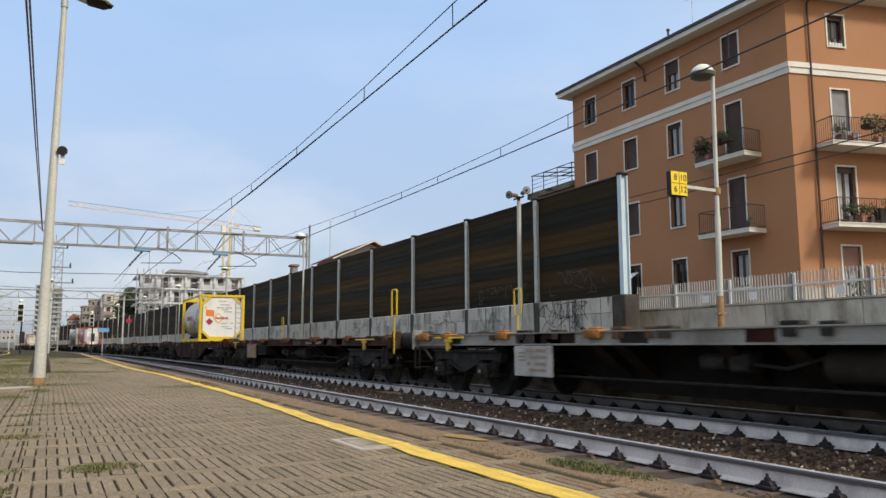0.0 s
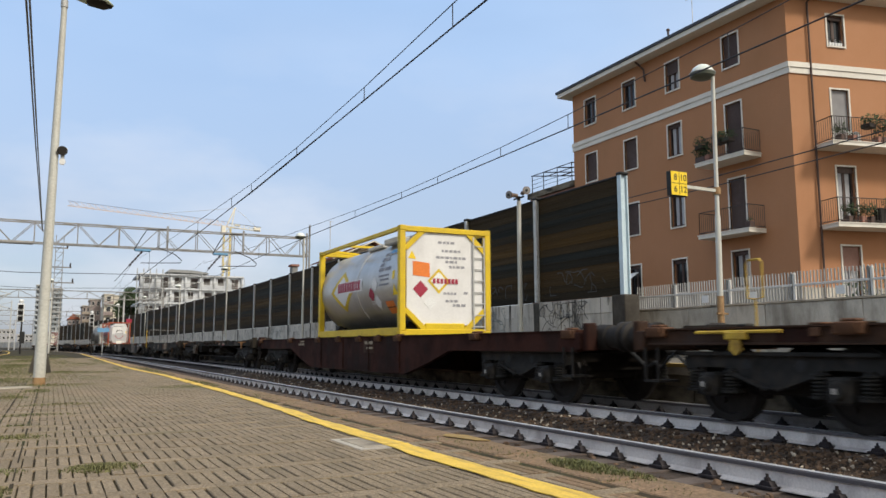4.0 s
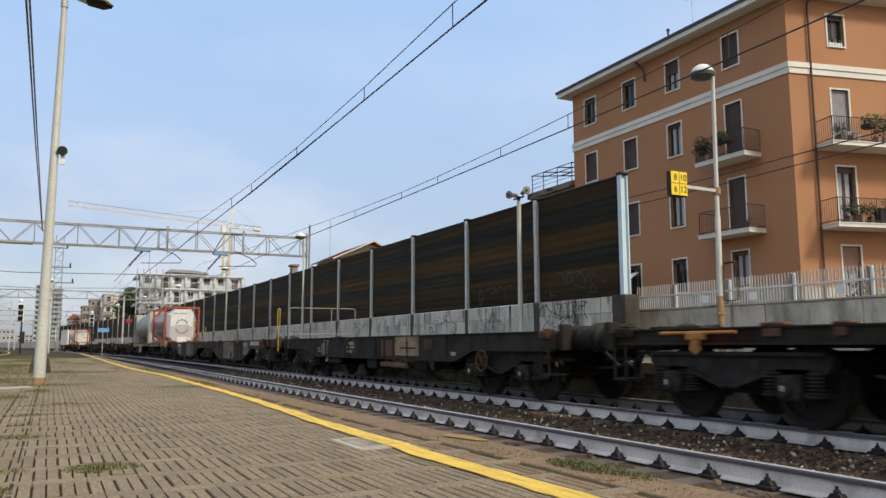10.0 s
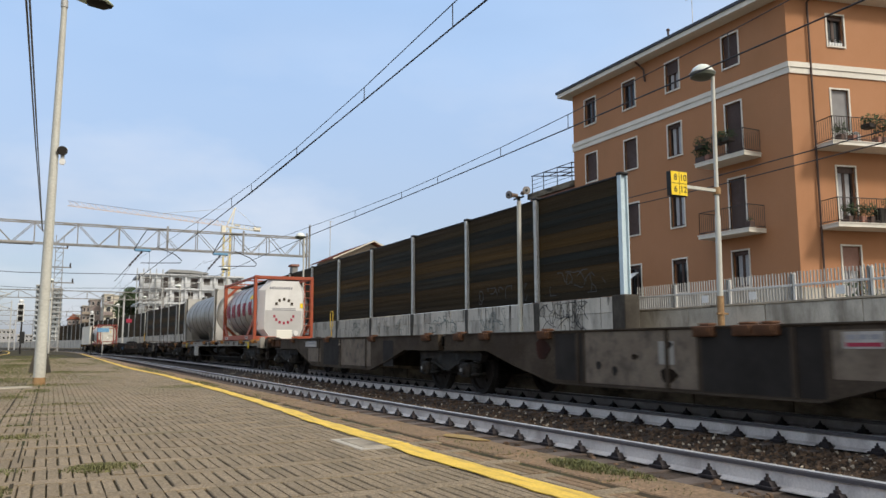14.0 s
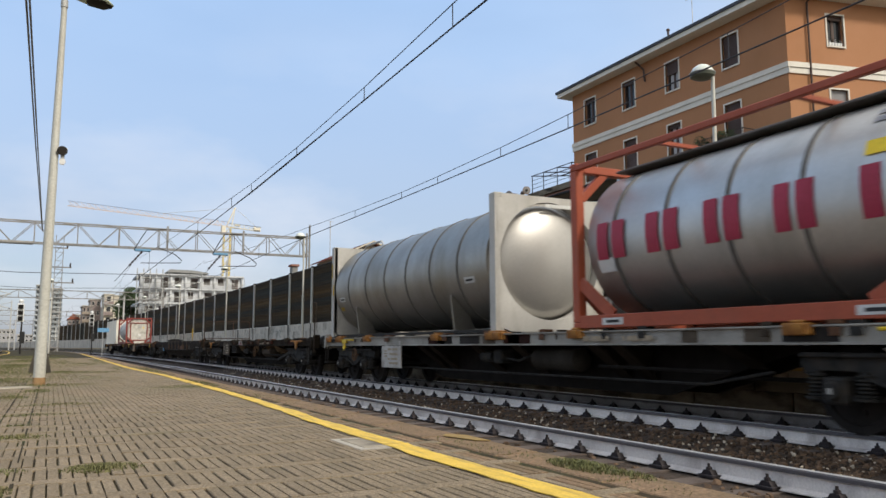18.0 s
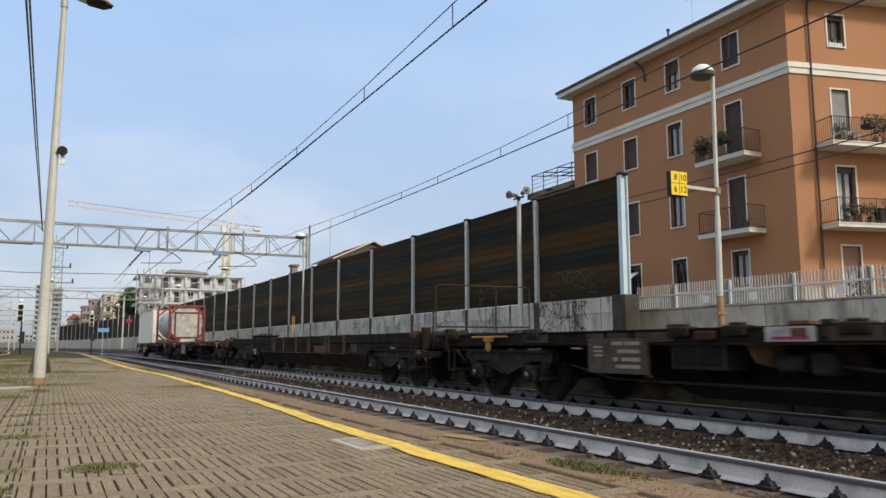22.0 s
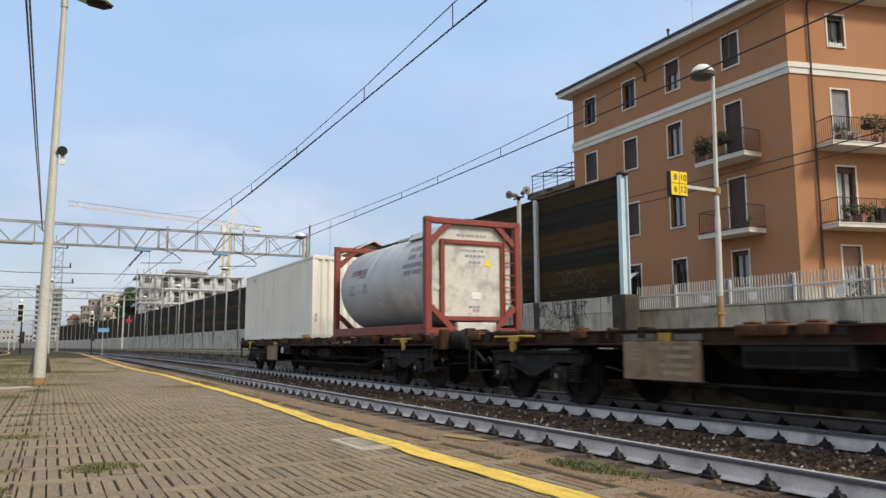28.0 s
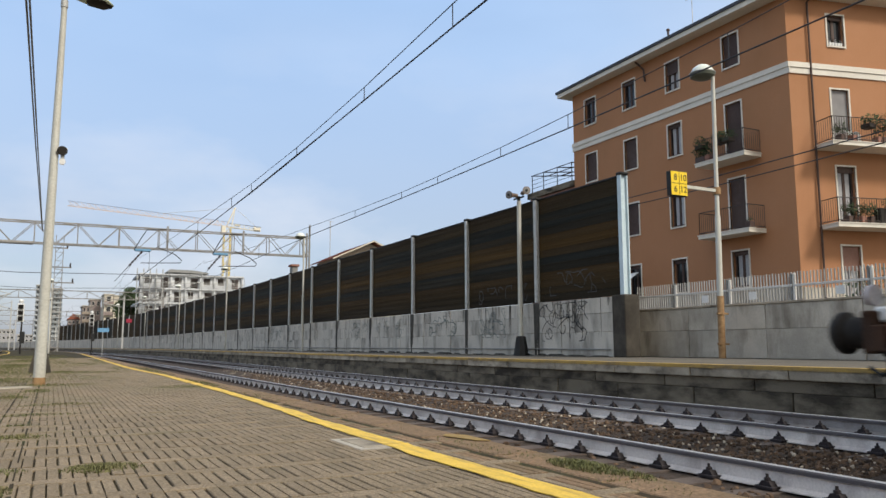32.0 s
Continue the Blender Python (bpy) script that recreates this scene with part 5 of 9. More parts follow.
# tall lamp post on the near platform
lp = thing("street_lamp", "tall pale grey platform lamp post with two flat lamp heads", "lamp post", pose(-0.14, 14.57, P1, 0, 0.34, 0), group="platform lamps")
part("post", Geo().turned([(0, 0.094), (3.0, 0.074), (6.9, 0.046)], 2, n=18), M_POLE, lp)
part("foot", Geo().turned([(0, 0.1), (0.13, 0.093)], 2, n=18), M_POLE_RUST, lp, "rusty foot of the post")
part("collar", Geo().turned([(6.62, 0.06), (6.74, 0.06)], 2, n=14), M_GALV, lp)
for s in (-1, 1):
    hd = part("lamp_head", Geo().turned([(0, 0.03), (0.06, 0.12), (0.35, 0.2), (0.6, 0.16), (0.7, 0.03)], 0, (0, 0, 0), 16).moved(
        Matrix.Translation((0.1 * s, 0, 6.885)) @ Matrix.Rotation(radians(6), 4, "Y") @ Matrix.Diagonal((s, 1.15, 0.34, 1))), M_LAMP_GREEN, lp, "grey-green flat lamp head")
    part("glass_bowl", Geo().turned([(0.22, 0.03), (0.28, 0.16), (0.55, 0.16), (0.68, 0.03)], 0, (0, 0, 0), 14).moved(
        Matrix.Translation((0.1 * s, 0, 6.855)) @ Matrix.Rotation(radians(6), 4, "Y") @ Matrix.Diagonal((s, 1.15, 0.32, 1))), M_DARK, hd)
    part("bracket", Geo().rod((0, 0, 6.84), (0.2 * s, 0, 6.88 - 0.02 * s), 0.04, 8), M_DARK, lp)
part("clamp", Geo().rod((0.05, 0, 4.05), (0.2, 0, 4.05), 0.03).box(0.1, 0.16, -0.04, 0.04, 3.78, 4.05), M_GALV, lp)
part("horn", Geo().rod((0.1, 0.1, 4.02), (0.12, -0.1, 4.0), 0.03, 12, 0.085), M_DARK, lp, "small dark horn loudspeaker")
part("spot_lamp", Geo().rod((0.11, 0.06, 3.84), (0.13, -0.06, 3.82), 0.03, 10, 0.055), M_WHITE, lp, "small white lamp")
bx = thing("trough_box", "dark grey-green concrete post base on the platform", "concrete base", pose(-0.15, 21.3, P1))
part("body", Geo().prism([(-0.3, 0), (0.2, 0), (0.12, 0.44), (-0.2, 0.44)], 1, -0.22, 0.22), M_PIER, bx)

# ---- overhead line: gantry, masts, wires ----


def gantry(y, x0, x1, z0, z1, step, r, label):
    t = thing("gantry", label, "overhead line gantry", group="gantries")
    for yy in (y - 0.35, y + 0.35):
        part("chord", Geo().bar((x0, yy, z0), (x1, yy, z0), r * 1.8, r * 1.9), M_GANTRY, t)
        part("chord", Geo().bar((x0, yy, z1), (x1, yy, z1), r * 1.8, r * 1.9), M_GANTRY, t)
        g = Geo()
        x, up = x0, True
        while x < x1 - 0.1:
            a, b = (z0, z1) if up else (z1, z0)
            g.bar((x, yy, a), (min(x + step, x1), yy, b), r, r)
            x, up = x + step, not up
        x = x0 + step
        while x < x1:
            g.bar((x, yy, z0), (x, yy, z1), r * 1.3, r * 1.3)
            x += step * 2
        part("lattice", g, M_GANTRY, t)
    g = Geo()
    x = x0
    while x < x1:
        g.bar((x, y - 0.35, z0), (x + step, y + 0.35, z0), r, r).bar((x, y - 0.35, z1), (x + step, y + 0.35, z1), r, r)
        x += step * 2
    part("cross_bracing", g, M_GANTRY, t)
    for x in (x0, x1):
        part("mast", Geo().bar((x, y - 0.3, -0.3), (x, y - 0.3, z1 + 0.9), 0.1, 0.1).bar((x, y + 0.3, -0.3), (x, y + 0.3, z1 + 0.4), 0.1, 0.1), M_GANTRY, t)
    return t


g1 = gantry(50.0, -16.0, 15.25, 6.92, 8.15, 1.14, 0.037, "grey steel lattice gantry spanning the tracks")
part("pipe", Geo().rod((-15, 49.5, 6.85), (-1.2, 49.5, 6.85), 0.11, 10).box(-6.6, -5.9, 49.38, 49.62, 6.62, 6.74, 0.02), M_GANTRY, g1, "grey pipe along the lower chord")
for x in (4.7, 9.35):
    part("insulator_plate", Geo().box(x - 0.45, x + 0.45, 49.3, 49.6, 6.66, 6.8, 0.02), M_SKYBLUE, g1, "pale blue bracket")
    arm_ = Geo()
    arm_.path([(x - 0.5, 49.4, 6.7), (x - 0.1, 49.4, 7.5), (x + 0.2, 49.4, 8.0), (x + 1.6, 49.4, 8.1)], 0.028, 6)
    arm_.path([(x + 0.9, 49.4, 6.95), (x + 1.9, 49.4, 6.55), (x + 2.3, 49.4, 6.2), (x + 2.2, 49.4, 6.05), (x - 0.1, 49.4, 5.95)], 0.025, 6)
    part("pull_off_arm", arm_, M_DARK, g1)
    part("hanger", Geo().bar((x + 1.4, 49.4, 6.9), (x + 1.4, 49.4, 8.3), 0.11, 0.11), M_GANTRY, g1)
    ins = Geo()
    for k in range(5):
        p = Vector((x - 0.05 - 0.15 * k, 49.3, 6.62 - 0.19 * k))
        ins.rod(p, p + Vector((-0.1, 0, -0.127)), 0.06, 8)
    part("insulator", ins, M_INSUL, g1, "dark insulators")
    part("stay_wire", Geo().rod((x - 0.05, 49.3, 6.62), (x - 1.5, 49.3, 4.78), 0.016, 5), M_WIRE, g1)
gantry(112.0, -16, 15.6, 7.2, 8.2, 2.0, 0.038, "far grey lattice gantry over the tracks")
gantry(178.0, -20, 15.8, 7.2, 8.2, 2.4, 0.042, "distant lattice gantry over the tracks")
gantry(250.0, -26, 15.8, 7.2, 8.2, 3.0, 0.045, "distant lattice gantry over the tracks")


def wire_line(x, z_c, sag_pairs, label):
    """Contact wire with its messenger and droppers; sag_pairs: (y, contact x, contact z, messenger z)."""
    t = thing("overhead_wire", label, "overhead wire", group="overhead wires")
    c = [(a[1], a[0], a[2]) for a in sag_pairs]
    m = [(a[1], a[0], a[3]) for a in sag_pairs]
    part("contact_wire", Geo().path(c, 0.0122, 6), M_WIRE, t)
    part("messenger_wire", Geo().path(m, 0.0078, 6), M_WIRE, t)
    for a in sag_pairs[1:-1]:
        part("dropper", Geo().rod((a[1], a[0], a[2]), (a[1], a[0], a[3]), 0.008, 5), M_WIRE, t)
    return t


SPAN1 = [(-24, 5.1, 6.4), (-8, 5.05, 5.9), (2, 5.0, 5.5), (6.2, 4.97, 5.33), (8.2, 4.95, 5.26), (11.3, 4.9, 5.12), (15.15, 4.86, 5.02), (19.2, 4.82, 5.03), (21.6, 4.81, 5.09), (27.2, 4.8, 5.24), (35, 4.82, 5.52), (42, 4.84, 5.8), (49.4, 4.86, 6.1)]
SPAN2 = [(-24, 5.1, 6.6), (-8, 5.05, 6.1), (2, 5.0, 5.65), (7.4, 4.95, 5.33), (11.2, 4.92, 5.18), (13.6, 4.92, 5.12), (16.6, 4.92, 5.09), (18.8, 4.93, 5.09), (22.4, 4.95, 5.16), (27.2, 4.98, 5.31), (35, 4.98, 5.55), (42, 4.96, 5.8), (49.4, 4.95, 6.1)]
for x, sp, label in ((T1, SPAN1, "thin dark overhead contact line above the first track"), (T2, SPAN2, "thin dark overhead contact line above the second track")):
    ln_ = wire_line(x, 4.9, [(a, x, b, c) for a, b, c in sp], label)
    if x == T1:
        part("contact_wire", Geo().path([(x + 0.02 * math.sin(a * 0.45), a, b - 0.012) for a, b, c in sp], 0.0095, 6), M_WIRE, ln_)
for x in (T1, T2):
    wire_line(x, 4.95, [(y, x, 4.95, 4.95 + 0.2 + abs(((y - 49.4) % 62) / 31 - 1) ** 2 * 1.1) for y in (49.4, 60, 72, 84, 96, 112, 128, 145, 162, 178)],
              "distant overhead contact line")
for k, (x, z) in enumerate(((16, 5.5), (16, 5.24))):
    w = thing("telephone_wire", "thin dark cable running along the boundary wall", "cable", group="cables")
    part("wire", Geo().path([(x, -20, z + 0.5), (x, 5, z + 0.12), (x, 15, z), (x, 30, z + 0.1), (x, 50, z + 0.5)], 0.014, 6), M_WIRE, w)
for x in (-0.705, -0.65):
    w = thing("feeder_cable", "grey feeder cable hung from the gantry along the platform", "cable", group="cables")
    part("wire", Geo().path([(x, -20, 7.4), (x, 0, 7.1), (x, 15, 6.98), (x * 1.03, 25, 7.02), (-0.78 + (x + 0.705) * 0.5, 49.4, 7.6)], 0.02, 6), M_GANTRY, w)
for (a, b) in (((-16, 112, 9.0), (15.6, 112, 8.9)), ((-20, 80, 8.4), (15, 76, 7.7))):
    w = thing("cross_wire", "thin wire crossing over the far tracks", "cable", group="cables")
    p, q = Vector(a), Vector(b)
    part("wire", Geo().path([p, p.lerp(q, 0.5) - Vector((0, 0, 0.5)), q], 0.03, 5), M_WIRE, w)

for x, y, h in ((16.0, -18.0, 6.2), (16.0, 49.0, 6.2), (-20.0, 80.0, 10.6), (15.0, 76.0, 9.6)):
    t = thing("wire_pole", "plain grey wire pole beside the railway", "pole", pose(x, y, -0.4), group="wire poles")
    part("post", Geo().rod((0, 0, 0), (0, 0, h), 0.08, 8), M_GALV, t)

# ---- the goods train ----
SPEED = 6.74
S_ROWS = [(0.0, 0.0), (8.0, 8 * SPEED), (16.0, 16 * SPEED), (24.0, 24 * SPEED), (28.0, 28 * SPEED), (30.0, 30 * SPEED + 0.06), (31.0, 31 * SPEED + 0.28), (32.0, 32 * SPEED + 0.62)]
MOVING = []                   # (thing, start of it along the track at 0 s)
WAGONS = []                   # (start, length) of every wagon
WHEELS = []                   # (wheelset, its place in the wagon)
WHEEL_R = 0.46


def wheel_geo():
    g = Geo()
    g.turned([(-0.07, 0.1), (-0.07, 0.12), (-0.03, 0.15), (-0.02, 0.36), (-0.065, 0.38), (-0.065, WHEEL_R), (0.04, WHEEL_R + 0.003), (0.045, WHEEL_R + 0.028),
              (0.07, WHEEL_R + 0.026), (0.07, 0.38), (0.02, 0.36), (0.03, 0.15), (0.08, 0.12), (0.08, 0.1)], 0, n=28)
    for k in range(4):
        a = k * math.pi / 2
        g.rod((-0.055, 0.24 * math.cos(a), 0.24 * math.sin(a)), (-0.02, 0.24 * math.cos(a), 0.24 * math.sin(a)), 0.035, 8)
    return g


WHEEL_ME = mesh_of("wheel", wheel_geo(), M_WHEEL)
TREAD_ME = mesh_of("tread", Geo().turned([(-0.062, WHEEL_R + 0.0008), (0.036, WHEEL_R + 0.0035)], 0, n=28, caps=False), M_TYRE)
AXLE_ME = mesh_of("wheelset", Geo().turned([(-1.05, 0.06), (-0.8, 0.07), (-0.66, 0.085), (0.66, 0.085), (0.8, 0.07), (1.05, 0.06)], 0, n=12), M_WHEEL)


def side_frame_geo():
    """Pressed frame: a level top beam, a V-shaped middle and horns over the axleboxes."""
    g = Geo()
    pts = [(-1.36, 0.74), (-1.3, 0.84), (1.3, 0.84), (1.36, 0.74), (1.3, 0.62), (1.18, 0.66), (0.7, 0.66), (0.52, 0.6), (0.16, 0.44), (-0.16, 0.44), (-0.52, 0.6), (-0.7, 0.66), (-1.18, 0.66), (-1.3, 0.62)]
    g.prism(pts, 0, -0.07, 0.07)
    g.box(-0.14, -0.07, -1.32, 1.32, 0.8, 0.85, 0.01)
    for s in (-1, 1):
        g.bar((-0.1, s * 0.62, 0.62), (-0.1, s * 0.06, 0.43), 0.07, 0.035)
    g.box(-0.12, -0.07, -0.17, 0.17, 0.43, 0.465, 0.01)
    return g


def axlebox_geo():
    g = Geo()
    g.box(-0.2, 0.12, -0.14, 0.14, 0.32, 0.6, 0.03)
    g.turned([(-0.26, 0.08), (-0.2, 0.105)], 0, (0, 0, 0.46), 12)
    g.box(-0.12, 0.1, -0.36, -0.14, 0.36, 0.42, 0.01).box(-0.12, 0.1, 0.14, 0.36, 0.36, 0.42, 0.01)
    return g


def spring_geo():
    prof = [(0.365, 0.12), (0.39, 0.12), (0.395, 0.06)]
    for k in range(6):
        z = 0.4 + k * 0.04
        prof += [(z, 0.075), (z + 0.007, 0.1), (z + 0.02, 0.1), (z + 0.027, 0.075), (z + 0.033, 0.06)]
    return Geo().turned(prof + [(0.66, 0.06)], 2, n=12)


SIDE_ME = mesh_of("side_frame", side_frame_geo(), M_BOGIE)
# Black discs on the solid frame imitate the shade inside its holes.
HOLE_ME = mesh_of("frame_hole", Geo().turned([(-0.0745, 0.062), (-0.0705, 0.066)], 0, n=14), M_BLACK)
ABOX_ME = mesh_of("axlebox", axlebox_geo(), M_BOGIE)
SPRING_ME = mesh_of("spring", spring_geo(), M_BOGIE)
# Wide inner boxes are added to fill the bogie with a dark mass.
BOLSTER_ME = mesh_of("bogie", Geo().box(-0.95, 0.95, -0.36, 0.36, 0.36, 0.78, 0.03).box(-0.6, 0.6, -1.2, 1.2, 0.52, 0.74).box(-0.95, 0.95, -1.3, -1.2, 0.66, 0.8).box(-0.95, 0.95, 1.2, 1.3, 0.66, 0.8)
                     .rod((-0.9, -0.45, 0.4), (0.9, -0.45, 0.4), 0.05).rod((-0.9, 0.45, 0.4), (0.9, 0.45, 0.4), 0.05).turned([(0.78, 0.3), (0.86, 0.3)], 2, n=12), M_SHADED_GRIME)
SHOE_ME = mesh_of("brake_block", Geo().box(-0.05, 0.05, -0.06, 0.06, 0.3, 0.62, 0.02).rod((0, 0, 0.45), (0, 0.12, 0.75), 0.025, 6), M_SHADED_GRIME)
BOX_MARK_ME = mesh_of("axlebox_mark", Geo().box(-0.266, -0.262, -0.025, 0.025, 0.43, 0.49), M_PLATE)


def bogie(wagon, y):
    b = piece("bogie", BOLSTER_ME, wagon, Matrix.Translation((0, y, 0)))
    for s in (-1, 1):
        flip = Matrix.Identity(4) if s < 0 else Matrix.Rotation(math.pi, 4, "Z")
        piece("side_frame", SIDE_ME, b, Matrix.Translation((1.0 * s, 0, 0)) @ flip)
        for d in (-0.36, 0.36) if s < 0 else ():
            piece("frame_hole", HOLE_ME, b, Matrix.Translation((-1.0, d, 0.7)))
        for a in (-0.88, 0.88):
            piece("axlebox", ABOX_ME, b, Matrix.Translation((1.0 * s, a, 0)) @ flip)
            if s < 0:
                piece("axlebox_mark", BOX_MARK_ME, b, Matrix.Translation((1.0 * s, a, 0)))
            for d in (-0.25, 0.25):
                piece("spring", SPRING_ME, b, Matrix.Translation((1.06 * s, a + d * 1.12, 0)))
            for d in (-0.52, 0.52):
                piece("brake_block", SHOE_ME, b, Matrix.Translation((0.75 * s, a + d, 0)))
    for a in (-0.88, 0.88):
        w = piece("wheelset", AXLE_ME, wagon, Matrix.Translation((0, y + a, WHEEL_R)))
        for s in (-1, 1):
            wh = piece("wheel", WHEEL_ME, w, Matrix.Translation((0.75 * s, 0, 0)) @ (Matrix.Identity(4) if s < 0 else Matrix.Rotation(math.pi, 4, "Z")))
            # the tread is a bright ring on its wheel
            piece("tread", TREAD_ME, wh, Matrix.Identity(4))
        WHEELS.append((w, (0, y + a, WHEEL_R)))


BUFFER_ME = mesh_of("buffer", Geo().turned([(0.0, 0.0), (0.002, 0.13), (0.02, 0.2), (0.05, 0.222), (0.11, 0.222), (0.15, 0.165), (0.36, 0.16), (0.37, 0.185), (0.62, 0.195)], 1, n=18), M_DARK)


def draw_gear(wagon, L, h, mat):
    """Headstocks, buffers, hooks, hoses and steps at both ends."""
    for end in (0, 1):
        def yy(v): return v if end == 0 else L - v
        hs = part("headstock", Geo().box(-1.3, 1.3, yy(0.62), yy(0.76), 0.86, h - 0.02, 0.015).box(-1.25, -1.05, yy(0.5), yy(0.62), 0.84, h + 0.12, 0.02), mat, wagon)
        for s in (-1, 1):
            piece("buffer", BUFFER_ME, hs, Matrix.Translation((0.875 * s, yy(0), 1.05)) @ (Matrix.Identity(4) if end == 0 else Matrix.Rotation(math.pi, 4, "Z")))
        g = Geo()
        g.box(-0.06, 0.06, yy(0.3), yy(0.62), 0.98, 1.1, 0.02)
        g.path([(0, yy(0.32), 1.0), (0, yy(0.14), 0.8), (0, yy(-0.1), 0.82)], 0.03, 6)
        part("coupling", g, M_SHADED_GRIME, hs)
        for x in (-0.45, 0.4):
            part("brake_hose", Geo().path([(x, yy(0.6), 0.9), (x, yy(0.35), 0.75), (x * 0.95, yy(0.15), 0.6), (x * 0.9, yy(0.0), 0.68)], 0.025, 6), M_BLACK, hs)
        g = Geo()
        g.box(-1.32, -0.95, yy(0.78), yy(1.05), 0.45, 0.48).bar((-1.3, yy(0.8), 0.46), (-1.3, yy(0.8), 0.9), 0.03, 0.03).bar((-1.3, yy(1.03), 0.46), (-1.3, yy(1.03), 0.9), 0.03, 0.03)
        part("step", g, M_DARK, hs)


SPIGOT = Geo().box(-0.12, 0.1, -0.17, 0.17, -0.12, 0.012, 0.015).box(-0.09, 0.06, -0.09, 0.09, 0.012, 0.045, 0.012).prism([(-0.15, -0.05), (-0.12, -0.11), (-0.12, 0.0), (-0.15, 0.0)], 1, -0.12, 0.12)
SPIGOT_MES = {m.name: mesh_of("spigot", SPIGOT, m) for m in (M_ORANGE, M_RUSTY, M_YELLOW_DIRTY, M_W_DARK)}


def spigots(wagon, h, ys, mat):
    for y in ys:
        for s in (-1, 1):
            piece("spigot", SPIGOT_MES[mat.name], wagon, Matrix.Translation((1.17 * s, y, h + 0.01)) @ (Matrix.Identity(4) if s < 0 else Matrix.Rotation(math.pi, 4, "Z")))


def text_bars(parent, x, y0, z0, rows, mat, name="marking"):
    """Rows of short bars standing for unreadable writing. rows: (dz, height, list of (from, to))."""
    g = Geo()
    for dz, hh, runs in rows:
        for a, b in runs:
            g.box(x - 0.002, x + 0.002, y0 + a, y0 + b, z0 + dz, z0 + dz + hh)
    ob = part(name, g, mat, parent, "", 0)
    return tagged(ob, kind="stuff")


def hand_rail(wagon, y, h, mat, x=-1.24):
    """A pole with a tall loop for the shunter's hand."""
    g = Geo().path([(x, y, h - 0.4), (x, y, 1.62), (x, y - 0.14, 1.64), (x, y - 0.15, 2.18), (x, y - 0.11, 2.23), (x, y + 0.11, 2.23), (x, y + 0.15, 2.18), (x, y + 0.14, 1.64), (x, y, 1.62)], 0.0175, 6)
    part("hand_rail", g, mat, wagon, "tall looped hand rail")


def end_railing(wagon, y, h, mat, x0=-1.22, x1=1.1, r=0.02):
    """A railing across the wagon's end platform."""
    g = Geo().path([(x0, y, h), (x0, y, 2.14), (x0 + 0.06, y, 2.2), (x1 - 0.06, y, 2.2), (x1, y, 2.14), (x1, y, h)], r, 6)
    g.rod(((x0 + x1) / 2 + 0.3, y, h), ((x0 + x1) / 2 + 0.3, y, 2.2), 0.018, 6).rod((x0, y, 1.32), (x1, y, 1.32), 0.02, 6)
    part("railing", g, mat, wagon, "thin steel railing")
    part("side_stanchion", Geo().path([(x0, y + 0.12, h - 0.3), (x0, y + 0.12, 1.66), (x0, y + 0.06, 1.72), (x0, y + 0.02, 1.7)], 0.02, 6), mat, wagon)


def brake_wheel(w, y, r=0.16, z=0.7, mat=None, turn=0.0):
    g = Geo()
    for k in range(20):
        a0, a1 = k * math.pi / 10, (k + 1) * math.pi / 10
        g.rod((-1.27, y + r * math.cos(a0), z + r * math.sin(a0)), (-1.27, y + r * math.cos(a1), z + r * math.sin(a1)), 0.017, 6)
    for k in range(4):
        a = turn + k * math.pi / 2
        g.rod((-1.26, y, z), (-1.27, y + r * math.cos(a), z + r * math.sin(a)), 0.012, 6)
    g.turned([(-1.285, 0.02), (-1.28, 0.04), (-1.24, 0.04)], 0, (0, y, z), 10).rod((-1.27, y, z), (-1.0, y, z), 0.025, 8)
    bw = part("brake_wheel", g, mat or (M_YELLOW_DIRTY if r < 0.16 else M_W_BROWN), w, "hand brake wheel")
    part("bracket", Geo().box(-1.1, -0.98, y - 0.06, y + 0.06, z - 0.09, 1.0, 0.015).box(-1.16, -1.1, y - 0.035, y + 0.035, z - 0.05, z + 0.05, 0.01), M_BOGIE, bw)


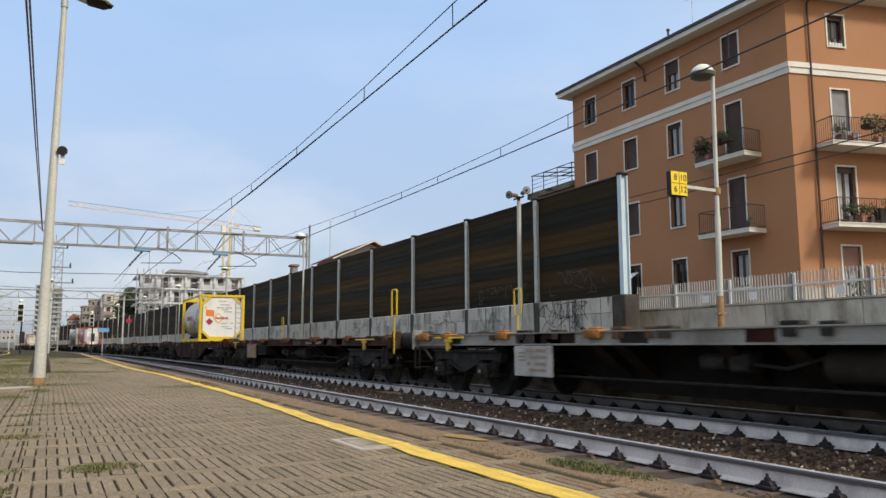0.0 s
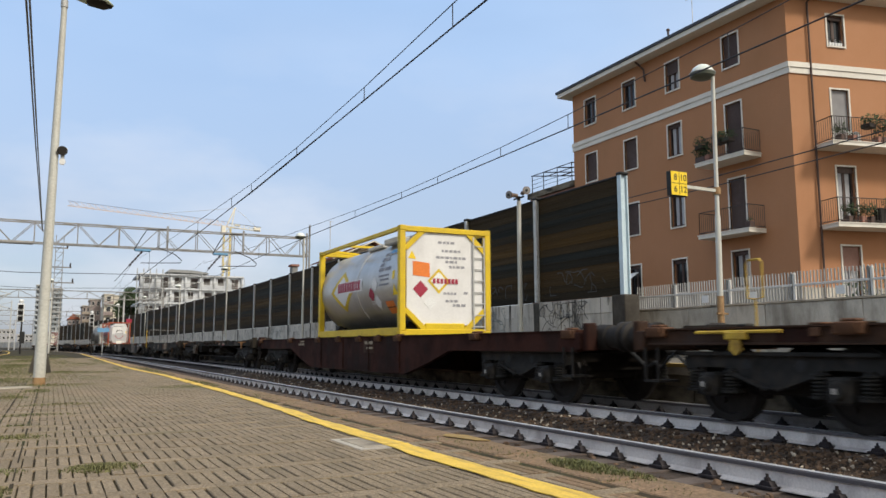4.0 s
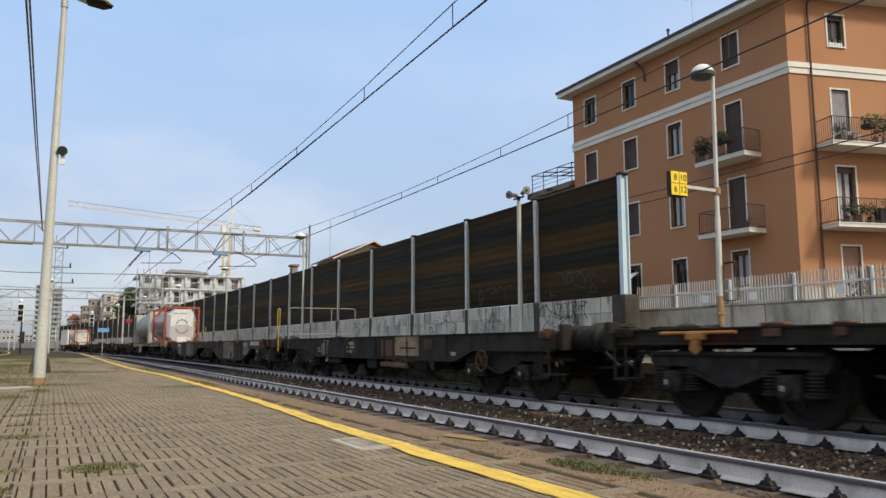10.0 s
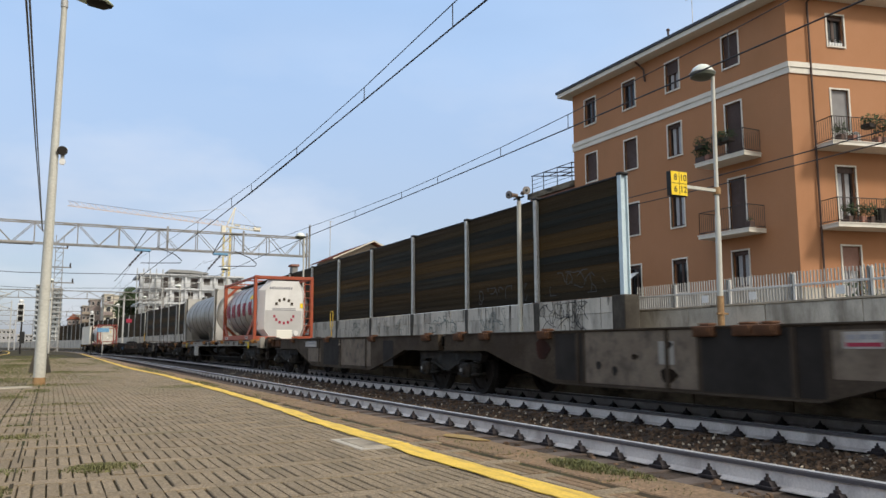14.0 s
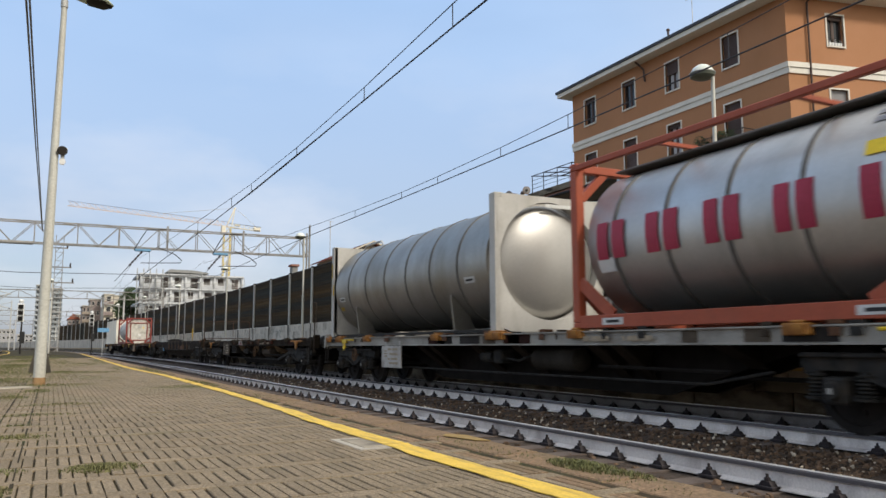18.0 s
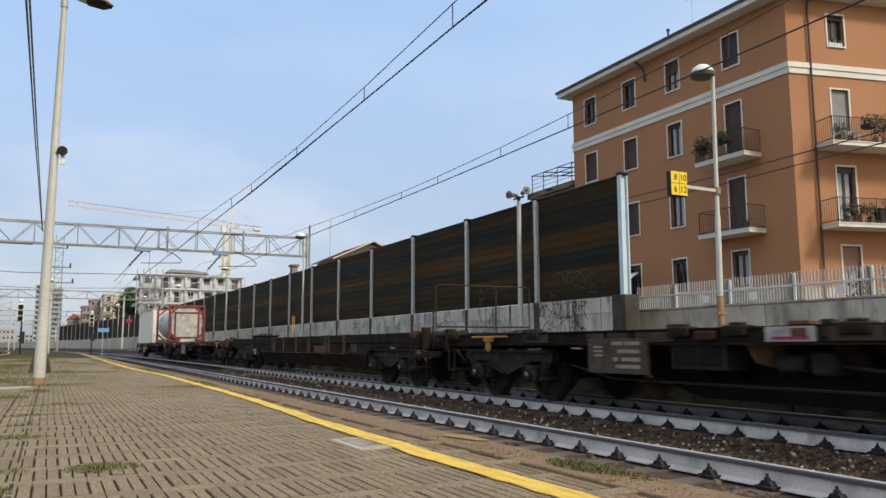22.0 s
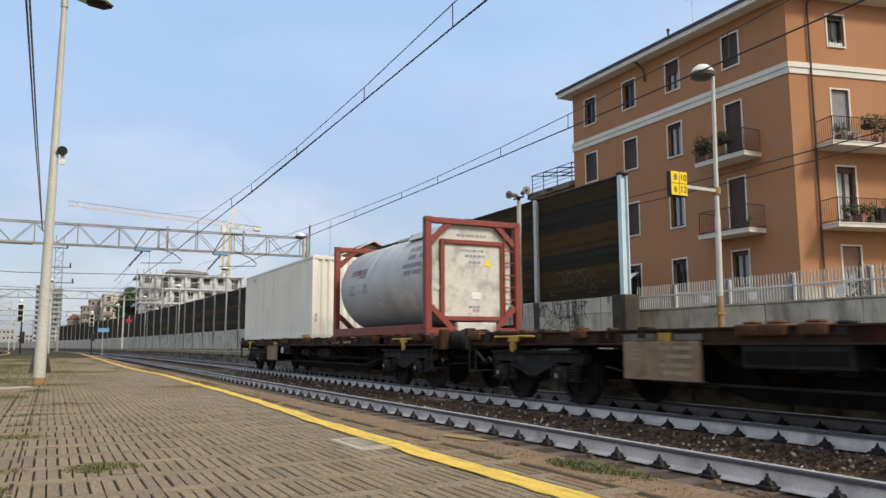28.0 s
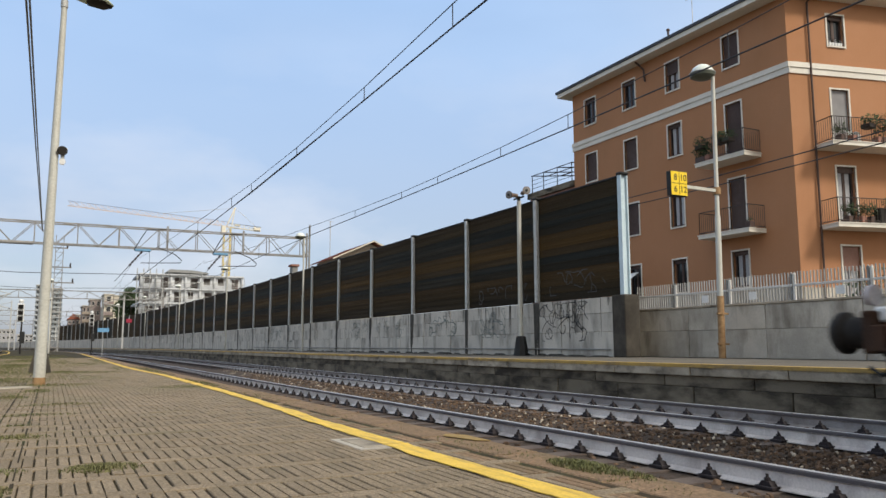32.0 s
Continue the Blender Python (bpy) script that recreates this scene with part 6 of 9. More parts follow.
def slim_wagon(u, L, paint, cast, label, h=1.14, board=None, rails=(), lever=True, board_mat=None, casts=(), cabinets=(), labels=(), tank_y=8.08, tank_mat=None):
    """A container flat with shallow side sills and an open underframe."""
    w = thing("container_wagon", label, "goods wagon", Matrix.Translation((T2, u, 0)), group="goods wagons")
    for s in (-1, 1):
        part("side_sill", Geo().prism([(s * 1.18, h - 0.21), (s * 1.24, h - 0.21), (s * 1.24, h - 0.19), (s * 1.195, h - 0.185), (s * 1.195, h - 0.025), (s * 1.24, h - 0.02), (s * 1.24, h), (s * 1.15, h),
                                       (s * 1.15, h - 0.19)], 1, 0.76, L - 0.76), paint, w)
        part("centre_girder", Geo().prism([(0.9, h - 0.25), (0.9, h - 0.04), (L - 0.9, h - 0.04), (L - 0.9, h - 0.25), (L - 4.3, h - 0.25), (L - 6.6, 0.22), (6.6, 0.22), (4.3, h - 0.25)], 0, s * 0.42, s * 0.48), M_SHADED_GRIME, w)
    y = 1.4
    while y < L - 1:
        part("cross_member", Geo().box(-1.15, 1.15, y - 0.05, y + 0.05, h - 0.2, h - 0.05), M_SHADED_GRIME, w)
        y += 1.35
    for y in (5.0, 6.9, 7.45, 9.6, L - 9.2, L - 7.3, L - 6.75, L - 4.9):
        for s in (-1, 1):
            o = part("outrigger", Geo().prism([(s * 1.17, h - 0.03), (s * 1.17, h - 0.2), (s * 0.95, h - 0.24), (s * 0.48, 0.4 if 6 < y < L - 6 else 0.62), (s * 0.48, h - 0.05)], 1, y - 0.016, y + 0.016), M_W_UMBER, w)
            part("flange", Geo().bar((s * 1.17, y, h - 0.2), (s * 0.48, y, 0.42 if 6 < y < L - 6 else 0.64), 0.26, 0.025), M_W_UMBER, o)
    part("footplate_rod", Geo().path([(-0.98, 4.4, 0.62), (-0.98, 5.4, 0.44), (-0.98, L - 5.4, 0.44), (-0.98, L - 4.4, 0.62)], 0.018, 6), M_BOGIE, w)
    # Unseen sheet over the open frame, added only to keep it dark below.
    part("floor_plate", Geo().box(-1.14, 1.14, 0.9, L - 0.9, h - 0.045, h - 0.03), M_SHADED_GRIME, w)
    part("brake_cylinder", Geo().turned([(0, 0.05), (0.04, 0.2), (1.1, 0.2), (1.14, 0.05)], 1, (-0.3, L * 0.48, 0.68), 14), M_SHADED_GRIME, w)
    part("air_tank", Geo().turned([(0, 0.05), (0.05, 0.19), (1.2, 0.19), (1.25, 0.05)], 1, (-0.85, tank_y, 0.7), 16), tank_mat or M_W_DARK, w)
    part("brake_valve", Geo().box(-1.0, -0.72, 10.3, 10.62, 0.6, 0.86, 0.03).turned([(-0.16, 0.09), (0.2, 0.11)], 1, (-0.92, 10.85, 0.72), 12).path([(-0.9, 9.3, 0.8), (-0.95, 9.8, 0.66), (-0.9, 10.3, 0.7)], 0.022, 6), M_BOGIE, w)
    part("brake_rod", Geo().rod((-0.2, 3, 0.5), (-0.2, L - 3, 0.5), 0.03, 6).rod((-1.0, 5, 0.6), (-1.0, 7.5, 0.62), 0.025, 6), M_SHADED_GRIME, w)
    draw_gear(w, L, h, paint)
    for y in (2.62, L - 2.62):
        bogie(w, y)
    sp = [0.95, L - 0.95] + [v for c in casts for v in (c, L - c)]
    spigots(w, h, sp, cast)
    if board:
        y0, y1, z0, z1 = board
        bd = part("marking_board", Geo().box(-1.25, -1.2, y0, y1, z0, z1, 0.01).box(-1.2, -1.16, y0 + 0.1, y0 + 0.2, z1 - 0.1, h - 0.1).box(-1.2, -1.16, y1 - 0.2, y1 - 0.1, z1 - 0.1, h - 0.1), board_mat or M_PLATE, w, "dusty board with faded writing")
        text_bars(bd, -1.2535, y0 + 0.1, z0 + 0.04, [(0.36, 0.05, [(0.05, 0.35), (0.4, 0.62)]), (0.25, 0.05, [(0.05, 0.5)]), (0.14, 0.05, [(0.05, 0.42), (0.5, 0.6)]), (0.04, 0.05, [(0.05, 0.55)])], M_MARK_DIM)
        text_bars(bd, -1.2535, y1 - 0.35, z1 - 0.25, [(0.0, 0.03, [(0, 0.2)]), (0.06, 0.03, [(0, 0.2)]), (0.12, 0.03, [(0, 0.2)])], M_MARK_DIM)
    for y0, y1, z0, z1 in cabinets:
        cb = part("brake_cabinet", Geo().box(-1.2, -0.8, y0, y1, z0, h - 0.2, 0.015), M_DARK, w, "dark brake cabinet")
        part("cabinet_door", Geo().box(-1.212, -1.2, y0 + 0.05, (y0 + y1) / 2 - 0.02, z0 + 0.05, z1 - 0.04), M_SHADED_GRIME, cb)
        part("cabinet_door", Geo().box(-1.212, -1.2, (y0 + y1) / 2 + 0.02, y1 - 0.05, z0 + 0.05, z1 - 0.04), M_SHADED_GRIME, cb)
    for y0, y1, z0, z1, m in labels:
        part("label_plate", Geo().box(-1.2405, -1.2, y0, y1, z0, z1), m, w)
    fit_rng = random.Random(int(u * 10) + 700)
    for k in range(13):
        y, ln_, hh = fit_rng.uniform(1.2, L - 1.2), fit_rng.uniform(0.08, 0.34), fit_rng.uniform(0.02, 0.06)
        part("deck_fitting", Geo().box(-1.22, -1.06, y, y + ln_, h + 0.001, h + hh, 0.01).box(-1.252, -1.235, y + 0.02, y + ln_ * 0.8, h - 0.12, h - 0.03, 0.006), (M_RUSTY, M_BOGIE, M_W_DUST)[k % 3], w)
    for k in range(9):
        y, ln_ = fit_rng.uniform(1.0, L - 2.2), fit_rng.uniform(0.25, 0.9)
        part("worn_patch", Geo().box(-1.2, -1.1965, y, y + ln_, h - 0.18, h - 0.03), (M_PANEL_DUSK, M_PANEL_BLACK, M_W_RED)[k % 3], w)
    for y in (1.5, L - 2.3):
        part("gusset", Geo().prism([(-1.2, y), (-1.2, y + 0.9), (-0.55, y + 0.45)], 2, h + 0.002, h + 0.03), M_W_DUST, w)
    text_bars(w, -1.2425, L * 0.3, h - 0.15, [(0, 0.07, [(0, 0.2), (0.25, 0.5), (0.55, 0.6), (0.9, 1.3), (1.35, 1.5)])], M_MARK_DIM)
    for y, m in rails:
        hand_rail(w, y, h, m, -1.24 if y < L / 2 else 1.24)
    if lever:
        for y in (2.3, L - 2.3):
            part("coupler_lever", Geo().rod((-1.27, y - 0.62, h - 0.06), (-1.27, y + 0.62, h - 0.06), 0.021, 6).box(-1.3, -1.25, y - 0.16, y + 0.16, h - 0.15, h - 0.06, 0.01).prism(
                [(y - 0.06, h - 0.15), (y + 0.06, h - 0.15), (y + 0.09, h - 0.27), (y, h - 0.33), (y - 0.09, h - 0.27)], 0, -1.3, -1.27), M_YELLOW if paint is M_W_GREY else M_YELLOW_DIRTY if paint is M_W_BROWN else M_ORANGE, w, "yellow lever" if paint in (M_W_GREY, M_W_BROWN) else "orange lever")
    MOVING.append((w, u))
    WAGONS.append((u, L))
    return w


def deep_wagon(u, L, paint, cast, label, h=1.14, low=0.42, slope=(3.9, 5.6), mid_bogie=False, ribs=False, plates=(), rails=(), wheel_y=(), railing=None, cast_y=None, front=None, floor=False, recess=0.0):
    """A flat wagon with deep fish-belly side frames."""
    w = thing("container_wagon", label, "goods wagon", Matrix.Translation((T2, u, 0)), group="goods wagons")
    spans = [(0.76, L - 0.76)] if not mid_bogie else [(0.76, L / 2 - 0.12), (L / 2 + 0.12, L - 0.76)]
    e = h - 0.3
    for a, b in spans:
        sa = (front or slope) if a < 1 else (1.72, 3.8)
        sb = slope if b > L - 1 else (1.72, 3.8)
        a1, b1 = a + (recess if a < 1 else 0), b - (recess if b > L - 1 else 0)
        pts = [(a1, h), (b1, h), (b1, e), (b - sb[0], e), (b - (sb[0] * 0.55 + sb[1] * 0.45), e - (e - low) * 0.5), (b - sb[1], low), (a + sa[1], low), (a + (sa[0] * 0.55 + sa[1] * 0.45), e - (e - low) * 0.5), (a + sa[0], e), (a1, e)]
        for y0, y1 in (((a, a1),) if a1 > a else ()) + (((b1, b),) if b1 < b else ()):
            part("end_sill", Geo().box(-1.12, -0.98, y0, y1, h - 0.24, h - 0.02, 0.01).box(0.98, 1.12, y0, y1, h - 0.24, h - 0.02, 0.01).box(-1.2, -1.1, y0 + 0.25, y0 + 0.55, h - 0.2, h + 0.03, 0.02).box(-1.2, -1.1, y1 - 0.5, y1 - 0.15, h - 0.2, h + 0.03, 0.02), M_RUSTY, w, "rusty end sill")
        for s in (-1, 1):
            if ribs:
                zt = 0.7
                up = [(a1, h), (b1, h), (b1, e), (b - sb[0], e), (b - (sb[0] * 0.7 + sb[1] * 0.3), zt), (a + (sa[0] * 0.7 + sa[1] * 0.3), zt), (a + sa[0], e), (a1, e)]
                sd = part("side_frame_plate", Geo().prism(up, 0, s * 1.2, s * 1.225), paint, w)
                y0, y1, y2, y3 = a + (sa[0] * 0.7 + sa[1] * 0.3), b - (sb[0] * 0.7 + sb[1] * 0.3), b - sb[1], a + sa[1]
                lp_ = Geo().add([(s * x_, q, z_) for x_, q, z_ in ((1.222, y0, zt), (1.222, y1, zt), (0.98, y2, low), (0.98, y3, low), (1.19, y0, zt), (1.19, y1, zt), (0.95, y2, low), (0.95, y3, low))],
                                [(0, 1, 2, 3), (7, 6, 5, 4), (0, 4, 5, 1), (1, 5, 6, 2), (2, 6, 7, 3), (3, 7, 4, 0)])
                part("lower_plate", lp_, paint, sd, "inward-leaning lower side")
            else:
                sd = part("side_frame_plate", Geo().prism(pts, 0, s * 1.2, s * 1.225), paint, w)
            fl = Geo()
            for (y0, z0), (y1, z1) in () if ribs else zip(pts[2:], pts[3:] + pts[:1]):
                if abs(z0 - z1) + abs(y0 - y1) < 0.01:
                    continue
                fl.bar((s * 1.19, y0, z0), (s * 1.19, y1, z1), 0.12, 0.02)
            fl.box(s * 1.12, s * 1.26, a, b, h - 0.002, h + 0.018)
            part("flange", fl, paint, sd)
            if ribs:
                part("top_beam", Geo().box(s * 1.226, s * 1.262, a, b, h - 0.2, h - 0.004, 0.008), paint, sd)
                for c in (5.42, 6.72, 7.04, 8.62, 10.0, 11.5, 12.66, 12.95):
                    part("rib", Geo().box(s * 1.226, s * 1.275, c - 0.11, c + 0.11, 0.73, 1.06, 0.02), M_RIB, sd, "rust-brown stiffener")
                    part("bracket_box", Geo().box(s * 1.15, s * 1.28, c - 0.14, c + 0.14, 1.07, h + 0.03, 0.015), M_W_DUST, sd)
                part("ledge", Geo().path([(s * 1.272, a + sa[1] + 0.35, 0.79), (s * 1.272, a + sa[1] + 0.68, 0.71), (s * 1.272, b - sb[1] - 0.75, 0.71), (s * 1.272, b - sb[1] - 0.45, 0.79)], 0.016, 6), M_W_DUST, sd)
            else:
                y = a + sa[1] + 0.3
                while y < b - sb[1]:
                    part("rib", Geo().box(s * 1.222, s * 1.25, y - 0.03, y + 0.03, low + 0.03, h - 0.02), paint, sd)
                    y += 1.9
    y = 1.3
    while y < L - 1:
        part("cross_member", Geo().box(-1.18, 1.18, y - 0.06, y + 0.06, h - 0.2, h - 0.03), M_SHADED_GRIME, w)
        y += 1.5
    # floor adds the same unseen sheet, shutting out light from above.
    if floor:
        part("floor_plate", Geo().box(-1.18, 1.18, 0.9, L - 0.9, h - 0.026, h - 0.012), M_SHADED_GRIME, w)
    part("centre_sill", Geo().box(-0.3, 0.3, 0.8, L - 0.8, h - 0.34, h - 0.21), M_SHADED_GRIME, w)
    part("air_tank", Geo().turned([(0, 0.05), (0.05, 0.19), (0.95, 0.19), (1.0, 0.05)], 1, (-0.6, L * 0.3, 0.6), 14), M_SHADED_GRIME, w)
    draw_gear(w, L, h, paint)
    for y in (2.62, L - 2.62) + ((L / 2,) if mid_bogie else ()):
        bogie(w, y)
    spigots(w, h, cast_y if cast_y is not None else [0.95, L - 0.95] + [L / 2 + d for d in (-6.1, -3.05, 3.05, 6.1)], cast)
    for y, z, ly, lz, m in plates:
        if m in (M_PANEL_TAN, M_PANEL_BLACK, M_PANEL_RUST, M_PANEL_DUSK):
            part("panel_patch", Geo().box(-1.23, -1.2255, y, y + ly, z, z + lz), m, w)
            continue
        pl = part("plate", Geo().box(-1.232, -1.226, y, y + ly, z, z + lz), m, w, "faded marking plate")
        text_bars(pl, -1.2345, y + 0.08, z + 0.05, [(lz * 0.55, lz * 0.25, [(0, ly * 0.35), (ly * 0.42, ly * 0.75)]), (lz * 0.15, lz * 0.18, [(0, ly * 0.6)])], M_MARK if m in (M_PLATE, M_W_GREY) else M_MARK_DIM)
    text_bars(w, -1.2275, L * 0.7, h - 0.2, [(0, 0.07, [(0, 0.2), (0.25, 0.5), (0.55, 0.6)]), (0.1, 0.05, [(0, 0.4)])], M_MARK_DIM)
    for y in wheel_y:
        brake_wheel(w, y)
    for y, m in rails:
        hand_rail(w, y, h, m, -1.24 if y < L / 2 else 1.24)
    if railing:
        end_railing(w, railing, h, M_GANTRY, r=0.016)
    MOVING.append((w, u))
    WAGONS.append((u, L))
    return w

# ---- containers on the wagons ----
HW = 1.219


def corner_castings(t, L, H, mat):
    g0 = Geo().box(-0.089, 0.089, -0.081, 0.081, -0.059, 0.059, 0.012)
    g0.turned([(-0.094, 0.0), (-0.0935, 0.035)], 0, n=10, caps=False)
    me = mesh_of("corner_casting", g0, mat)
    for x in (-HW + 0.089, HW - 0.089):
        for y in (0.081, L - 0.081):
            for z in (0.059, H - 0.059):
                piece("corner_casting", me, t, Matrix.Translation((x, y, z)))


def end_frame(t, y0, y1, H, mat, braces=True, wide=0.15):
    g = Geo()
    for s in (-1, 1):
        g.box(s * HW, s * (HW - wide), y0, y1, 0.12, H - 0.12, 0.012)
    g.box(-HW + wide, HW - wide, y0 + 0.01, y1 - 0.01, 0.02, 0.16, 0.012)
    g.box(-HW + wide, HW - wide, y0 + 0.01, y1 - 0.01, H - 0.14, H - 0.01, 0.012)
    if braces:
        ym = (y0 + y1) / 2
        for s in (-1, 1):
            g.bar((s * (HW - wide), ym, 0.62), (s * 0.5, ym, 0.1), 0.1, 0.12)
            g.bar((s * (HW - wide), ym, H - 0.55), (s * 0.6, ym, H - 0.1), 0.1, 0.12)
    return part("end_frame", g, mat, t)


def barrel(t, y0, y1, r, zc, mat, dish=0.3, seams=(), seam_mat=None, n=48, label=""):
    prof = [(y0, 0.0)]
    for k in range(1, 7):
        a = k / 6 * math.pi / 2
        prof.append((y0 + dish * (1 - math.cos(a)), r * math.sin(a)))
    prof += [(y1 - dish * (1 - math.cos(k / 6 * math.pi / 2)), r * math.sin(k / 6 * math.pi / 2)) for k in range(6, 0, -1)] + [(y1, 0.0)]
    prof = [(a, max(b, 0.004)) for a, b in prof]
    b = part("tank_barrel", Geo().turned(prof, 1, (0, 0, zc), n), mat, t, label)
    for y in seams:
        part("band", Geo().turned([(y - 0.035, r + 0.001), (y - 0.03, r + 0.013), (y + 0.03, r + 0.013), (y + 0.035, r + 0.001)], 1, (0, 0, zc), n, False), seam_mat or mat, b)
    return b


def on_barrel(parent, name, r, zc, y0, y1, z0, z1, mat, off=0.006, label="", poly=None, n=10):
    """A thin sheet that follows the barrel's near side; poly: outline in (y, z), else a rectangle."""
    g = Geo()
    if poly is None:
        poly = [(y0, z0), (y1, z0), (y1, z1), (y0, z1)]
    zs = [p[1] for p in poly]
    zlo, zhi = min(zs), max(zs)
    steps = max(1, int((zhi - zlo) / 0.05))
    rows = []
    for k in range(steps + 1):
        z = zlo + (zhi - zlo) * (0.001 + 0.998 * k / steps)
        xs = []
        for (ya, za), (yb, zb) in zip(poly, poly[1:] + poly[:1]):
            if (za <= z < zb) or (zb <= z < za):
                xs.append(ya + (yb - ya) * (z - za) / (zb - za))
        if len(xs) >= 2:
            rows.append((z, min(xs), max(xs)))
    for (za, a0, a1), (zb, b0, b1) in zip(rows, rows[1:]):
        xa = -math.sqrt(max((r + off) ** 2 - (za - zc) ** 2, 0))
        xb = -math.sqrt(max((r + off) ** 2 - (zb - zc) ** 2, 0))
        g.quad((xa, a0, za), (xa, a1, za), (xb, b1, zb), (xb, b0, zb))
    return part(name, g, mat, parent, label, 60, False)


def bars_on_barrel(parent, r, zc, y0, z0, rows, mat):
    for dz, hh, runs in rows:
        for a, b in runs:
            on_barrel(parent, "marking", r, zc, y0 + a, y0 + b, z0 + dz, z0 + dz + hh, mat, 0.009)


def ladder(t, x, y, z0, z1, w, mat):
    g = Geo()
    for s in (-1, 1):
        g.bar((x + s * w / 2, y, z0), (x + s * w / 2, y, z1), 0.03, 0.03)
    z = z0 + 0.12
    while z < z1:
        g.rod((x - w / 2, y, z), (x + w / 2, y, z), 0.014, 6)
        z += 0.28
    part("ladder", g, mat, t, "thin metal ladder")


def flat_poly(t, name, pts, y, mat, label="", d=0.006):
    """A thin sheet on an end face; pts in (x, z)."""
    return part(name, Geo().prism(pts, 1, y - d, y), mat, t, label, 0)


def octagon(hw, z0, z1, c):
    return [(-hw + c, z0), (hw - c, z0), (hw, z0 + c), (hw, z1 - c), (hw - c, z1), (-hw + c, z1), (-hw, z1 - c), (-hw, z0 + c)]


def diamond(cx, cz, a, b):
    return [(cx, cz - b), (cx + a, cz), (cx, cz + b), (cx - a, cz)]


DECK = 1.15


# yellow-framed tank container
def yellow_tank(u):
    t = thing("tank_container", "silver tank container in a yellow frame with warning placards", "tank container", Matrix.Translation((T2, u, DECK)), group="tank containers")
    L, H, r, zc = 6.058, 2.591, 1.16, 1.34
    end_frame(t, 0.0, 0.16, H, M_YELLOW)
    end_frame(t, L - 0.16, L, H, M_YELLOW, False)
    corner_castings(t, L, H, M_YELLOW)
    for s in (-1, 1):
        part("bottom_rail", Geo().box(s * HW, s * (HW - 0.12), 0.16, L - 0.16, 0.02, 0.2, 0.01), M_YELLOW, t)
        part("top_rail", Geo().box(s * HW, s * (HW - 0.09), 0.16, L - 0.16, H - 0.12, H - 0.02, 0.01), M_YELLOW, t)
        for ya in (0.5, L - 0.7):
            part("saddle", Geo().prism([(s * 0.9, 0.19), (s * 0.5, 0.19), (s * 0.55, 0.29), (s * 0.75, 0.36)], 1, ya, ya + 0.2), M_DARK, t)
    part("top_brace", Geo().bar((-HW + 0.05, L - 0.9, H - 0.06), (0.3, L - 0.2, H - 0.06), 0.08, 0.06), M_YELLOW, t)
    part("top_brace", Geo().bar((-HW + 0.05, L - 2.2, H - 0.06), (HW - 0.05, L - 2.2, H - 0.06), 0.08, 0.06), M_YELLOW, t)
    b = barrel(t, 0.15, L - 0.03, r, zc, M_TANK, 0.11, (2.95,), label="brushed silver barrel")
    part("walkway", Geo().box(-0.5, 0.35, 0.5, 3.2, H - 0.14, H - 0.09, 0.01).box(-0.5, -0.45, 2.1, 3.2, H - 0.2, H - 0.14), M_TANK, t, "pale walkway plate")
    part("spill_box", Geo().box(-0.85, 0.6, 1.0, 1.85, H - 0.27, H - 0.12, 0.02).box(-0.7, 0.5, 2.3, 3.4, H - 0.26, H - 0.16, 0.02), M_TANK_WHITE, t, "pale spill box")
    part("manlid", Geo().turned([(0, 0.28), (0.1, 0.28), (0.12, 0.2)], 2, (0, 1.4, H - 0.13), 14), M_TANK, t)
    flat_poly(t, "end_panel", octagon(1.02, 0.26, H - 0.12, 0.32), 0.10, M_TANK_END, "white end panel", 0.03)
    flat_poly(t, "placard", [(-0.86, 1.42), (-0.42, 1.38), (-0.42, 1.72), (-0.86, 1.76)], 0.068, M_PLACARD, "orange placard")
    flat_poly(t, "warning_diamond", diamond(-0.66, 1.1, 0.2, 0.2), 0.068, M_RED, "red warning diamond")
    flat_poly(t, "warning_diamond", diamond(-0.4, 0.78, 0.17, 0.17), 0.068, M_WHITE)
    flat_poly(t, "logo_diamond", diamond(-0.18, 1.3, 0.3, 0.3), 0.069, M_YELLOW)
    flat_poly(t, "logo_diamond", diamond(-0.18, 1.3, 0.22, 0.22), 0.062, M_WHITE)
    g = Geo()
    for k in range(7):
        g.box(-0.34 + k * 0.1, -0.27 + k * 0.1, 0.052, 0.056, 1.24, 1.36)
    tagged(part("logo_bars", g, M_RED, t, "red lettering bars"), kind="stuff")
    g = Geo()
    random.seed(77)
    for z, a, a2 in ((2.2, -0.2, 0.15), (2.0, -0.1, 0.35), (1.84, -0.25, 0.45), (1.74, 0.0, 0.3), (1.62, 0.1, 0.5), (0.98, -0.05, 0.3), (0.8, 0.0, 0.3), (0.7, 0.2, 0.5), (1.0, 0.5, 0.6)):
        x = a
        while x < a2:
            ww = random.uniform(0.05, 0.12)
            g.box(x, x + ww, 0.064, 0.067, z, z + 0.06)
            x += ww + 0.03
    tagged(part("marking", g, M_MARK, t), kind="stuff")
    flat_poly(t, "warning_triangle", [(-0.98, 1.82), (-0.78, 1.80), (-0.88, 2.0)], 0.068, M_SIGN_YELLOW)
    part("valve_box", Geo().box(-0.55, 0.5, 0.02, 0.14, 0.0, 0.3, 0.02), M_YELLOW, t)
    ladder(t, 0.9, 0.03, 0.1, 2.4, 0.3, M_GALV)
    # sheet signs on the near side
    on_barrel(b, "logo_diamond", r, zc, 0, 0, 0, 0, M_YELLOW, 0.004, "yellow diamond", diamond(4.13, 1.27, 0.92, 0.57))
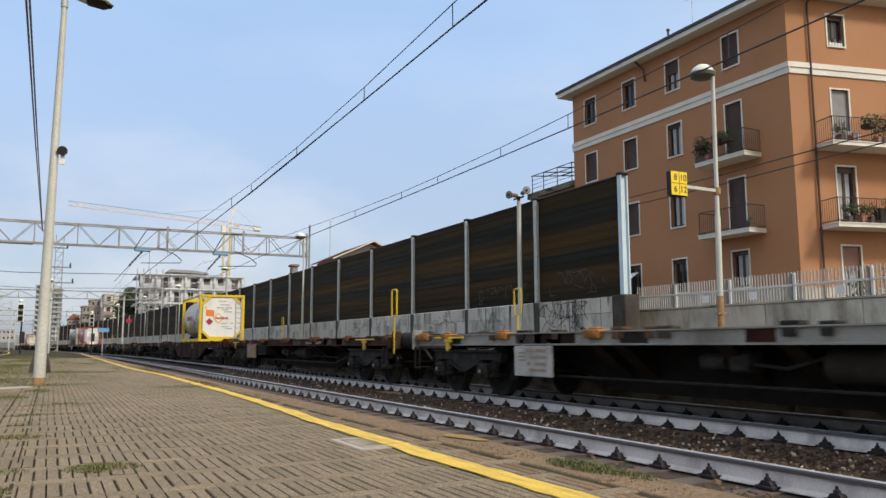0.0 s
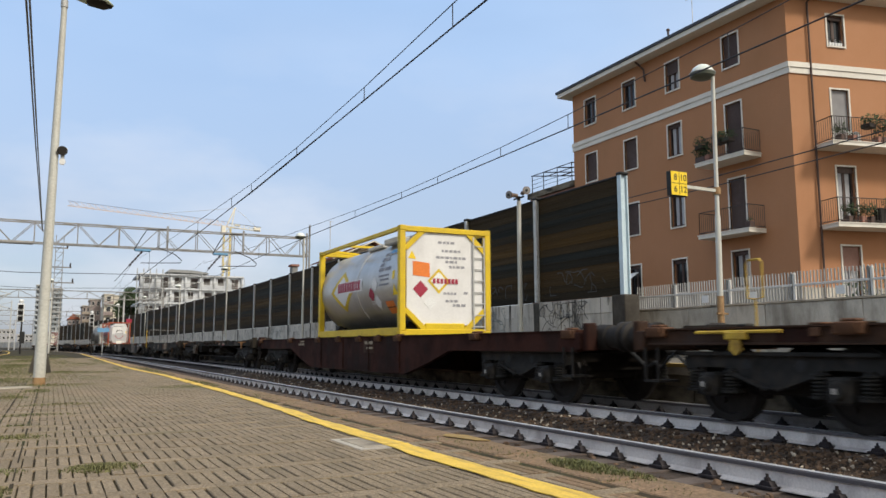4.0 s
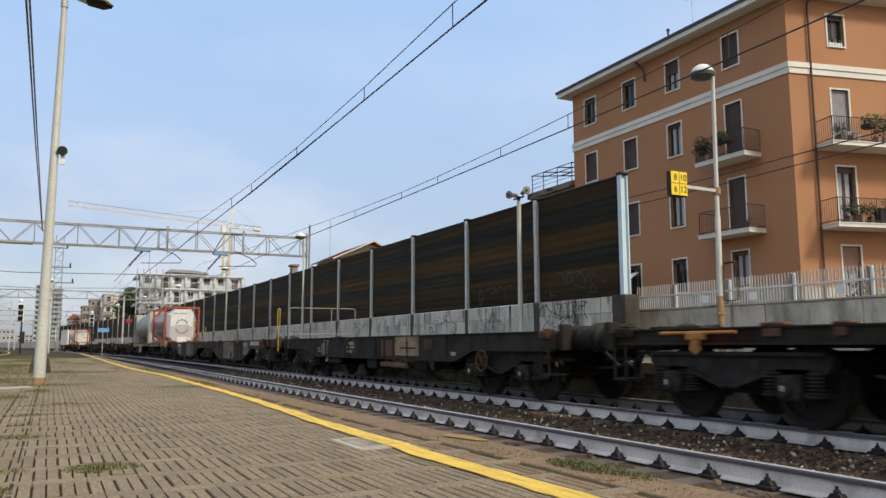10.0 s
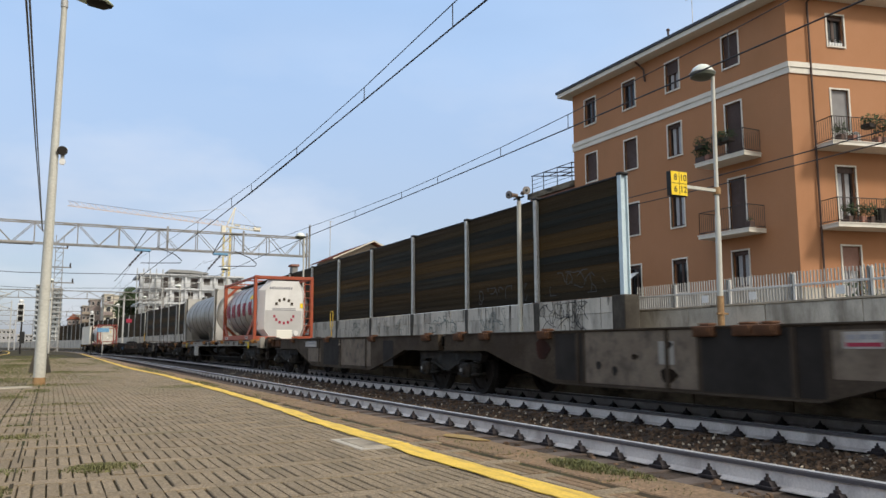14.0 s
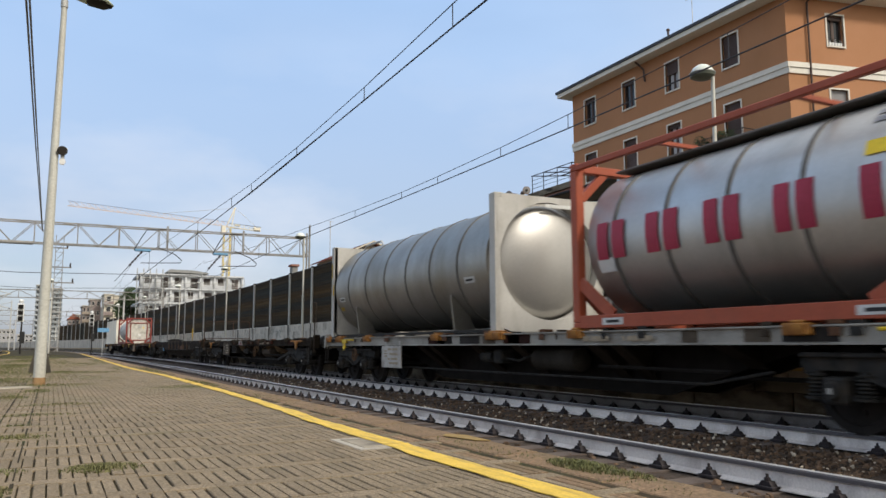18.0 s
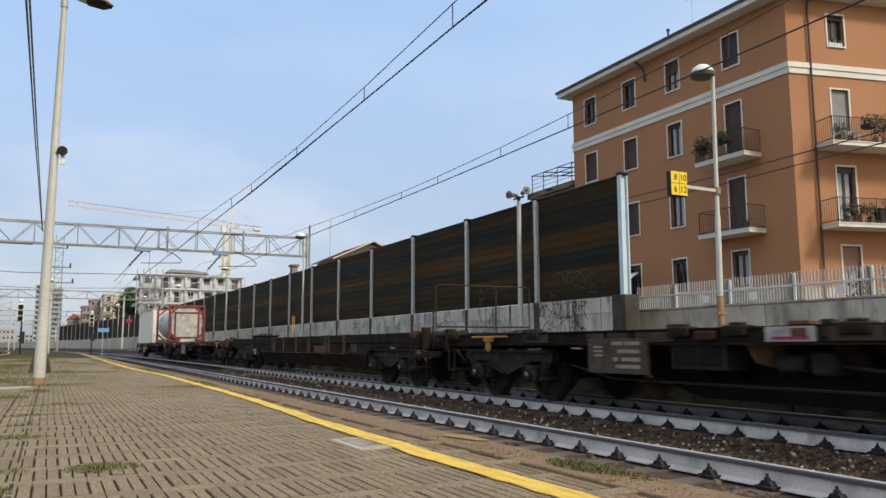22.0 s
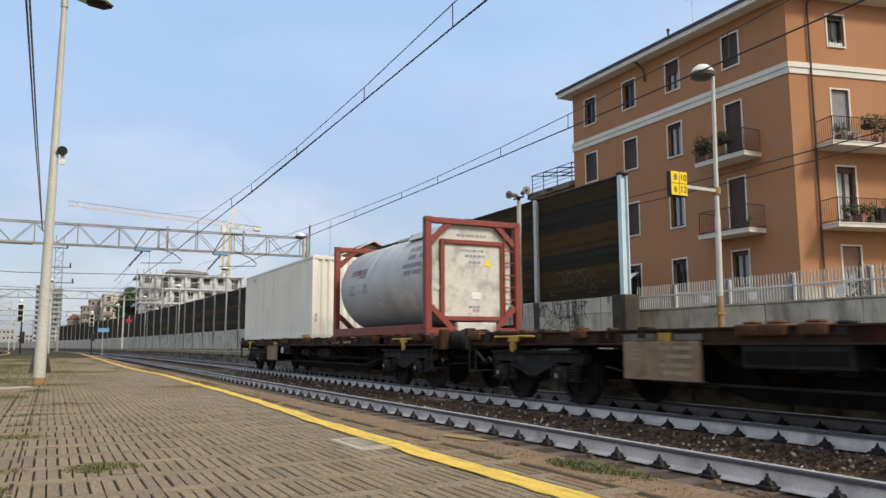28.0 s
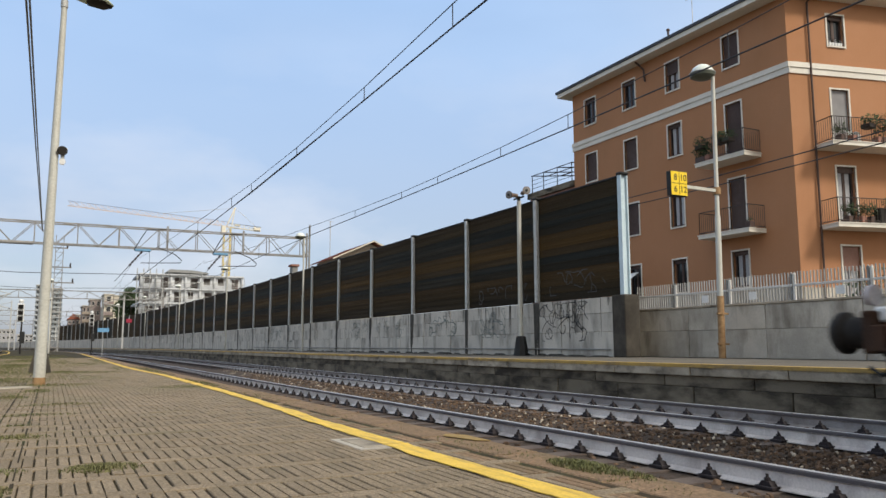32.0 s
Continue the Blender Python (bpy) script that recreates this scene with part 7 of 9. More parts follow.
    on_barrel(b, "logo_diamond", r, zc, 0, 0, 0, 0, M_TANK_END, 0.007, "pale diamond", diamond(4.13, 1.27, 0.68, 0.42))
    on_barrel(b, "logo_panel", r, zc, 2.57, 4.48, 1.2, 1.52, M_TANK_END, 0.009)
    x = 4.44
    for k in range(10):
        wd = 0.155 if k != 7 else 0.07
        on_barrel(b, "logo_bar", r, zc, x - wd, x, 1.24, 1.5, M_RED, 0.012)
        x -= wd + 0.028
    on_barrel(b, "warning_diamond", r, zc, 0, 0, 0, 0, M_TANK_END, 0.006, "white placard", diamond(1.72, 1.3, 0.2, 0.2))
    on_barrel(b, "warning_diamond", r, zc, 0, 0, 0, 0, M_RED, 0.006, "red placard", diamond(1.98, 1.06, 0.2, 0.2))
    on_barrel(b, "warning_diamond", r, zc, 0, 0, 0, 0, M_TANK_END, 0.006, "white placard", diamond(1.68, 0.86, 0.2, 0.2))
    on_barrel(b, "label_disc", r, zc, 0, 0, 0, 0, M_TANK_END, 0.006, "small pale round label", [(2.9 + 0.09 * math.cos((k + 0.5) * math.pi / 8), 0.58 + 0.09 * math.sin((k + 0.5) * math.pi / 8)) for k in range(16)])
    on_barrel(b, "placard", r, zc, 0.75, 1.25, 0.56, 0.86, M_PLACARD, 0.006, "orange placard")
    on_barrel(b, "placard_line", r, zc, 0.75, 1.25, 0.7, 0.72, M_BLACK, 0.009)
    on_barrel(b, "warning_triangle", r, zc, 0, 0, 0, 0, M_SIGN_YELLOW, 0.006, "yellow triangle", [(0.35, 0.98), (0.65, 0.98), (0.5, 1.24)])
    on_barrel(b, "label_square", r, zc, 0.46, 0.6, 1.36, 1.56, M_SIGN_YELLOW, 0.006)
    bars_on_barrel(b, r, zc, 0.75, 1.3, [(0.7, 0.09, [(0, 0.2), (0.3, 0.75)]), (0.56, 0.09, [(0.3, 0.55), (0.6, 0.75)]), (0.42, 0.09, [(0.5, 0.75)]), (0.3, 0.09, [(0, 0.35), (0.45, 0.75)]), (0.16, 0.05, [(0.05, 0.7)]), (0.06, 0.05, [(0.05, 0.6)]), (-0.06, 0.05, [(0.05, 0.65)])], M_MARK)
    bars_on_barrel(b, r, zc, 0.7, 2.05, [(0.0, 0.1, [(0, 0.55)])], M_BLUE)
    bars_on_barrel(b, r, zc, 1.8, 0.82, [(0, 0.03, [(0, 0.3)]), (0.06, 0.03, [(0, 0.3)])], M_MARK_WHITE)
    MOVING.append((t, u))


# tank container in an orange-red frame, with large red letter blocks
def orange_tank(u):
    t = thing("tank_container", "silver tank container in an orange-red frame with large red lettering blocks", "tank container", Matrix.Translation((T2, u, DECK)), group="tank containers")
    L, H, r, zc = 6.058, 2.591, 1.14, 1.33
    end_frame(t, 0.0, 0.16, H, M_ORFRAME, False, 0.12)
    end_frame(t, L - 0.16, L, H, M_ORFRAME)
    corner_castings(t, L, H, M_ORFRAME)
    for s in (-1, 1):
        part("bottom_rail", Geo().box(s * HW, s * (HW - 0.1), 0.16, L - 0.16, 0.03, 0.22, 0.01), M_ORFRAME, t)
        part("top_rail", Geo().box(s * HW, s * (HW - 0.08), 0.16, L - 0.16, H - 0.12, H - 0.03, 0.01), M_ORFRAME, t)
        for ya, za, yb in ((0.16, 0.82, 1.25), (L - 0.16, 0.72, L - 0.9)):
            part("side_brace", Geo().bar((s * (HW - 0.05), ya, za), (s * (HW - 0.05), yb, 0.2), 0.05, 0.18), M_ORFRAME, t)
    for p, q in (((-1.1, 1.0), (0.4, 0.16)), ((-1.1, 2.0), (1.1, 2.0)), ((-1.1, 4.2), (1.1, 4.2))):
        part("top_brace", Geo().bar((*p, H - 0.07), (*q, H - 0.07), 0.08, 0.05), M_ORFRAME, t)
    b = barrel(t, 0.3, L - 0.1, r, zc, M_TANK, 0.22, (0.95, 2.0, 3.05, 4.1, 5.15), M_SEAM, label="ribbed silver barrel")
    part("walkway", Geo().box(-0.55, 0.35, 0.3, 5.75, H - 0.14, H - 0.105, 0.008), M_GRATE, t, "dark grated walkway")
    part("manlid", Geo().turned([(0, 0.26), (0.1, 0.26), (0.12, 0.2)], 2, (0, 3.0, H - 0.18), 14), M_GALV, t)
    hood = [(-0.9, 0.3), (-0.66, 0.0), (0.72, 0.0), (0.86, 0.3), (0.86, 1.8), (0.62, 2.3), (-0.52, 2.3), (-0.86, 1.9)]
    flat_poly(t, "hood_plate", [(-0.56, 0.17), (0.62, 0.17), (0.74, 0.46), (0.74, 1.2), (-0.76, 1.2), (-0.78, 0.46)], 0.0195, surf("grey_hood_sheet", (0.5, 0.49, 0.48), (0.42, 0.41, 0.4), 0.45, scale=1.2, fine=20, bump=0.0, grain=0.04), "grey lower half of the hood", 0.003)
    nh = len(hood)
    cap = Geo().add([(a * 0.88, 0.02, (b_ - 1.15) * 0.97 + 1.27) for a, b_ in hood] + [(a * 1.12, 0.3, b_ + 0.12) for a, b_ in hood] + [(a * 1.12, 0.45, b_ + 0.12) for a, b_ in hood],
                    [tuple(range(nh)), tuple(range(3 * nh - 1, 2 * nh - 1, -1))] + [(r_ * nh + k, r_ * nh + (k + 1) % nh, (r_ + 1) * nh + (k + 1) % nh, (r_ + 1) * nh + k) for r_ in (0, 1) for k in range(nh)])
    part("end_hood", cap, M_TANK_END, t, "white bevelled end hood", 20)
    for k in range(5):
        a = math.pi * (0.12 + 0.76 * k / 4)
        cx, cz = -0.34 * math.cos(a), 1.35 + 0.3 * math.sin(a)
        part("logo_block", Geo().box(cx - 0.05, cx + 0.05, 0.012, 0.0162, cz - 0.06, cz + 0.06), M_W_DUST, t, "grey lettering block")
    for k in range(7):
        a = math.pi * (0.08 + 0.84 * k / 6)
        cx, cz = -0.4 * math.cos(a), 1.05 - 0.36 * math.sin(a)
        part("logo_block", Geo().box(cx - 0.045, cx + 0.045, 0.012, 0.0162, cz - 0.055, cz + 0.055), M_RED, t, "red lettering block")
    g = Geo().box(-0.48, 0.48, 0.012, 0.018, 1.2, 1.235).box(-0.48, 0.48, 0.012, 0.018, 1.26, 1.29)
    random.seed(5)
    x = -0.6
    while x < 0.35:
        g.box(x, x + 0.07, 0.012, 0.018, 2.05, 2.15)
        x += 0.095
    tagged(part("marking", g, M_MARK, t), kind="stuff")
    part("valve_box", Geo().box(-0.3, 0.35, -0.0, 0.1, 0.05, 0.42, 0.02), M_BOX, t)
    part("valve_cap", Geo().turned([(-0.04, 0.1), (0.05, 0.11)], 1, (0.5, 0, 0.28), 14), M_TANK_END, t)
    ladder(t, 0.98, 0.03, 0.2, 2.45, 0.26, M_ORFRAME)
    flat_poly(t, "label_square", [(0.66, 1.3), (0.78, 1.3), (0.78, 1.5), (0.66, 1.5)], 0.014, M_SIGN_YELLOW)
    # five block shapes in place of the large lettering
    z0, z1 = 1.03, 1.58
    shapes = {k: [(0.0, w * 0.4, 0, 1), (w * 0.56, w, 0, 1)] for k, w in enumerate((0.6, 0.6, 0.56, 0.52, 0.56))}
    for k, rects in shapes.items():
        ystart = 5.52 - k * 1.05
        for a0, a1, c0, c1 in rects:
            on_barrel(b, "letter_block", r, zc, ystart - a1, ystart - a0, z0 + (z1 - z0) * c0, z0 + (z1 - z0) * c1, M_RED, 0.016, "red lettering block")
    on_barrel(b, "label_square", r, zc, 0.78, 1.28, 1.68, 1.84, M_SIGN_YELLOW, 0.016, "yellow label")
    bars_on_barrel(b, r, zc, 0.5, 2.06, [(0, 0.07, [(0, 0.4), (0.5, 0.8)]), (0.1, 0.06, [(0, 0.8)])], M_MARK)
    on_barrel(b, "label_sheet", r, zc, 5.2, 5.55, 0.85, 1.05, M_TANK_END, 0.01)
    for y in (0.95, 4.9):
        part("label_sheet", Geo().box(-HW - 0.006, -HW - 0.001, y, y + 0.45, 0.07, 0.17), M_MARK_WHITE, t)
        part("marking", Geo().box(-HW - 0.009, -HW - 0.007, y + 0.08, y + 0.36, 0.1, 0.14), M_BLACK, t)
    MOVING.append((t, u))


# long grey swap tank with white end frames
def grey_tank(u):
    t = thing("tank_container", "long dull grey ribbed swap tank with pale end frames", "tank container", Matrix.Translation((T2, u, DECK)), group="tank containers")
    L, H, r, zc = 9.125, 2.591, 1.215, 1.36
    for y0, y1 in ((0.0, 0.2), (L - 0.2, L)):
        g = Geo()
        n = 32
        ring = [(1.12 * math.cos(2 * math.pi * k / n), zc + 1.12 * math.sin(2 * math.pi * k / n)) for k in range(n)]
        sq = []
        for cx, cz in ring:
            dx, dz = cx / 1.12, (cz - zc) / 1.12
            kx = HW / abs(dx) if abs(dx) > 1e-6 else 1e9
            kz = ((H - 0.01 - zc) if dz > 0 else (zc - 0.03)) / abs(dz) if abs(dz) > 1e-6 else 1e9
            q = min(kx, kz)
            sq.append((dx * q, zc + dz * q))
        vs = [(x, y0, z) for x, z in ring] + [(x, y0, z) for x, z in sq] + [(x, y1, z) for x, z in ring] + [(x, y1, z) for x, z in sq]
        fs = []
        for k in range(n):
            j = (k + 1) % n
            fs += [(k, j, n + j, n + k), (2 * n + k, 3 * n + k, 3 * n + j, 2 * n + j), (k, 2 * n + k, 2 * n + j, j), (n + k, n + j, 3 * n + j, 3 * n + k)]
        g.add(vs, fs)
        part("end_frame", g, M_TANK_FRAME, t, "off-white end frame", 30)
        for s in (-1, 1):
            part("corner_post", Geo().box(s * (HW + 0.002), s * (HW - 0.12), y0, y1, 0.0, H, 0.02), M_TANK_FRAME, t)
    corner_castings(t, L, H, M_TANK_FRAME)
    b = barrel(t, 0.3, L - 0.3, r, zc, M_TANK_GREY, 0.05, (1.5, 2.75, 4.0, 5.25, 6.5, 7.75), M_SEAM, label="dull grey ribbed barrel")
    for y0, s in ((0.3, -1), (L - 0.3, 1)):
        dome = [(0.34 * s * math.cos(q * math.pi / 20), 1.1 * math.sin(q * math.pi / 20) + 0.003) for q in range(11)]
        part("domed_end", Geo().turned(dome, 1, (0, y0, zc), 40), surf("bare_domed_end", (0.45, 0.435, 0.405), (0.375, 0.36, 0.3375), 0.38, 0.6, scale=1.0, fine=20, bump=0.0, grain=0.05), t, "shiny domed tank end", 60)
    for y in (L - 0.16, L - 0.05):
        part("paint_stain", Geo().box(-HW - 0.006, -HW - 0.0025, y - 0.05, y + 0.04, 1.2 if y < L - 0.1 else 1.7, 1.5 if y < L - 0.1 else 2.1), M_YELLOW_DIRTY, t)
    on_barrel(b, "paint_stain", r, zc, L - 0.75, L - 0.5, 0.75, 0.84, M_YELLOW_DIRTY, 0.006)
    for y in (1.9, 7.3):
        for s in (-1, 1):
            part("saddle", Geo().prism([(s * 1.05, 0.02), (s * 0.55, 0.02), (s * 0.7, 0.35), (s * 1.12, 0.8), (s * 1.15, 0.78)], 1, y - 0.035, y + 0.035), M_TANK_GREY, t)
    part("bottom_rail", Geo().box(-1.1, -1.0, 0.2, L - 0.2, 0.02, 0.08).box(1.0, 1.1, 0.2, L - 0.2, 0.02, 0.08), M_DARK, t)
    part("roof_rail", Geo().path([(-0.35, L - 0.3, H - 0.1), (-0.35, L - 0.5, H + 0.05), (-0.35, L - 1.6, H + 0.05), (-0.35, L - 1.8, H - 0.1)], 0.03, 6), M_GALV, t)
    for y in (0.85, 8.1):
        on_barrel(b, "label_sheet", r, zc, y, y + 0.4, 0.98, 1.1, M_MARK_WHITE, 0.006)
        on_barrel(b, "marking", r, zc, y + 0.06, y + 0.34, 1.02, 1.06, M_BLACK, 0.009)
    part("marking", Geo().box(-0.1, 0.75, -0.004, -0.001, 2.38, 2.45), M_MARK_WHITE, t)
    MOVING.append((t, u))


# off-white tank in an oxide red frame
def red_tank(u):
    t = thing("tank_container", "off-white stained tank container in an oxide red frame", "tank container", Matrix.Translation((T2, u, DECK)), group="tank containers")
    L, H, r, zc = 6.058, 2.591, 1.14, 1.34
    end_frame(t, 0.0, 0.16, H, M_REDFRAME)
    end_frame(t, L - 0.16, L, H, M_REDFRAME)
    corner_castings(t, L, H, M_REDFRAME)
    for s in (-1, 1):
        part("bottom_rail", Geo().box(s * HW, s * (HW - 0.1), 0.16, L - 0.16, 0.03, 0.24, 0.01), M_REDFRAME, t)
        part("brace", Geo().bar((s * 0.9, 0.1, H - 0.4), (s * (HW - 0.1), 0.1, H - 0.62), 0.08, 0.1), M_REDFRAME, t)
    b = barrel(t, 0.2, L - 0.12, r, zc, M_TANK_WHITE, 0.3, (3.58,), label="off-white stained barrel")
    part("walkway", Geo().box(-0.35, 0.35, 0.3, 3.5, H - 0.14, H - 0.075, 0.01), M_GALV, t, "grey walkway plate")
    part("spill_box", Geo().prism([(-0.55, H - 0.1), (-0.75, H - 0.3), (0.5, H - 0.3), (0.4, H - 0.1)], 1, 0.5, 2.0), M_TANK_WHITE, t)
    flat_poly(t, "end_panel", octagon(1.0, 0.32, H - 0.14, 0.36), 0.16, M_TANK_DIRTY, "stained cream end panel", 0.03)
    g = Geo()
    x0, x1, z0, z1 = -0.72, 0.72, 0.42, 2.02
    g.box(x0 - 0.1, x0, 0.06, 0.14, z0 - 0.1, z1 + 0.1, 0.01).box(x1, x1 + 0.1, 0.06, 0.14, z0 - 0.1, z1 + 0.1, 0.01).box(x0, x1, 0.06, 0.14, z0 - 0.1, z0, 0.01).box(x0, x1, 0.06, 0.14, z1, z1 + 0.1, 0.01)
    part("panel_frame", g, M_REDFRAME, t, "oxide red square frame")
    flat_poly(t, "hatch", [(x0, z0), (x1, z0), (x1, z1), (x0, z1)], 0.125, M_TANK_DIRTY, "stained cream hatch", 0.01)
    flat_poly(t, "warning_triangle", [(0.31, 1.56), (0.49, 1.55), (0.4, 1.74)], 0.112, M_SIGN_YELLOW)
    flat_poly(t, "label_square", [(-0.02, 0.8), (0.22, 0.8), (0.22, 0.96), (-0.02, 0.96)], 0.112, M_WHITE)
    g = Geo()
    random.seed(9)
    for z, a, b2 in ((1.86, -0.3, 0.3), (1.74, -0.2, 0.3), (1.6, -0.1, 0.2), (0.6, -0.1, 0.2), (0.52, 0.0, 0.15), (2.2, -0.4, 0.35)):
        x = a
        while x < b2:
            ww = random.uniform(0.05, 0.11)
            yq = 0.109 if z < 2.1 else 0.123
            g.box(x, x + ww, yq, yq + 0.004, z, z + 0.055)
            x += ww + 0.03
    tagged(part("marking", g, M_MARK, t), kind="stuff")
    ladder(t, 0.95, 0.05, 0.4, 2.3, 0.3, M_REDFRAME)
    part("valve_box", Geo().box(-0.45, 0.55, 0.0, 0.14, 0.02, 0.28, 0.02), M_TANK_DIRTY, t)
    part("gauge", Geo().turned([(0.11, 0.07), (0.13, 0.07)], 1, (-0.88, 0, 1.05), 12).box(-0.94, -0.82, 0.12, 0.13, 1.22, 1.4), M_MARK_WHITE, t)
    bars_on_barrel(b, r, zc, 3.8, 1.68, [(0.0, 0.1, [(0, 0.13), (0.16, 0.27), (0.3, 0.41), (0.58, 0.64), (0.67, 0.79), (0.82, 0.93), (0.96, 1.08)])], M_MARK)
    bars_on_barrel(b, r, zc, 3.8, 1.68, [(0.0, 0.1, [(0.44, 0.55)]), (-0.045, 0.022, [(0.0, 1.1)])], M_RED)
    bars_on_barrel(b, r, zc, 3.8, 1.55, [(0.0, 0.05, [(0, 0.09), (0.12, 0.24), (0.27, 0.36), (0.39, 0.5)])], M_MARK_DIM)
    for k in range(6):
        bars_on_barrel(b, r, zc, 3.66, 1.13, [(0.044 * k, 0.02, [(0, 0.3), ] if k != 1 else [(0, 0.72)])], M_MARK)
    for k, (a0, a1) in enumerate(((0.0, 0.47), (0.08, 0.46), (0.12, 0.46), (0.04, 0.44), (0.0, 0.46))):
        bars_on_barrel(b, r, zc, 4.53, 1.12, [(0.055 * k, 0.02, [(a0, a1)])], M_RED if k == 0 else M_MARK)
    bars_on_barrel(b, r, zc, 4.12, 1.36, [(0.0, 0.02, [(0, 0.12)])], M_MARK)
    for q, m, off in ((0.125, M_RED, 0.004), (0.105, M_TANK_END, 0.008), (0.05, M_BLACK, 0.012)):
        on_barrel(b, "label_disc", r, zc, 0, 0, 0, 0, m, off, "", [(2.92 + q * math.cos((k + 0.5) * math.pi / 10), 0.8 + q * math.sin((k + 0.5) * math.pi / 10)) for k in range(20)])
    bars_on_barrel(b, r, zc, 0.35, 1.35, [(0.6, 0.09, [(0.4, 0.75), (0.85, 1.0)]), (0.4, 0.1, [(0, 0.1), (0.15, 0.3), (0.5, 0.9)]), (0.2, 0.09, [(0.1, 1.1)]), (0.04, 0.09, [(0.1, 0.5), (0.6, 1.0)])], M_MARK)
    on_barrel(b, "stain", r, zc, 0.9, 2.0, 0.6, 1.05, surf("brown_stain", (0.46, 0.41, 0.3), (0.6, 0.59, 0.55), 0.6, scale=3, fine=20), 0.003, "brown stain", [(1.0, 0.55), (1.8, 0.5), (2.05, 0.8), (1.5, 1.1), (0.9, 0.95)])
    MOVING.append((t, u))


# white thirty-foot box
def white_box(u):
    t = thing("box_container", "white corrugated steel box container with faint dirt streaks", "box container", Matrix.Translation((T2, u, DECK)))
    L, H = 9.125, 2.591
    corner_castings(t, L, H, M_BOX)
    fr = Geo()
    for s in (-1, 1):
        fr.box(s * HW, s * (HW - 0.06), 0.16, L - 0.16, 0.02, 0.17, 0.008)
        fr.box(s * HW, s * (HW - 0.06), 0.16, L - 0.16, H - 0.09, H - 0.012, 0.008)
        for y0, y1 in ((0.0, 0.12), (L - 0.12, L)):
            fr.box(s * HW, s * (HW - 0.1), y0, y1, 0.12, H - 0.12, 0.008)
    for y0, y1 in ((0.01, 0.08), (L - 0.08, L - 0.01)):
        fr.box(-HW + 0.1, HW - 0.1, y0, y1, 0.02, 0.17, 0.008)
        fr.box(-HW + 0.1, HW - 0.1, y0, y1, H - 0.13, H - 0.012, 0.008)
    part("frame", fr, M_BOX, t)

    def corrugated(n, a0, a1, depth, at):
        pts = []
        p = (a1 - a0) / n
        for k in range(n):
            a = a0 + k * p
            pts += [(a, 0), (a + p * 0.28, 0), (a + p * 0.5, depth), (a + p * 0.78, depth)]
        return pts + [(a1, 0)]
    for s in (-1, 1):
        prof = corrugated(40, 0.12, L - 0.12, 0.03915, 0)
        g = Geo()
        for (a, d), (b, e) in zip(prof, prof[1:]):
            x0, x1 = s * (HW - 0.012 - d), s * (HW - 0.012 - e)
            g.quad((x0, a, 0.16), (x1, b, 0.16), (x1, b, H - 0.08), (x0, a, H - 0.08))
        part("side_wall", g, M_BOX, t, "corrugated white side", 0)
    for y, sg_ in ((0.02, 1), (L - 0.02, -1)):
        prof = corrugated(10, -HW + 0.1, HW - 0.1, 0.045, 0)
        g = Geo()
        for (a, d), (b, e) in zip(prof, prof[1:]):
            g.quad((a, y + sg_ * d, 0.16), (b, y + sg_ * e, 0.16), (b, y + sg_ * e, H - 0.12), (a, y + sg_ * d, H - 0.12))
        part("end_wall", g, M_BOX, t, "corrugated white end", 0)
    part("roof", Geo().box(-HW + 0.05, HW - 0.05, 0.08, L - 0.08, H - 0.04, H - 0.02), M_BOX, t)
    part("floor", Geo().box(-HW + 0.05, HW - 0.05, 0.08, L - 0.08, 0.1, 0.15), M_DARK, t)
    for x_, z_ in ((-1.1, 0.66), (-1.1, 0.52)):
        part("label_patch", Geo().box(x_ - 0.05, x_ + 0.05, 0.012, 0.018, z_, z_ + 0.11), M_PLATE, t)
    part("marking", Geo().box(0.3, 0.7, 0.008, 0.012, 2.24, 2.28), M_PLATE, t)
    part("label_strip", Geo().box(-HW - 0.003, -HW - 0.0005, 0.2, 1.0, 0.03, 0.13), M_YELLOW_DIRTY, t, "yellow strip")
    m_seam = surf("grey_seam", (0.6, 0.57, 0.5), (0.52, 0.49, 0.43), 0.6)
    part("seam", Geo().box(-HW + 0.004, -HW + 0.012, 6.11, 6.14, 0.9, 2.4), m_seam, t)
    part("seam", Geo().box(-HW + 0.004, -HW + 0.012, 5.36, 5.385, 0.25, 1.2), m_seam, t)
    for y0 in (2.3, 7.4):
        part("repair_plate", Geo().box(-HW - 0.002, -HW + 0.012, y0, y0 + 0.45, 0.16, 0.5), M_BOX, t)
    for y0 in (7.42, 7.7):
        part("label_patch", Geo().box(-HW + 0.002, -HW + 0.006, y0, y0 + 0.16, 2.28, 2.44), M_MARK_WHITE, t)
        part("label_text", Geo().box(-HW - 0.001, -HW + 0.001, y0 + 0.03, y0 + 0.13, 2.3, 2.33), M_MARK, t)
    MOVING.append((t, u))


# ---- the train put together, front to rear ----
CASTS = (9.82, 10.16, 12.9, 13.24, 16.04)
slim_wagon(-3.84, 19.74, M_W_GREY, M_ORANGE, "light grey container flat wagon with yellow fittings", board=(13.95, 15.05, 0.42, 0.92), rails=((18.8, M_YELLOW),), casts=(12.9, 15.45, 17.58, 18.56))
slim_wagon(15.9, 19.74, M_W_BROWN, M_RUSTY, "rusty brown empty container flat wagon", board=(13.97, 15.41, 0.47, 1.0), rails=((0.5, M_YELLOW), (19.3, M_YELLOW_DIRTY)), board_mat=M_PLATE_TAN,
           casts=CASTS, cabinets=((12.64, 13.81, 0.6, 0.99),))
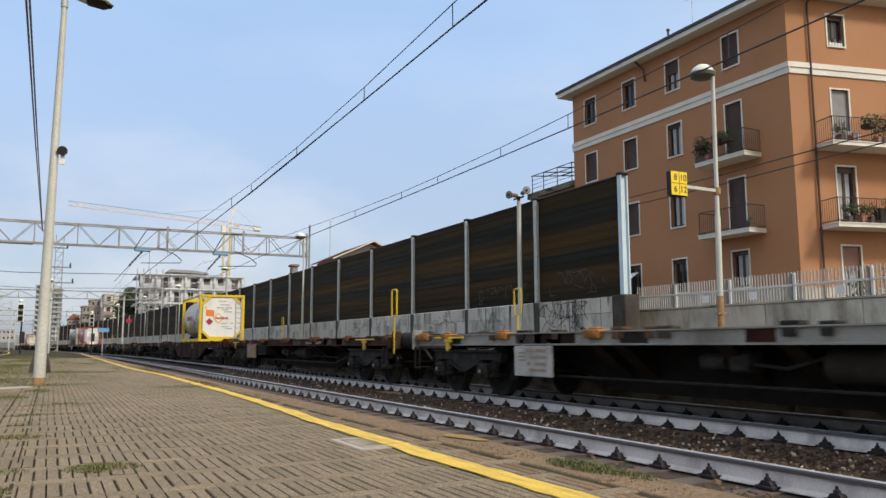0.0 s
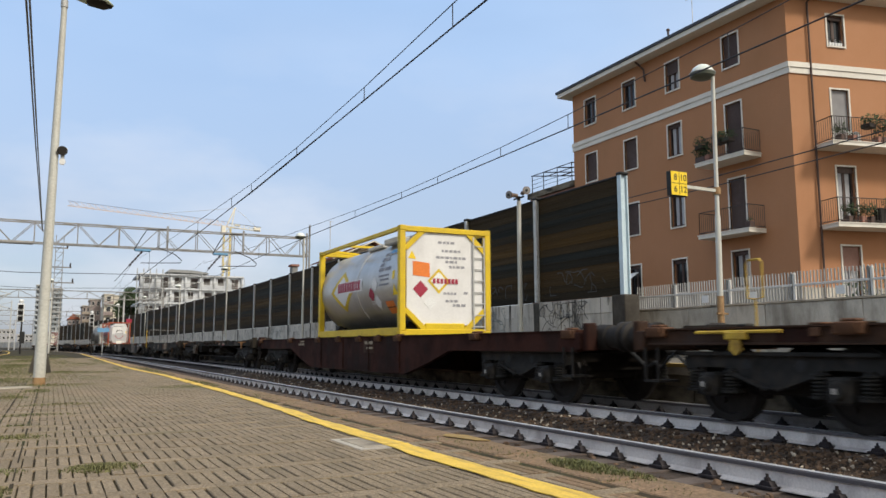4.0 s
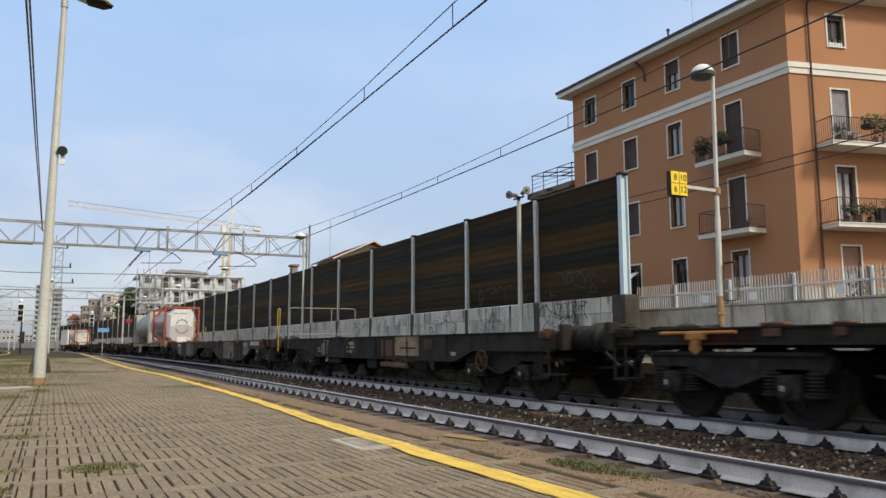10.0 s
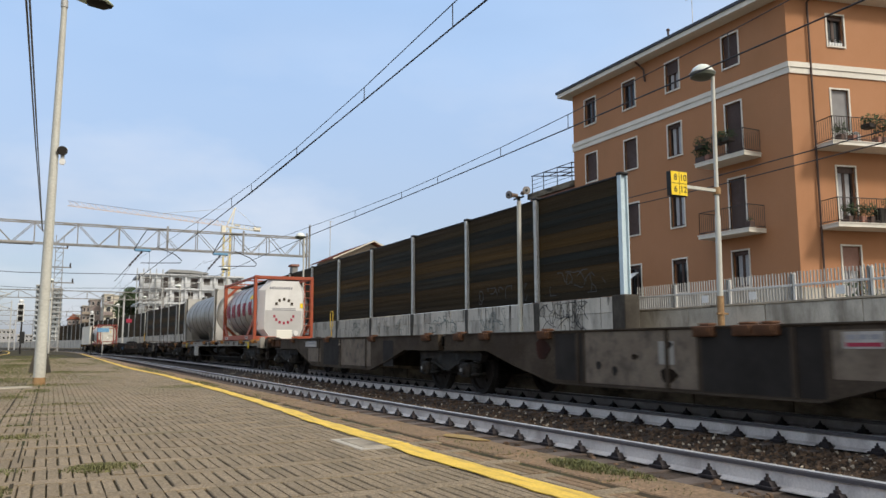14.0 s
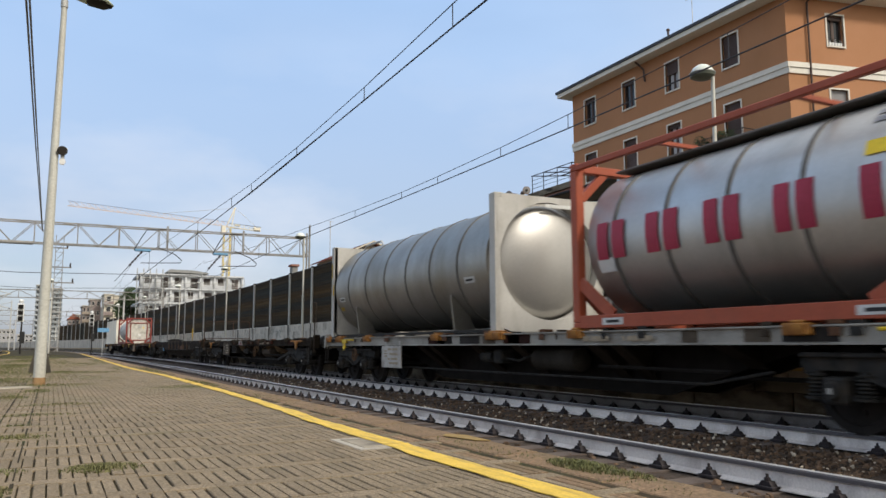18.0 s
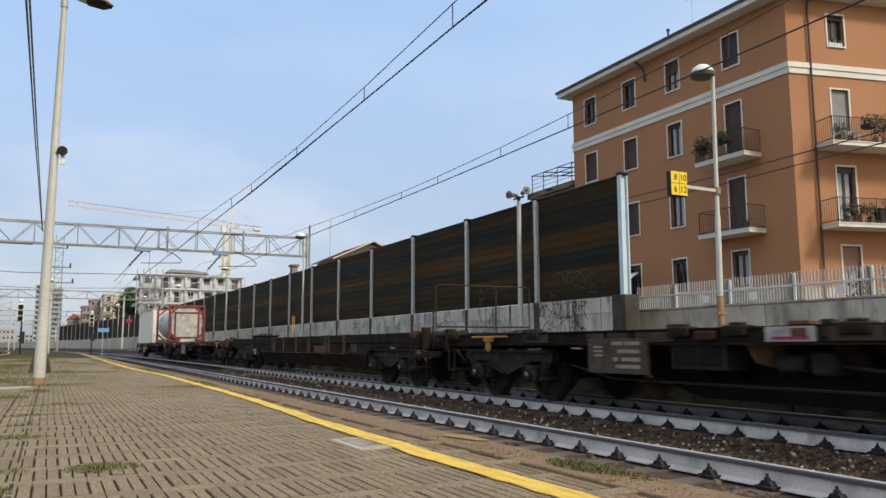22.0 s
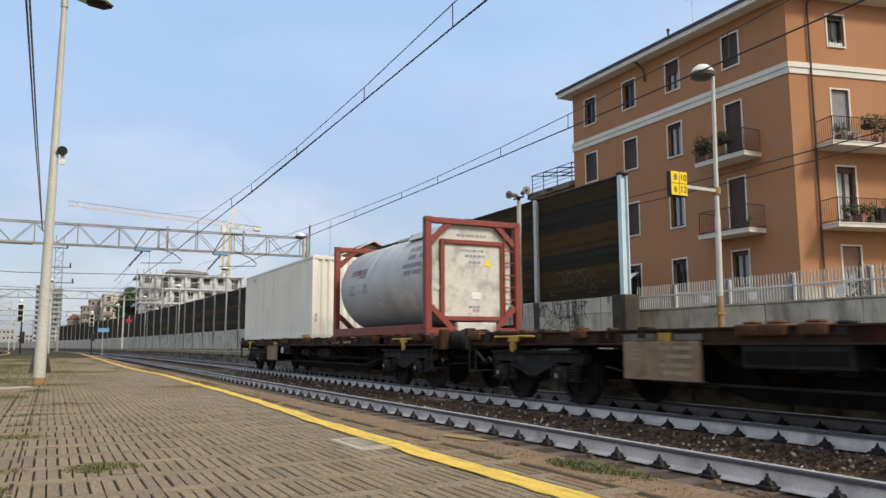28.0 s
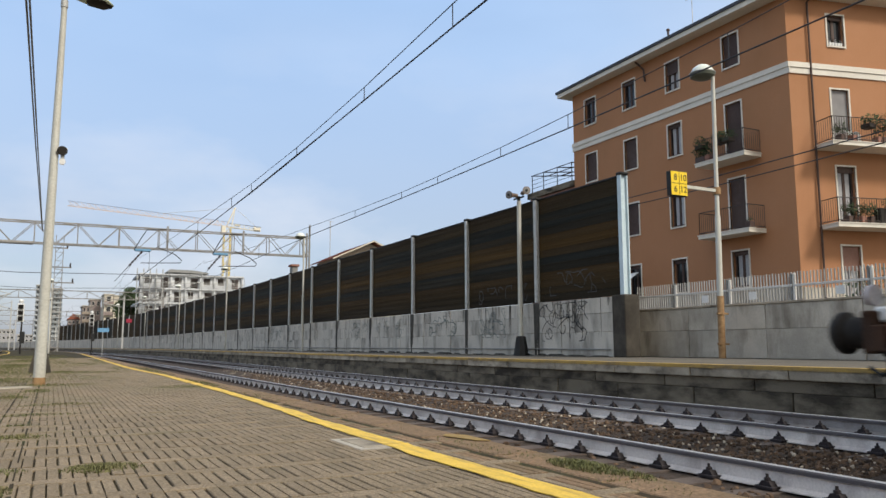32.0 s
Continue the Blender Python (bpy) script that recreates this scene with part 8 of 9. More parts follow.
deep_wagon(35.64, 21.26, M_W_RED, M_RUSTY, "dark red fish-belly wagon carrying the yellow tank", low=0.3, slope=(4.2, 6.4), floor=True,
           plates=((9.0, 0.75, 0.7, 0.3, M_W_BROWN),), cast_y=[0.95, 3.9, 7.5, 8.7, 10.0, 11.6, 13.4, 16.4, 20.3], rails=((20.5, M_W_DUST),))
w3 = slim_wagon(56.9, 19.8, M_W_DARK, M_W_DARK, "dark grimy empty container flat wagon with a brake wheel", board=(13.3, 14.72, 0.52, 1.0), rails=((19.2, M_W_DUST),), board_mat=M_PANEL_DUSK,
                casts=(9.6, 10.3, 11.24, 14.2), cabinets=((12.07, 12.73, 0.62, 0.96),))
brake_wheel(w3, 13.47)
part("label_plate", Geo().box(-1.2435, -1.2405, 6.0, 6.62, 0.955, 1.115), M_W_DUST, w3, "grey label with a red bar")
text_bars(w3, -1.2455, 6.03, 0.965, [(0.0, 0.03, [(0.0, 0.55)])], M_RED)
w4 = deep_wagon(76.7, 16.95, M_W_DARK, M_RUSTY, "dark grey flat wagon with deep sides and an end railing", low=0.62, slope=(2.0, 3.0), front=(2.62, 3.42), floor=True,
                plates=((10.97, 0.69, 0.93, 0.3, M_PANEL_BLACK), (11.95, 0.67, 0.56, 0.32, M_PANEL_TAN), (8.38, 0.66, 0.6, 0.44, M_PANEL_BLACK), (7.8, 0.68, 0.1, 0.4, M_PANEL_RUST), (7.25, 0.7, 0.4, 0.36, M_PANEL_RUST)),
                railing=15.95, cast_y=[0.95])
mb = part("marking_board", Geo().box(-1.24, -1.226, 5.78, 7.06, 0.7, 1.14, 0.006), M_PLATE_TAN, w4, "tan board with dark and red bars")
text_bars(mb, -1.2425, 5.92, 0.72, [(0.31, 0.09, [(0.36, 0.45), (0.48, 0.57), (0.6, 0.68), (0.71, 0.79), (0.82, 0.88)]), (0.24, 0.045, [(0.0, 0.24), (0.9, 1.02)]), (0.0, 0.05, [(0.02, 0.12), (0.16, 0.26), (0.32, 0.6), (0.64, 0.98)])], M_MARK_DIM)
text_bars(mb, -1.2425, 5.92, 0.86, [(0.0, 0.03, [(0.02, 0.84)])], M_W_RED)
part("label_plate", Geo().box(-1.231, -1.2255, 5.12, 5.5, 0.85, 1.07), M_W_DUST, w4, "dusty grey label")
part("label_plate", Geo().box(-1.231, -1.2255, 4.1, 4.28, 0.73, 0.8), M_PLATE, w4, "small pale label")
text_bars(w4, -1.2335, 4.12, 0.75, [(0.0, 0.025, [(0.0, 0.14)])], M_MARK)
part("label_plate", Geo().box(-1.231, -1.2255, 9.72, 10.12, 0.7, 1.08), M_W_DUST, w4, "dusty plate with faded writing")
# Added tube stands in for the pale strip visible below the side frame.
part("pressure_tank", Geo().turned([(0, 0.03), (0.04, 0.07), (1.5, 0.07), (1.55, 0.03)], 1, (-1.02, 6.82, 0.49), 14).box(-1.04, -1.0, 7.1, 7.16, 0.49, 0.75).box(-1.04, -1.0, 8.0, 8.06, 0.49, 0.75), M_PLATE_TAN, w4, "tan tube added for the pale strip under the wagon")
part("flap", Geo().prism([(5.25, 0.62), (5.58, 0.62), (5.36, 0.4), (5.3, 0.42)], 0, -1.12, -1.1), M_W_DUST, w4)
part("hanger", Geo().box(-1.0, -0.6, 5.9, 6.5, 0.4, 0.66, 0.03).box(-1.05, -0.6, 8.7, 9.3, 0.36, 0.64, 0.03), M_BOGIE, w4)
brake_wheel(w4, 3.0, 0.19, 0.65, M_RIB, 0.9)
text_bars(w4, -1.2335, 9.76, 0.75, [(0.0, 0.06, [(0.2, 0.55)]), (0.11, 0.06, [(0, 0.3), (0.36, 0.55)]), (0.2, 0.08, [(0.05, 0.5)]), (0.34, 0.05, [(0.48, 0.56)])], M_MARK_DIM)
text_bars(w4, -1.2285, 12.58, 0.76, [(0.0, 0.04, [(0, 0.25)]), (0.08, 0.04, [(0.05, 0.3)])], M_MARK_DIM)
part("brake_tank", Geo().turned([(0, 0.03), (0.03, 0.075), (0.94, 0.075), (0.97, 0.03)], 1, (-1.1, 11.1, 0.51), 12).box(-1.12, -1.08, 11.3, 11.34, 0.51, 0.72).box(-1.12, -1.08, 11.8, 11.84, 0.51, 0.72), M_W_BROWN, w4)
part("reflector", Geo().box(-1.2, -1.16, 12.12, 12.2, 0.48, 0.56, 0.01).box(-1.17, -1.15, 12.14, 12.18, 0.5, 0.66), M_WHITE, w4, "small white reflector")
w5 = deep_wagon(93.65, 29.4, M_W_DUST, M_RUSTY, "long articulated dusty grey wagon with deep fish-belly sides", low=0.34, slope=(3.6, 5.3), mid_bogie=True, floor=True, recess=1.6,
                plates=((3.23, 0.95, 1.4, 0.14, M_PLATE), (5.0, 0.58, 0.9, 0.5, M_PANEL_TAN), (6.0, 0.37, 1.67, 0.75, M_PANEL_BLACK), (7.75, 0.38, 2.22, 0.74, M_PANEL_TAN), (10.05, 0.4, 0.69, 0.71, M_PANEL_BLACK),
                        (17.2, 0.45, 0.6, 0.6, M_PANEL_BLACK), (18.6, 0.42, 2.2, 0.68, M_PANEL_TAN), (21.0, 0.4, 1.3, 0.7, M_PANEL_BLACK), (23.0, 0.9, 1.1, 0.16, M_PLATE), (22.6, 0.46, 1.2, 0.4, M_PANEL_TAN)),
                rails=((0.35, M_YELLOW_DIRTY), (28.9, M_YELLOW_DIRTY)), cast_y=[0.85, 2.65, 6.68, 6.98, 7.6, 11, 12.93, 13.93, 15.4, 18.5, 22, 25.5, 28.4])
part("label_plate", Geo().box(-1.235, -1.2305, 5.33, 5.78, 0.89, 1.06), M_PLATE, w5, "white label with a red bar")
text_bars(w5, -1.237, 5.36, 0.91, [(0.0, 0.04, [(0.0, 0.38)])], M_RED)
text_bars(w5, -1.237, 5.36, 0.98, [(0.0, 0.05, [(0.02, 0.12), (0.15, 0.24), (0.27, 0.36)])], M_MARK)
for y, z, ry, rz, m in ((9.67, 0.64, 0.06, 0.06, M_PANEL_BLACK), (9.31, 0.57, 0.06, 0.07, M_PANEL_BLACK), (8.89, 0.77, 0.07, 0.04, M_W_UMBER), (8.26, 0.54, 0.16, 0.1, M_W_UMBER), (8.24, 0.93, 0.07, 0.05, M_PANEL_BLACK), (11.1, 0.87, 0.2, 0.17, M_W_RED)):
    part("paint_stain", Geo().prism([(y + ry * math.cos(k * math.pi / 5) * (1 + 0.2 * (k % 3 - 1)), z + rz * math.sin(k * math.pi / 5)) for k in range(10)], 0, -1.2345, -1.231), m, w5)
part("paint_patch", Geo().box(-1.2335, -1.231, 8.14, 8.42, 0.68, 0.98), M_W_GREY, w5, "pale paint patch")
w6 = slim_wagon(123.05, 20.25, M_W_GREY, M_ORANGE, "light grey wagon carrying two tanks", board=(14.3, 15.4, 0.42, 0.92), casts=(1.9, 7.75, 10.0, 16.4, 18.5))
brake_wheel(w6, 17.2, 0.15, mat=M_RIB)
w7 = slim_wagon(143.3, 19.3, M_W_UMBER, M_W_DARK, "dark brown empty container flat wagon with end railing", board=(12.88, 14.16, 0.53, 1.02), rails=((0.5, M_W_DUST),), board_mat=M_PANEL_DUSK, tank_y=6.48, tank_mat=M_W_DUST,
                casts=(9.4, 11.4, 12.3, 15.6), cabinets=((11.6, 12.5, 0.62, 0.96),), labels=((12.4, 12.9, 0.97, 1.1, M_W_DUST), (15.2, 15.9, 0.97, 1.1, M_W_DUST), (10.35, 10.98, 0.965, 1.13, M_PLATE), (9.6, 10.2, 0.97, 1.12, M_W_DUST), (13.3, 13.7, 1.0, 1.1, M_W_DUST), (13.8, 14.2, 1.0, 1.1, M_W_DUST)))
text_bars(w7, -1.2425, 10.4, 0.985, [(0.0, 0.035, [(0.02, 0.5)])], M_RED)
text_bars(w7, -1.2425, 10.45, 1.05, [(0.0, 0.045, [(0.0, 0.12), (0.15, 0.22), (0.26, 0.4)])], M_MARK)
end_railing(w7, 19.25, 1.15, M_W_BROWN, r=0.014)
part("end_platform", Geo().box(-1.22, 1.12, 18.5, 19.3, 1.1, 1.15, 0.01), M_W_UMBER, w7)
brake_wheel(w7, 7.95, 0.185, 0.71, M_RIB)
# Added pale plates stand in for the bright view through the underframe.
for y in (11.3, 8.35, 6.75, 5.5):
    part("gusset_plate", Geo().prism([(-1.16, 0.93), (-1.02, 0.72), (-0.52, 0.62), (-0.52, 0.93)], 1, y, y + 0.014), M_PLATE_TAN, w7, "pale plate standing in for the view through the frame")
for y in (11.87, 9.29, 8.63, 7.48, 6.42, 5.63):
    part("clasp", Geo().box(-1.275, -1.2, y - 0.19, y + 0.15, 0.99, 1.1, 0.012), M_W_BROWN if y > 6 else M_W_RED, w7)
part("truss_bar", Geo().bar((-0.96, 3.04, 0.88), (-0.96, 4.04, 0.72), 0.05, 0.09).bar((-0.96, 4.0, 0.73), (-0.96, 5.61, 0.44), 0.05, 0.09), M_BOGIE, w7)
pw = deep_wagon(162.6, 20.9, M_W_UMBER, M_RUSTY, "dark umber pocket wagon with ribbed deep sides", h=1.2, low=0.33, slope=(4.4, 5.3), front=(2.8, 3.75), ribs=True, rails=((19.1, M_YELLOW_DIRTY),),
                plates=((16.05, 0.88, 0.42, 0.2, M_PANEL_DUSK), (7.2, 0.74, 1.0, 0.19, M_PANEL_RUST), (4.57, 0.75, 0.43, 0.22, M_PANEL_DUSK)), cast_y=[0.95, 19.9])
part("hitch_trestle", Geo().box(-0.5, 0.5, 18.5, 19.55, 1.34, 1.39, 0.02).box(-0.3, 0.3, 18.9, 19.2, 1.39, 1.45, 0.02).prism([(18.55, 1.2), (18.85, 1.2), (18.75, 1.34), (18.62, 1.34)], 0, -0.45, 0.45).prism([(19.2, 1.2), (19.5, 1.2), (19.42, 1.34), (19.28, 1.34)], 0, -0.45, 0.45).rod((-0.52, 18.5, 1.36), (-0.52, 19.55, 1.36), 0.03, 6), M_BLACK, pw, "black trailer hitch")
part("blue_box", Geo().box(-1.262, -1.19, 15.48, 15.73, 0.6, 0.82, 0.01), M_BLUE, pw, "blue marking box with pale stripes")
part("marking", Geo().box(-1.266, -1.2625, 15.52, 15.62, 0.64, 0.68).box(-1.266, -1.2625, 15.52, 15.66, 0.74, 0.77), M_MARK_WHITE, pw)
slim_wagon(183.5, 18.7, M_W_BROWN, M_RUSTY, "rusty brown empty container flat wagon", board=(12.19, 13.61, 0.47, 0.98), board_mat=M_PLATE_TAN,
           casts=(10.6, 11.1, 11.43, 14.6), cabinets=((10.2, 11.6, 0.66, 0.9),), labels=((12.97, 13.61, 0.99, 1.08, M_PANEL_TAN), (12.71, 12.93, 0.985, 1.09, M_YELLOW_DIRTY), (12.16, 12.63, 0.99, 1.07, M_PANEL_TAN)))
lw_ = slim_wagon(202.2, 19.45, M_W_BROWN, M_RUSTY, "rusty brown last wagon carrying a red-framed tank and a white box", board=(13.27, 14.63, 0.43, 0.94), board_mat=M_PLATE_TAN,
                 casts=(9.5, 12.12, 12.44, 15.4, 17.8), cabinets=((11.85, 12.43, 0.65, 0.9),), labels=((13.4, 13.75, 0.98, 1.07, M_YELLOW_DIRTY), (13.8, 14.6, 0.98, 1.07, M_W_DUST)))
part("label_sheet", Geo().box(-1.25, -1.22, 12.47, 12.72, 0.69, 0.88, 0.012), M_MARK_WHITE, lw_, "white label with dark writing")
part("marking", Geo().box(-1.2535, -1.2505, 12.5, 12.68, 0.83, 0.85).box(-1.2535, -1.2505, 12.5, 12.62, 0.78, 0.8).box(-1.2535, -1.2505, 12.5, 12.66, 0.73, 0.75), M_MARK, lw_)
part("label_bracket", Geo().box(-1.22, -1.19, 12.5, 12.73, 0.7, 0.98), M_DARK, lw_)
tl = part("tail_lamp", Geo().box(-1.12, -0.92, 18.75, 18.9, 1.15, 1.3, 0.02), M_WHITE, lw_, "white tail lamp box")
part("lens", Geo().turned([(0, 0.11), (0.08, 0.1)], 1, (-1.02, 18.92, 1.42), 14), M_LAMP_RED, tl)
yellow_tank(43.09)
orange_tank(124.82)
grey_tank(133.17)
red_tank(203.48)
white_box(211.55)

# ---- the distance: building site, crane, houses, towers, signals, trees ----
bs_ = thing("building_site", "pale concrete shell of a building under construction with scaffolding", "building site")
BY = 150.0
for z in (0.6, 3.2, 6.0, 8.7, 11.4, 14.0):
    part("floor_slab", Geo().box(13.9, 33.0, BY, BY + 14, z, z + 0.32, 0.02), M_SCAFF, bs_)
part("roof_slab", Geo().prism([(19.0, 14.9), (26.6, 14.7), (26.6, 14.95), (24.0, 15.3), (19.5, 15.4)], 1, BY + 2, BY + 11).box(19.6, 26.0, BY + 3, BY + 10, 14.33, 14.9), M_FENCE_POST, bs_, "grey flat roof structure")
random.seed(41)
for i in range(8):
    x = 14.1 + i * 2.65
    part("column", Geo().box(x, x + 0.3, BY + 0.2, BY + 0.6, 0.9, 14.0), M_SCAFF, bs_)
for z in (6.32, 9.02, 11.72):
    for i in range(7):
        x = 14.4 + i * 2.65
        w0, w1 = random.choice(((0.5, 1.75), (0.7, 2.1), (0.35, 1.3)))
        g = Geo().box(x, x + w0, BY + 0.7, BY + 0.9, z, z + 2.38).box(x + w1, x + 2.35, BY + 0.7, BY + 0.9, z, z + 2.38).box(x + w0, x + w1, BY + 0.7, BY + 0.9, z + 2.0, z + 2.38)
        if random.random() < 0.6:
            g.box(x + w0, x + w1, BY + 0.7, BY + 0.9, z, z + 0.75)
        part("infill_wall", g, M_SCAFF, bs_)
part("dark_interior", Geo().box(14.2, 32.6, BY + 3.2, BY + 3.4, 0.9, 13.98), M_FARBRICK, bs_)
for z in (6.32, 9.02, 11.72):
    part("balustrade", Geo().box(14.0, 33.0, BY - 0.1, BY + 0.02, z + 0.85, z + 0.95).box(14.0, 33, BY - 0.1, BY + 0.02, z + 0.4, z + 0.46), M_GALV, bs_)
sc = Geo()
for i in range(5):
    x = 13.4 + i * 1.1
    sc.rod((x, BY - 0.8, 0), (x, BY - 0.8, 15.0), 0.05, 5).rod((x, BY - 1.8, 0), (x, BY - 1.8, 15.0), 0.05, 5)
for k in range(8):
    sc.rod((13.3, BY - 0.8, 1.9 * k), (18.0, BY - 0.8, 1.9 * k), 0.045, 5).rod((13.3, BY - 1.8, 1.9 * k), (18.0, BY - 1.8, 1.9 * k), 0.045, 5)
    sc.rod((13.4, BY - 1.8, 1.9 * k), (15.6, BY - 1.8, 1.9 * (k + 1)), 0.035, 5)
for i in range(8):
    x = 18.9 + i * 2.0
    sc.rod((x, BY - 0.9, 0), (x, BY - 0.9, 14.6 - (i % 3) * 0.6), 0.04, 5)
for z in (4.6, 7.4, 10.1, 12.8):
    sc.rod((18.0, BY - 0.9, z), (33.2, BY - 0.9, z), 0.035, 5)
part("scaffold", sc, M_GALV, bs_, "tubular scaffold")
for k in range(1, 8):
    part("scaffold_deck", Geo().box(13.4, 18.0, BY - 1.8, BY - 0.8, 1.9 * k - 0.05, 1.9 * k + 0.03), M_SCAFF, bs_)

cr = thing("tower_crane", "yellow lattice tower crane above the building site", "tower crane")
CX, CY = 33.4, 170.0


def lattice(g, a, b, w, n, r):
    a, b = Vector(a), Vector(b)
    d = (b - a).normalized()
    up = Vector((0, 0, 1)) if abs(d.z) < 0.9 else Vector((0, 1, 0))
    s = d.cross(up).normalized()
    t = s.cross(d)
    offs = [s * w / 2 - t * w / 2, -s * w / 2 - t * w / 2, t * w / 2 + s * (w / 2 if abs(d.z) > 0.9 else 0), t * w / 2 - s * (w / 2 if abs(d.z) > 0.9 else 0)]
    for o in offs:
        g.bar(a + o, b + o, r, r)
    for k in range(n):
        p, q = a.lerp(b, k / n), a.lerp(b, (k + 1) / n)
        for o1, o2 in ((0, 2), (1, 3), (0, 1)):
            g.bar(p + offs[o1], q + offs[o2], r * 0.7, r * 0.7)
            g.bar(p + offs[o2], p + offs[o1], r * 0.7, r * 0.7)


g = Geo()
lattice(g, (CX, CY, 0), (CX, CY, 27.0), 1.4, 16, 0.13)
part("mast", g, surf("yellow_crane_mast", (0.62, 0.47, 0.12), (0.5, 0.38, 0.1), 0.6), cr, "yellow lattice mast")
g = Geo()
lattice(g, (CX, CY, 27.6), (1.6, CY, 29.7), 1.0, 26, 0.06)
part("jib", g, surf("haze_paled_crane_jib", (0.7, 0.55, 0.45), (0.62, 0.48, 0.4), 0.6), cr, "pale yellow jib")
# Jib colour is lightened for distance haze as well.
g = Geo()
lattice(g, (CX, CY, 27.4), (40.8, CY, 26.9), 0.9, 6, 0.1)
part("counter_jib", g, M_CRANE, cr)
part("counterweight", Geo().box(39.2, 40.6, CY - 0.5, CY + 0.5, 26.4, 27.2, 0.05).box(35.0, 36.2, CY - 0.4, CY + 0.4, 27.3, 27.6, 0.05), M_CRANE, cr)
part("tower_top", Geo().bar((CX, CY, 27.5), (CX + 1.6, CY, 31.4), 0.25, 0.25).bar((CX + 1.0, CY, 27.5), (CX + 1.6, CY, 31.4), 0.2, 0.2), M_CRANE, cr)
part("tie_rod", Geo().rod((CX + 1.6, CY, 31.3), (20, CY, 29.0), 0.04, 5).rod((CX + 1.6, CY, 31.3), (39.5, CY, 27.6), 0.04, 5), M_GALV, cr)
part("cab", Geo().box(CX - 1.4, CX - 0.5, CY - 1.2, CY, 25.4, 27.0, 0.05), M_CRANE, cr)


def far_block(name, label, x0, x1, y0, y1, z1, mat, floors, bays, band=None, flat=True, pitch=0.0):
    t = thing(name, label, "house")
    part("wall", Geo().box(x0, x1, y0, y1, -0.4, z1), mat, t)
    if flat:
        part("roof", Geo().box(x0 - 0.3, x1 + 0.3, y0 - 0.3, y1 + 0.3, z1, z1 + 0.35), M_CONC, t)
    else:
        part("roof", Geo().prism([(x0 - 0.4, z1), (x1 + 0.4, z1), ((x0 + x1) / 2, z1 + pitch)], 1, y0 - 0.3, y1 + 0.3), M_ROOF, t)
    fh = (z1 - 0.6) / floors
    for f in range(floors):
        z = 0.6 + f * fh
        if band:
            part("balcony", Geo().box(x0 - 0.15, x1 + 0.15, y0 - 0.9, y0, z + fh * 0.02, z + fh * 0.36), band, t)
        for b in range(bays):
            w = (x1 - x0) / bays
            a = x0 + (b + 0.27) * w
            wi = part("window", Geo().box(a - 0.05, a + w * 0.46 + 0.05, y0 - 0.04, y0 - 0.01, z + fh * 0.36, z + fh * 0.86), M_TRIM if not band else M_CONC, t)
            part("pane", Geo().box(a, a + w * 0.46, y0 - 0.06, y0 - 0.045, z + fh * 0.4, z + fh * 0.83), M_PANE, wi)
            wi2 = part("window", Geo().box(x0 - 0.04, x0 - 0.01, y0 + 1.0 + b * 3, y0 + 2.3 + b * 3, z + fh * 0.36, z + fh * 0.86), M_TRIM if not band else M_CONC, t)
            part("pane", Geo().box(x0 - 0.06, x0 - 0.045, y0 + 1.1 + b * 3, y0 + 2.2 + b * 3, z + fh * 0.4, z + fh * 0.83), M_PANE, wi2)
    return t


far_block("far_house", "pale house with brown balconies beyond the barrier", 15.6, 18.4, 285, 300, 18.4, M_PALE, 5, 1, M_FARBRICK)
far_block("far_house", "blank cream gable house beyond the barrier", 18.6, 22.0, 285, 300, 18.0, M_PALE, 1, 1)
far_block("far_house", "reddish brown house with tiled roof beyond the railway", 5.4, 9.2, 320, 336, 11.0, M_FARBRICK, 4, 3, None, False, 2.2)
far_block("far_house", "brown brick row house beyond the railway", 12.0, 15.3, 300, 318, 17.4, M_FARBRICK, 5, 2)
far_block("far_house", "dull red row house beyond the railway", 9.5, 11.95, 300, 318, 15.0, M_FARBRICK, 5, 2, M_BEIGE)
far_block("far_house", "beige house beyond the railway", 7.5, 11.5, 345, 360, 13.5, M_BEIGE, 4, 3)
far_block("far_house", "grey brown house beyond the railway", 17.2, 22.6, 330, 350, 16.0, M_BEIGE, 5, 3)
far_block("tower_block", "tall grey-green tower block with balcony bands", -7.2, -1.6, 400, 414, 29.0, M_FARGREY, 12, 3, M_BAND)
far_block("tower_block", "tall pale grey tower block in the distance", -1.0, 3.9, 408, 424, 28.0, M_FARGREY, 12, 3, M_BAND)
for k, (x0, x1, z) in enumerate(((-60, -44, 9), (-42, -30, 7), (-29, -20, 11), (-19, -10, 8), (4.5, 9, 10))):
    far_block("far_house", "hazy grey house far along the railway", x0, x1, 520 + 9 * k, 540 + 9 * k, z, M_HAZE, 3, 4)


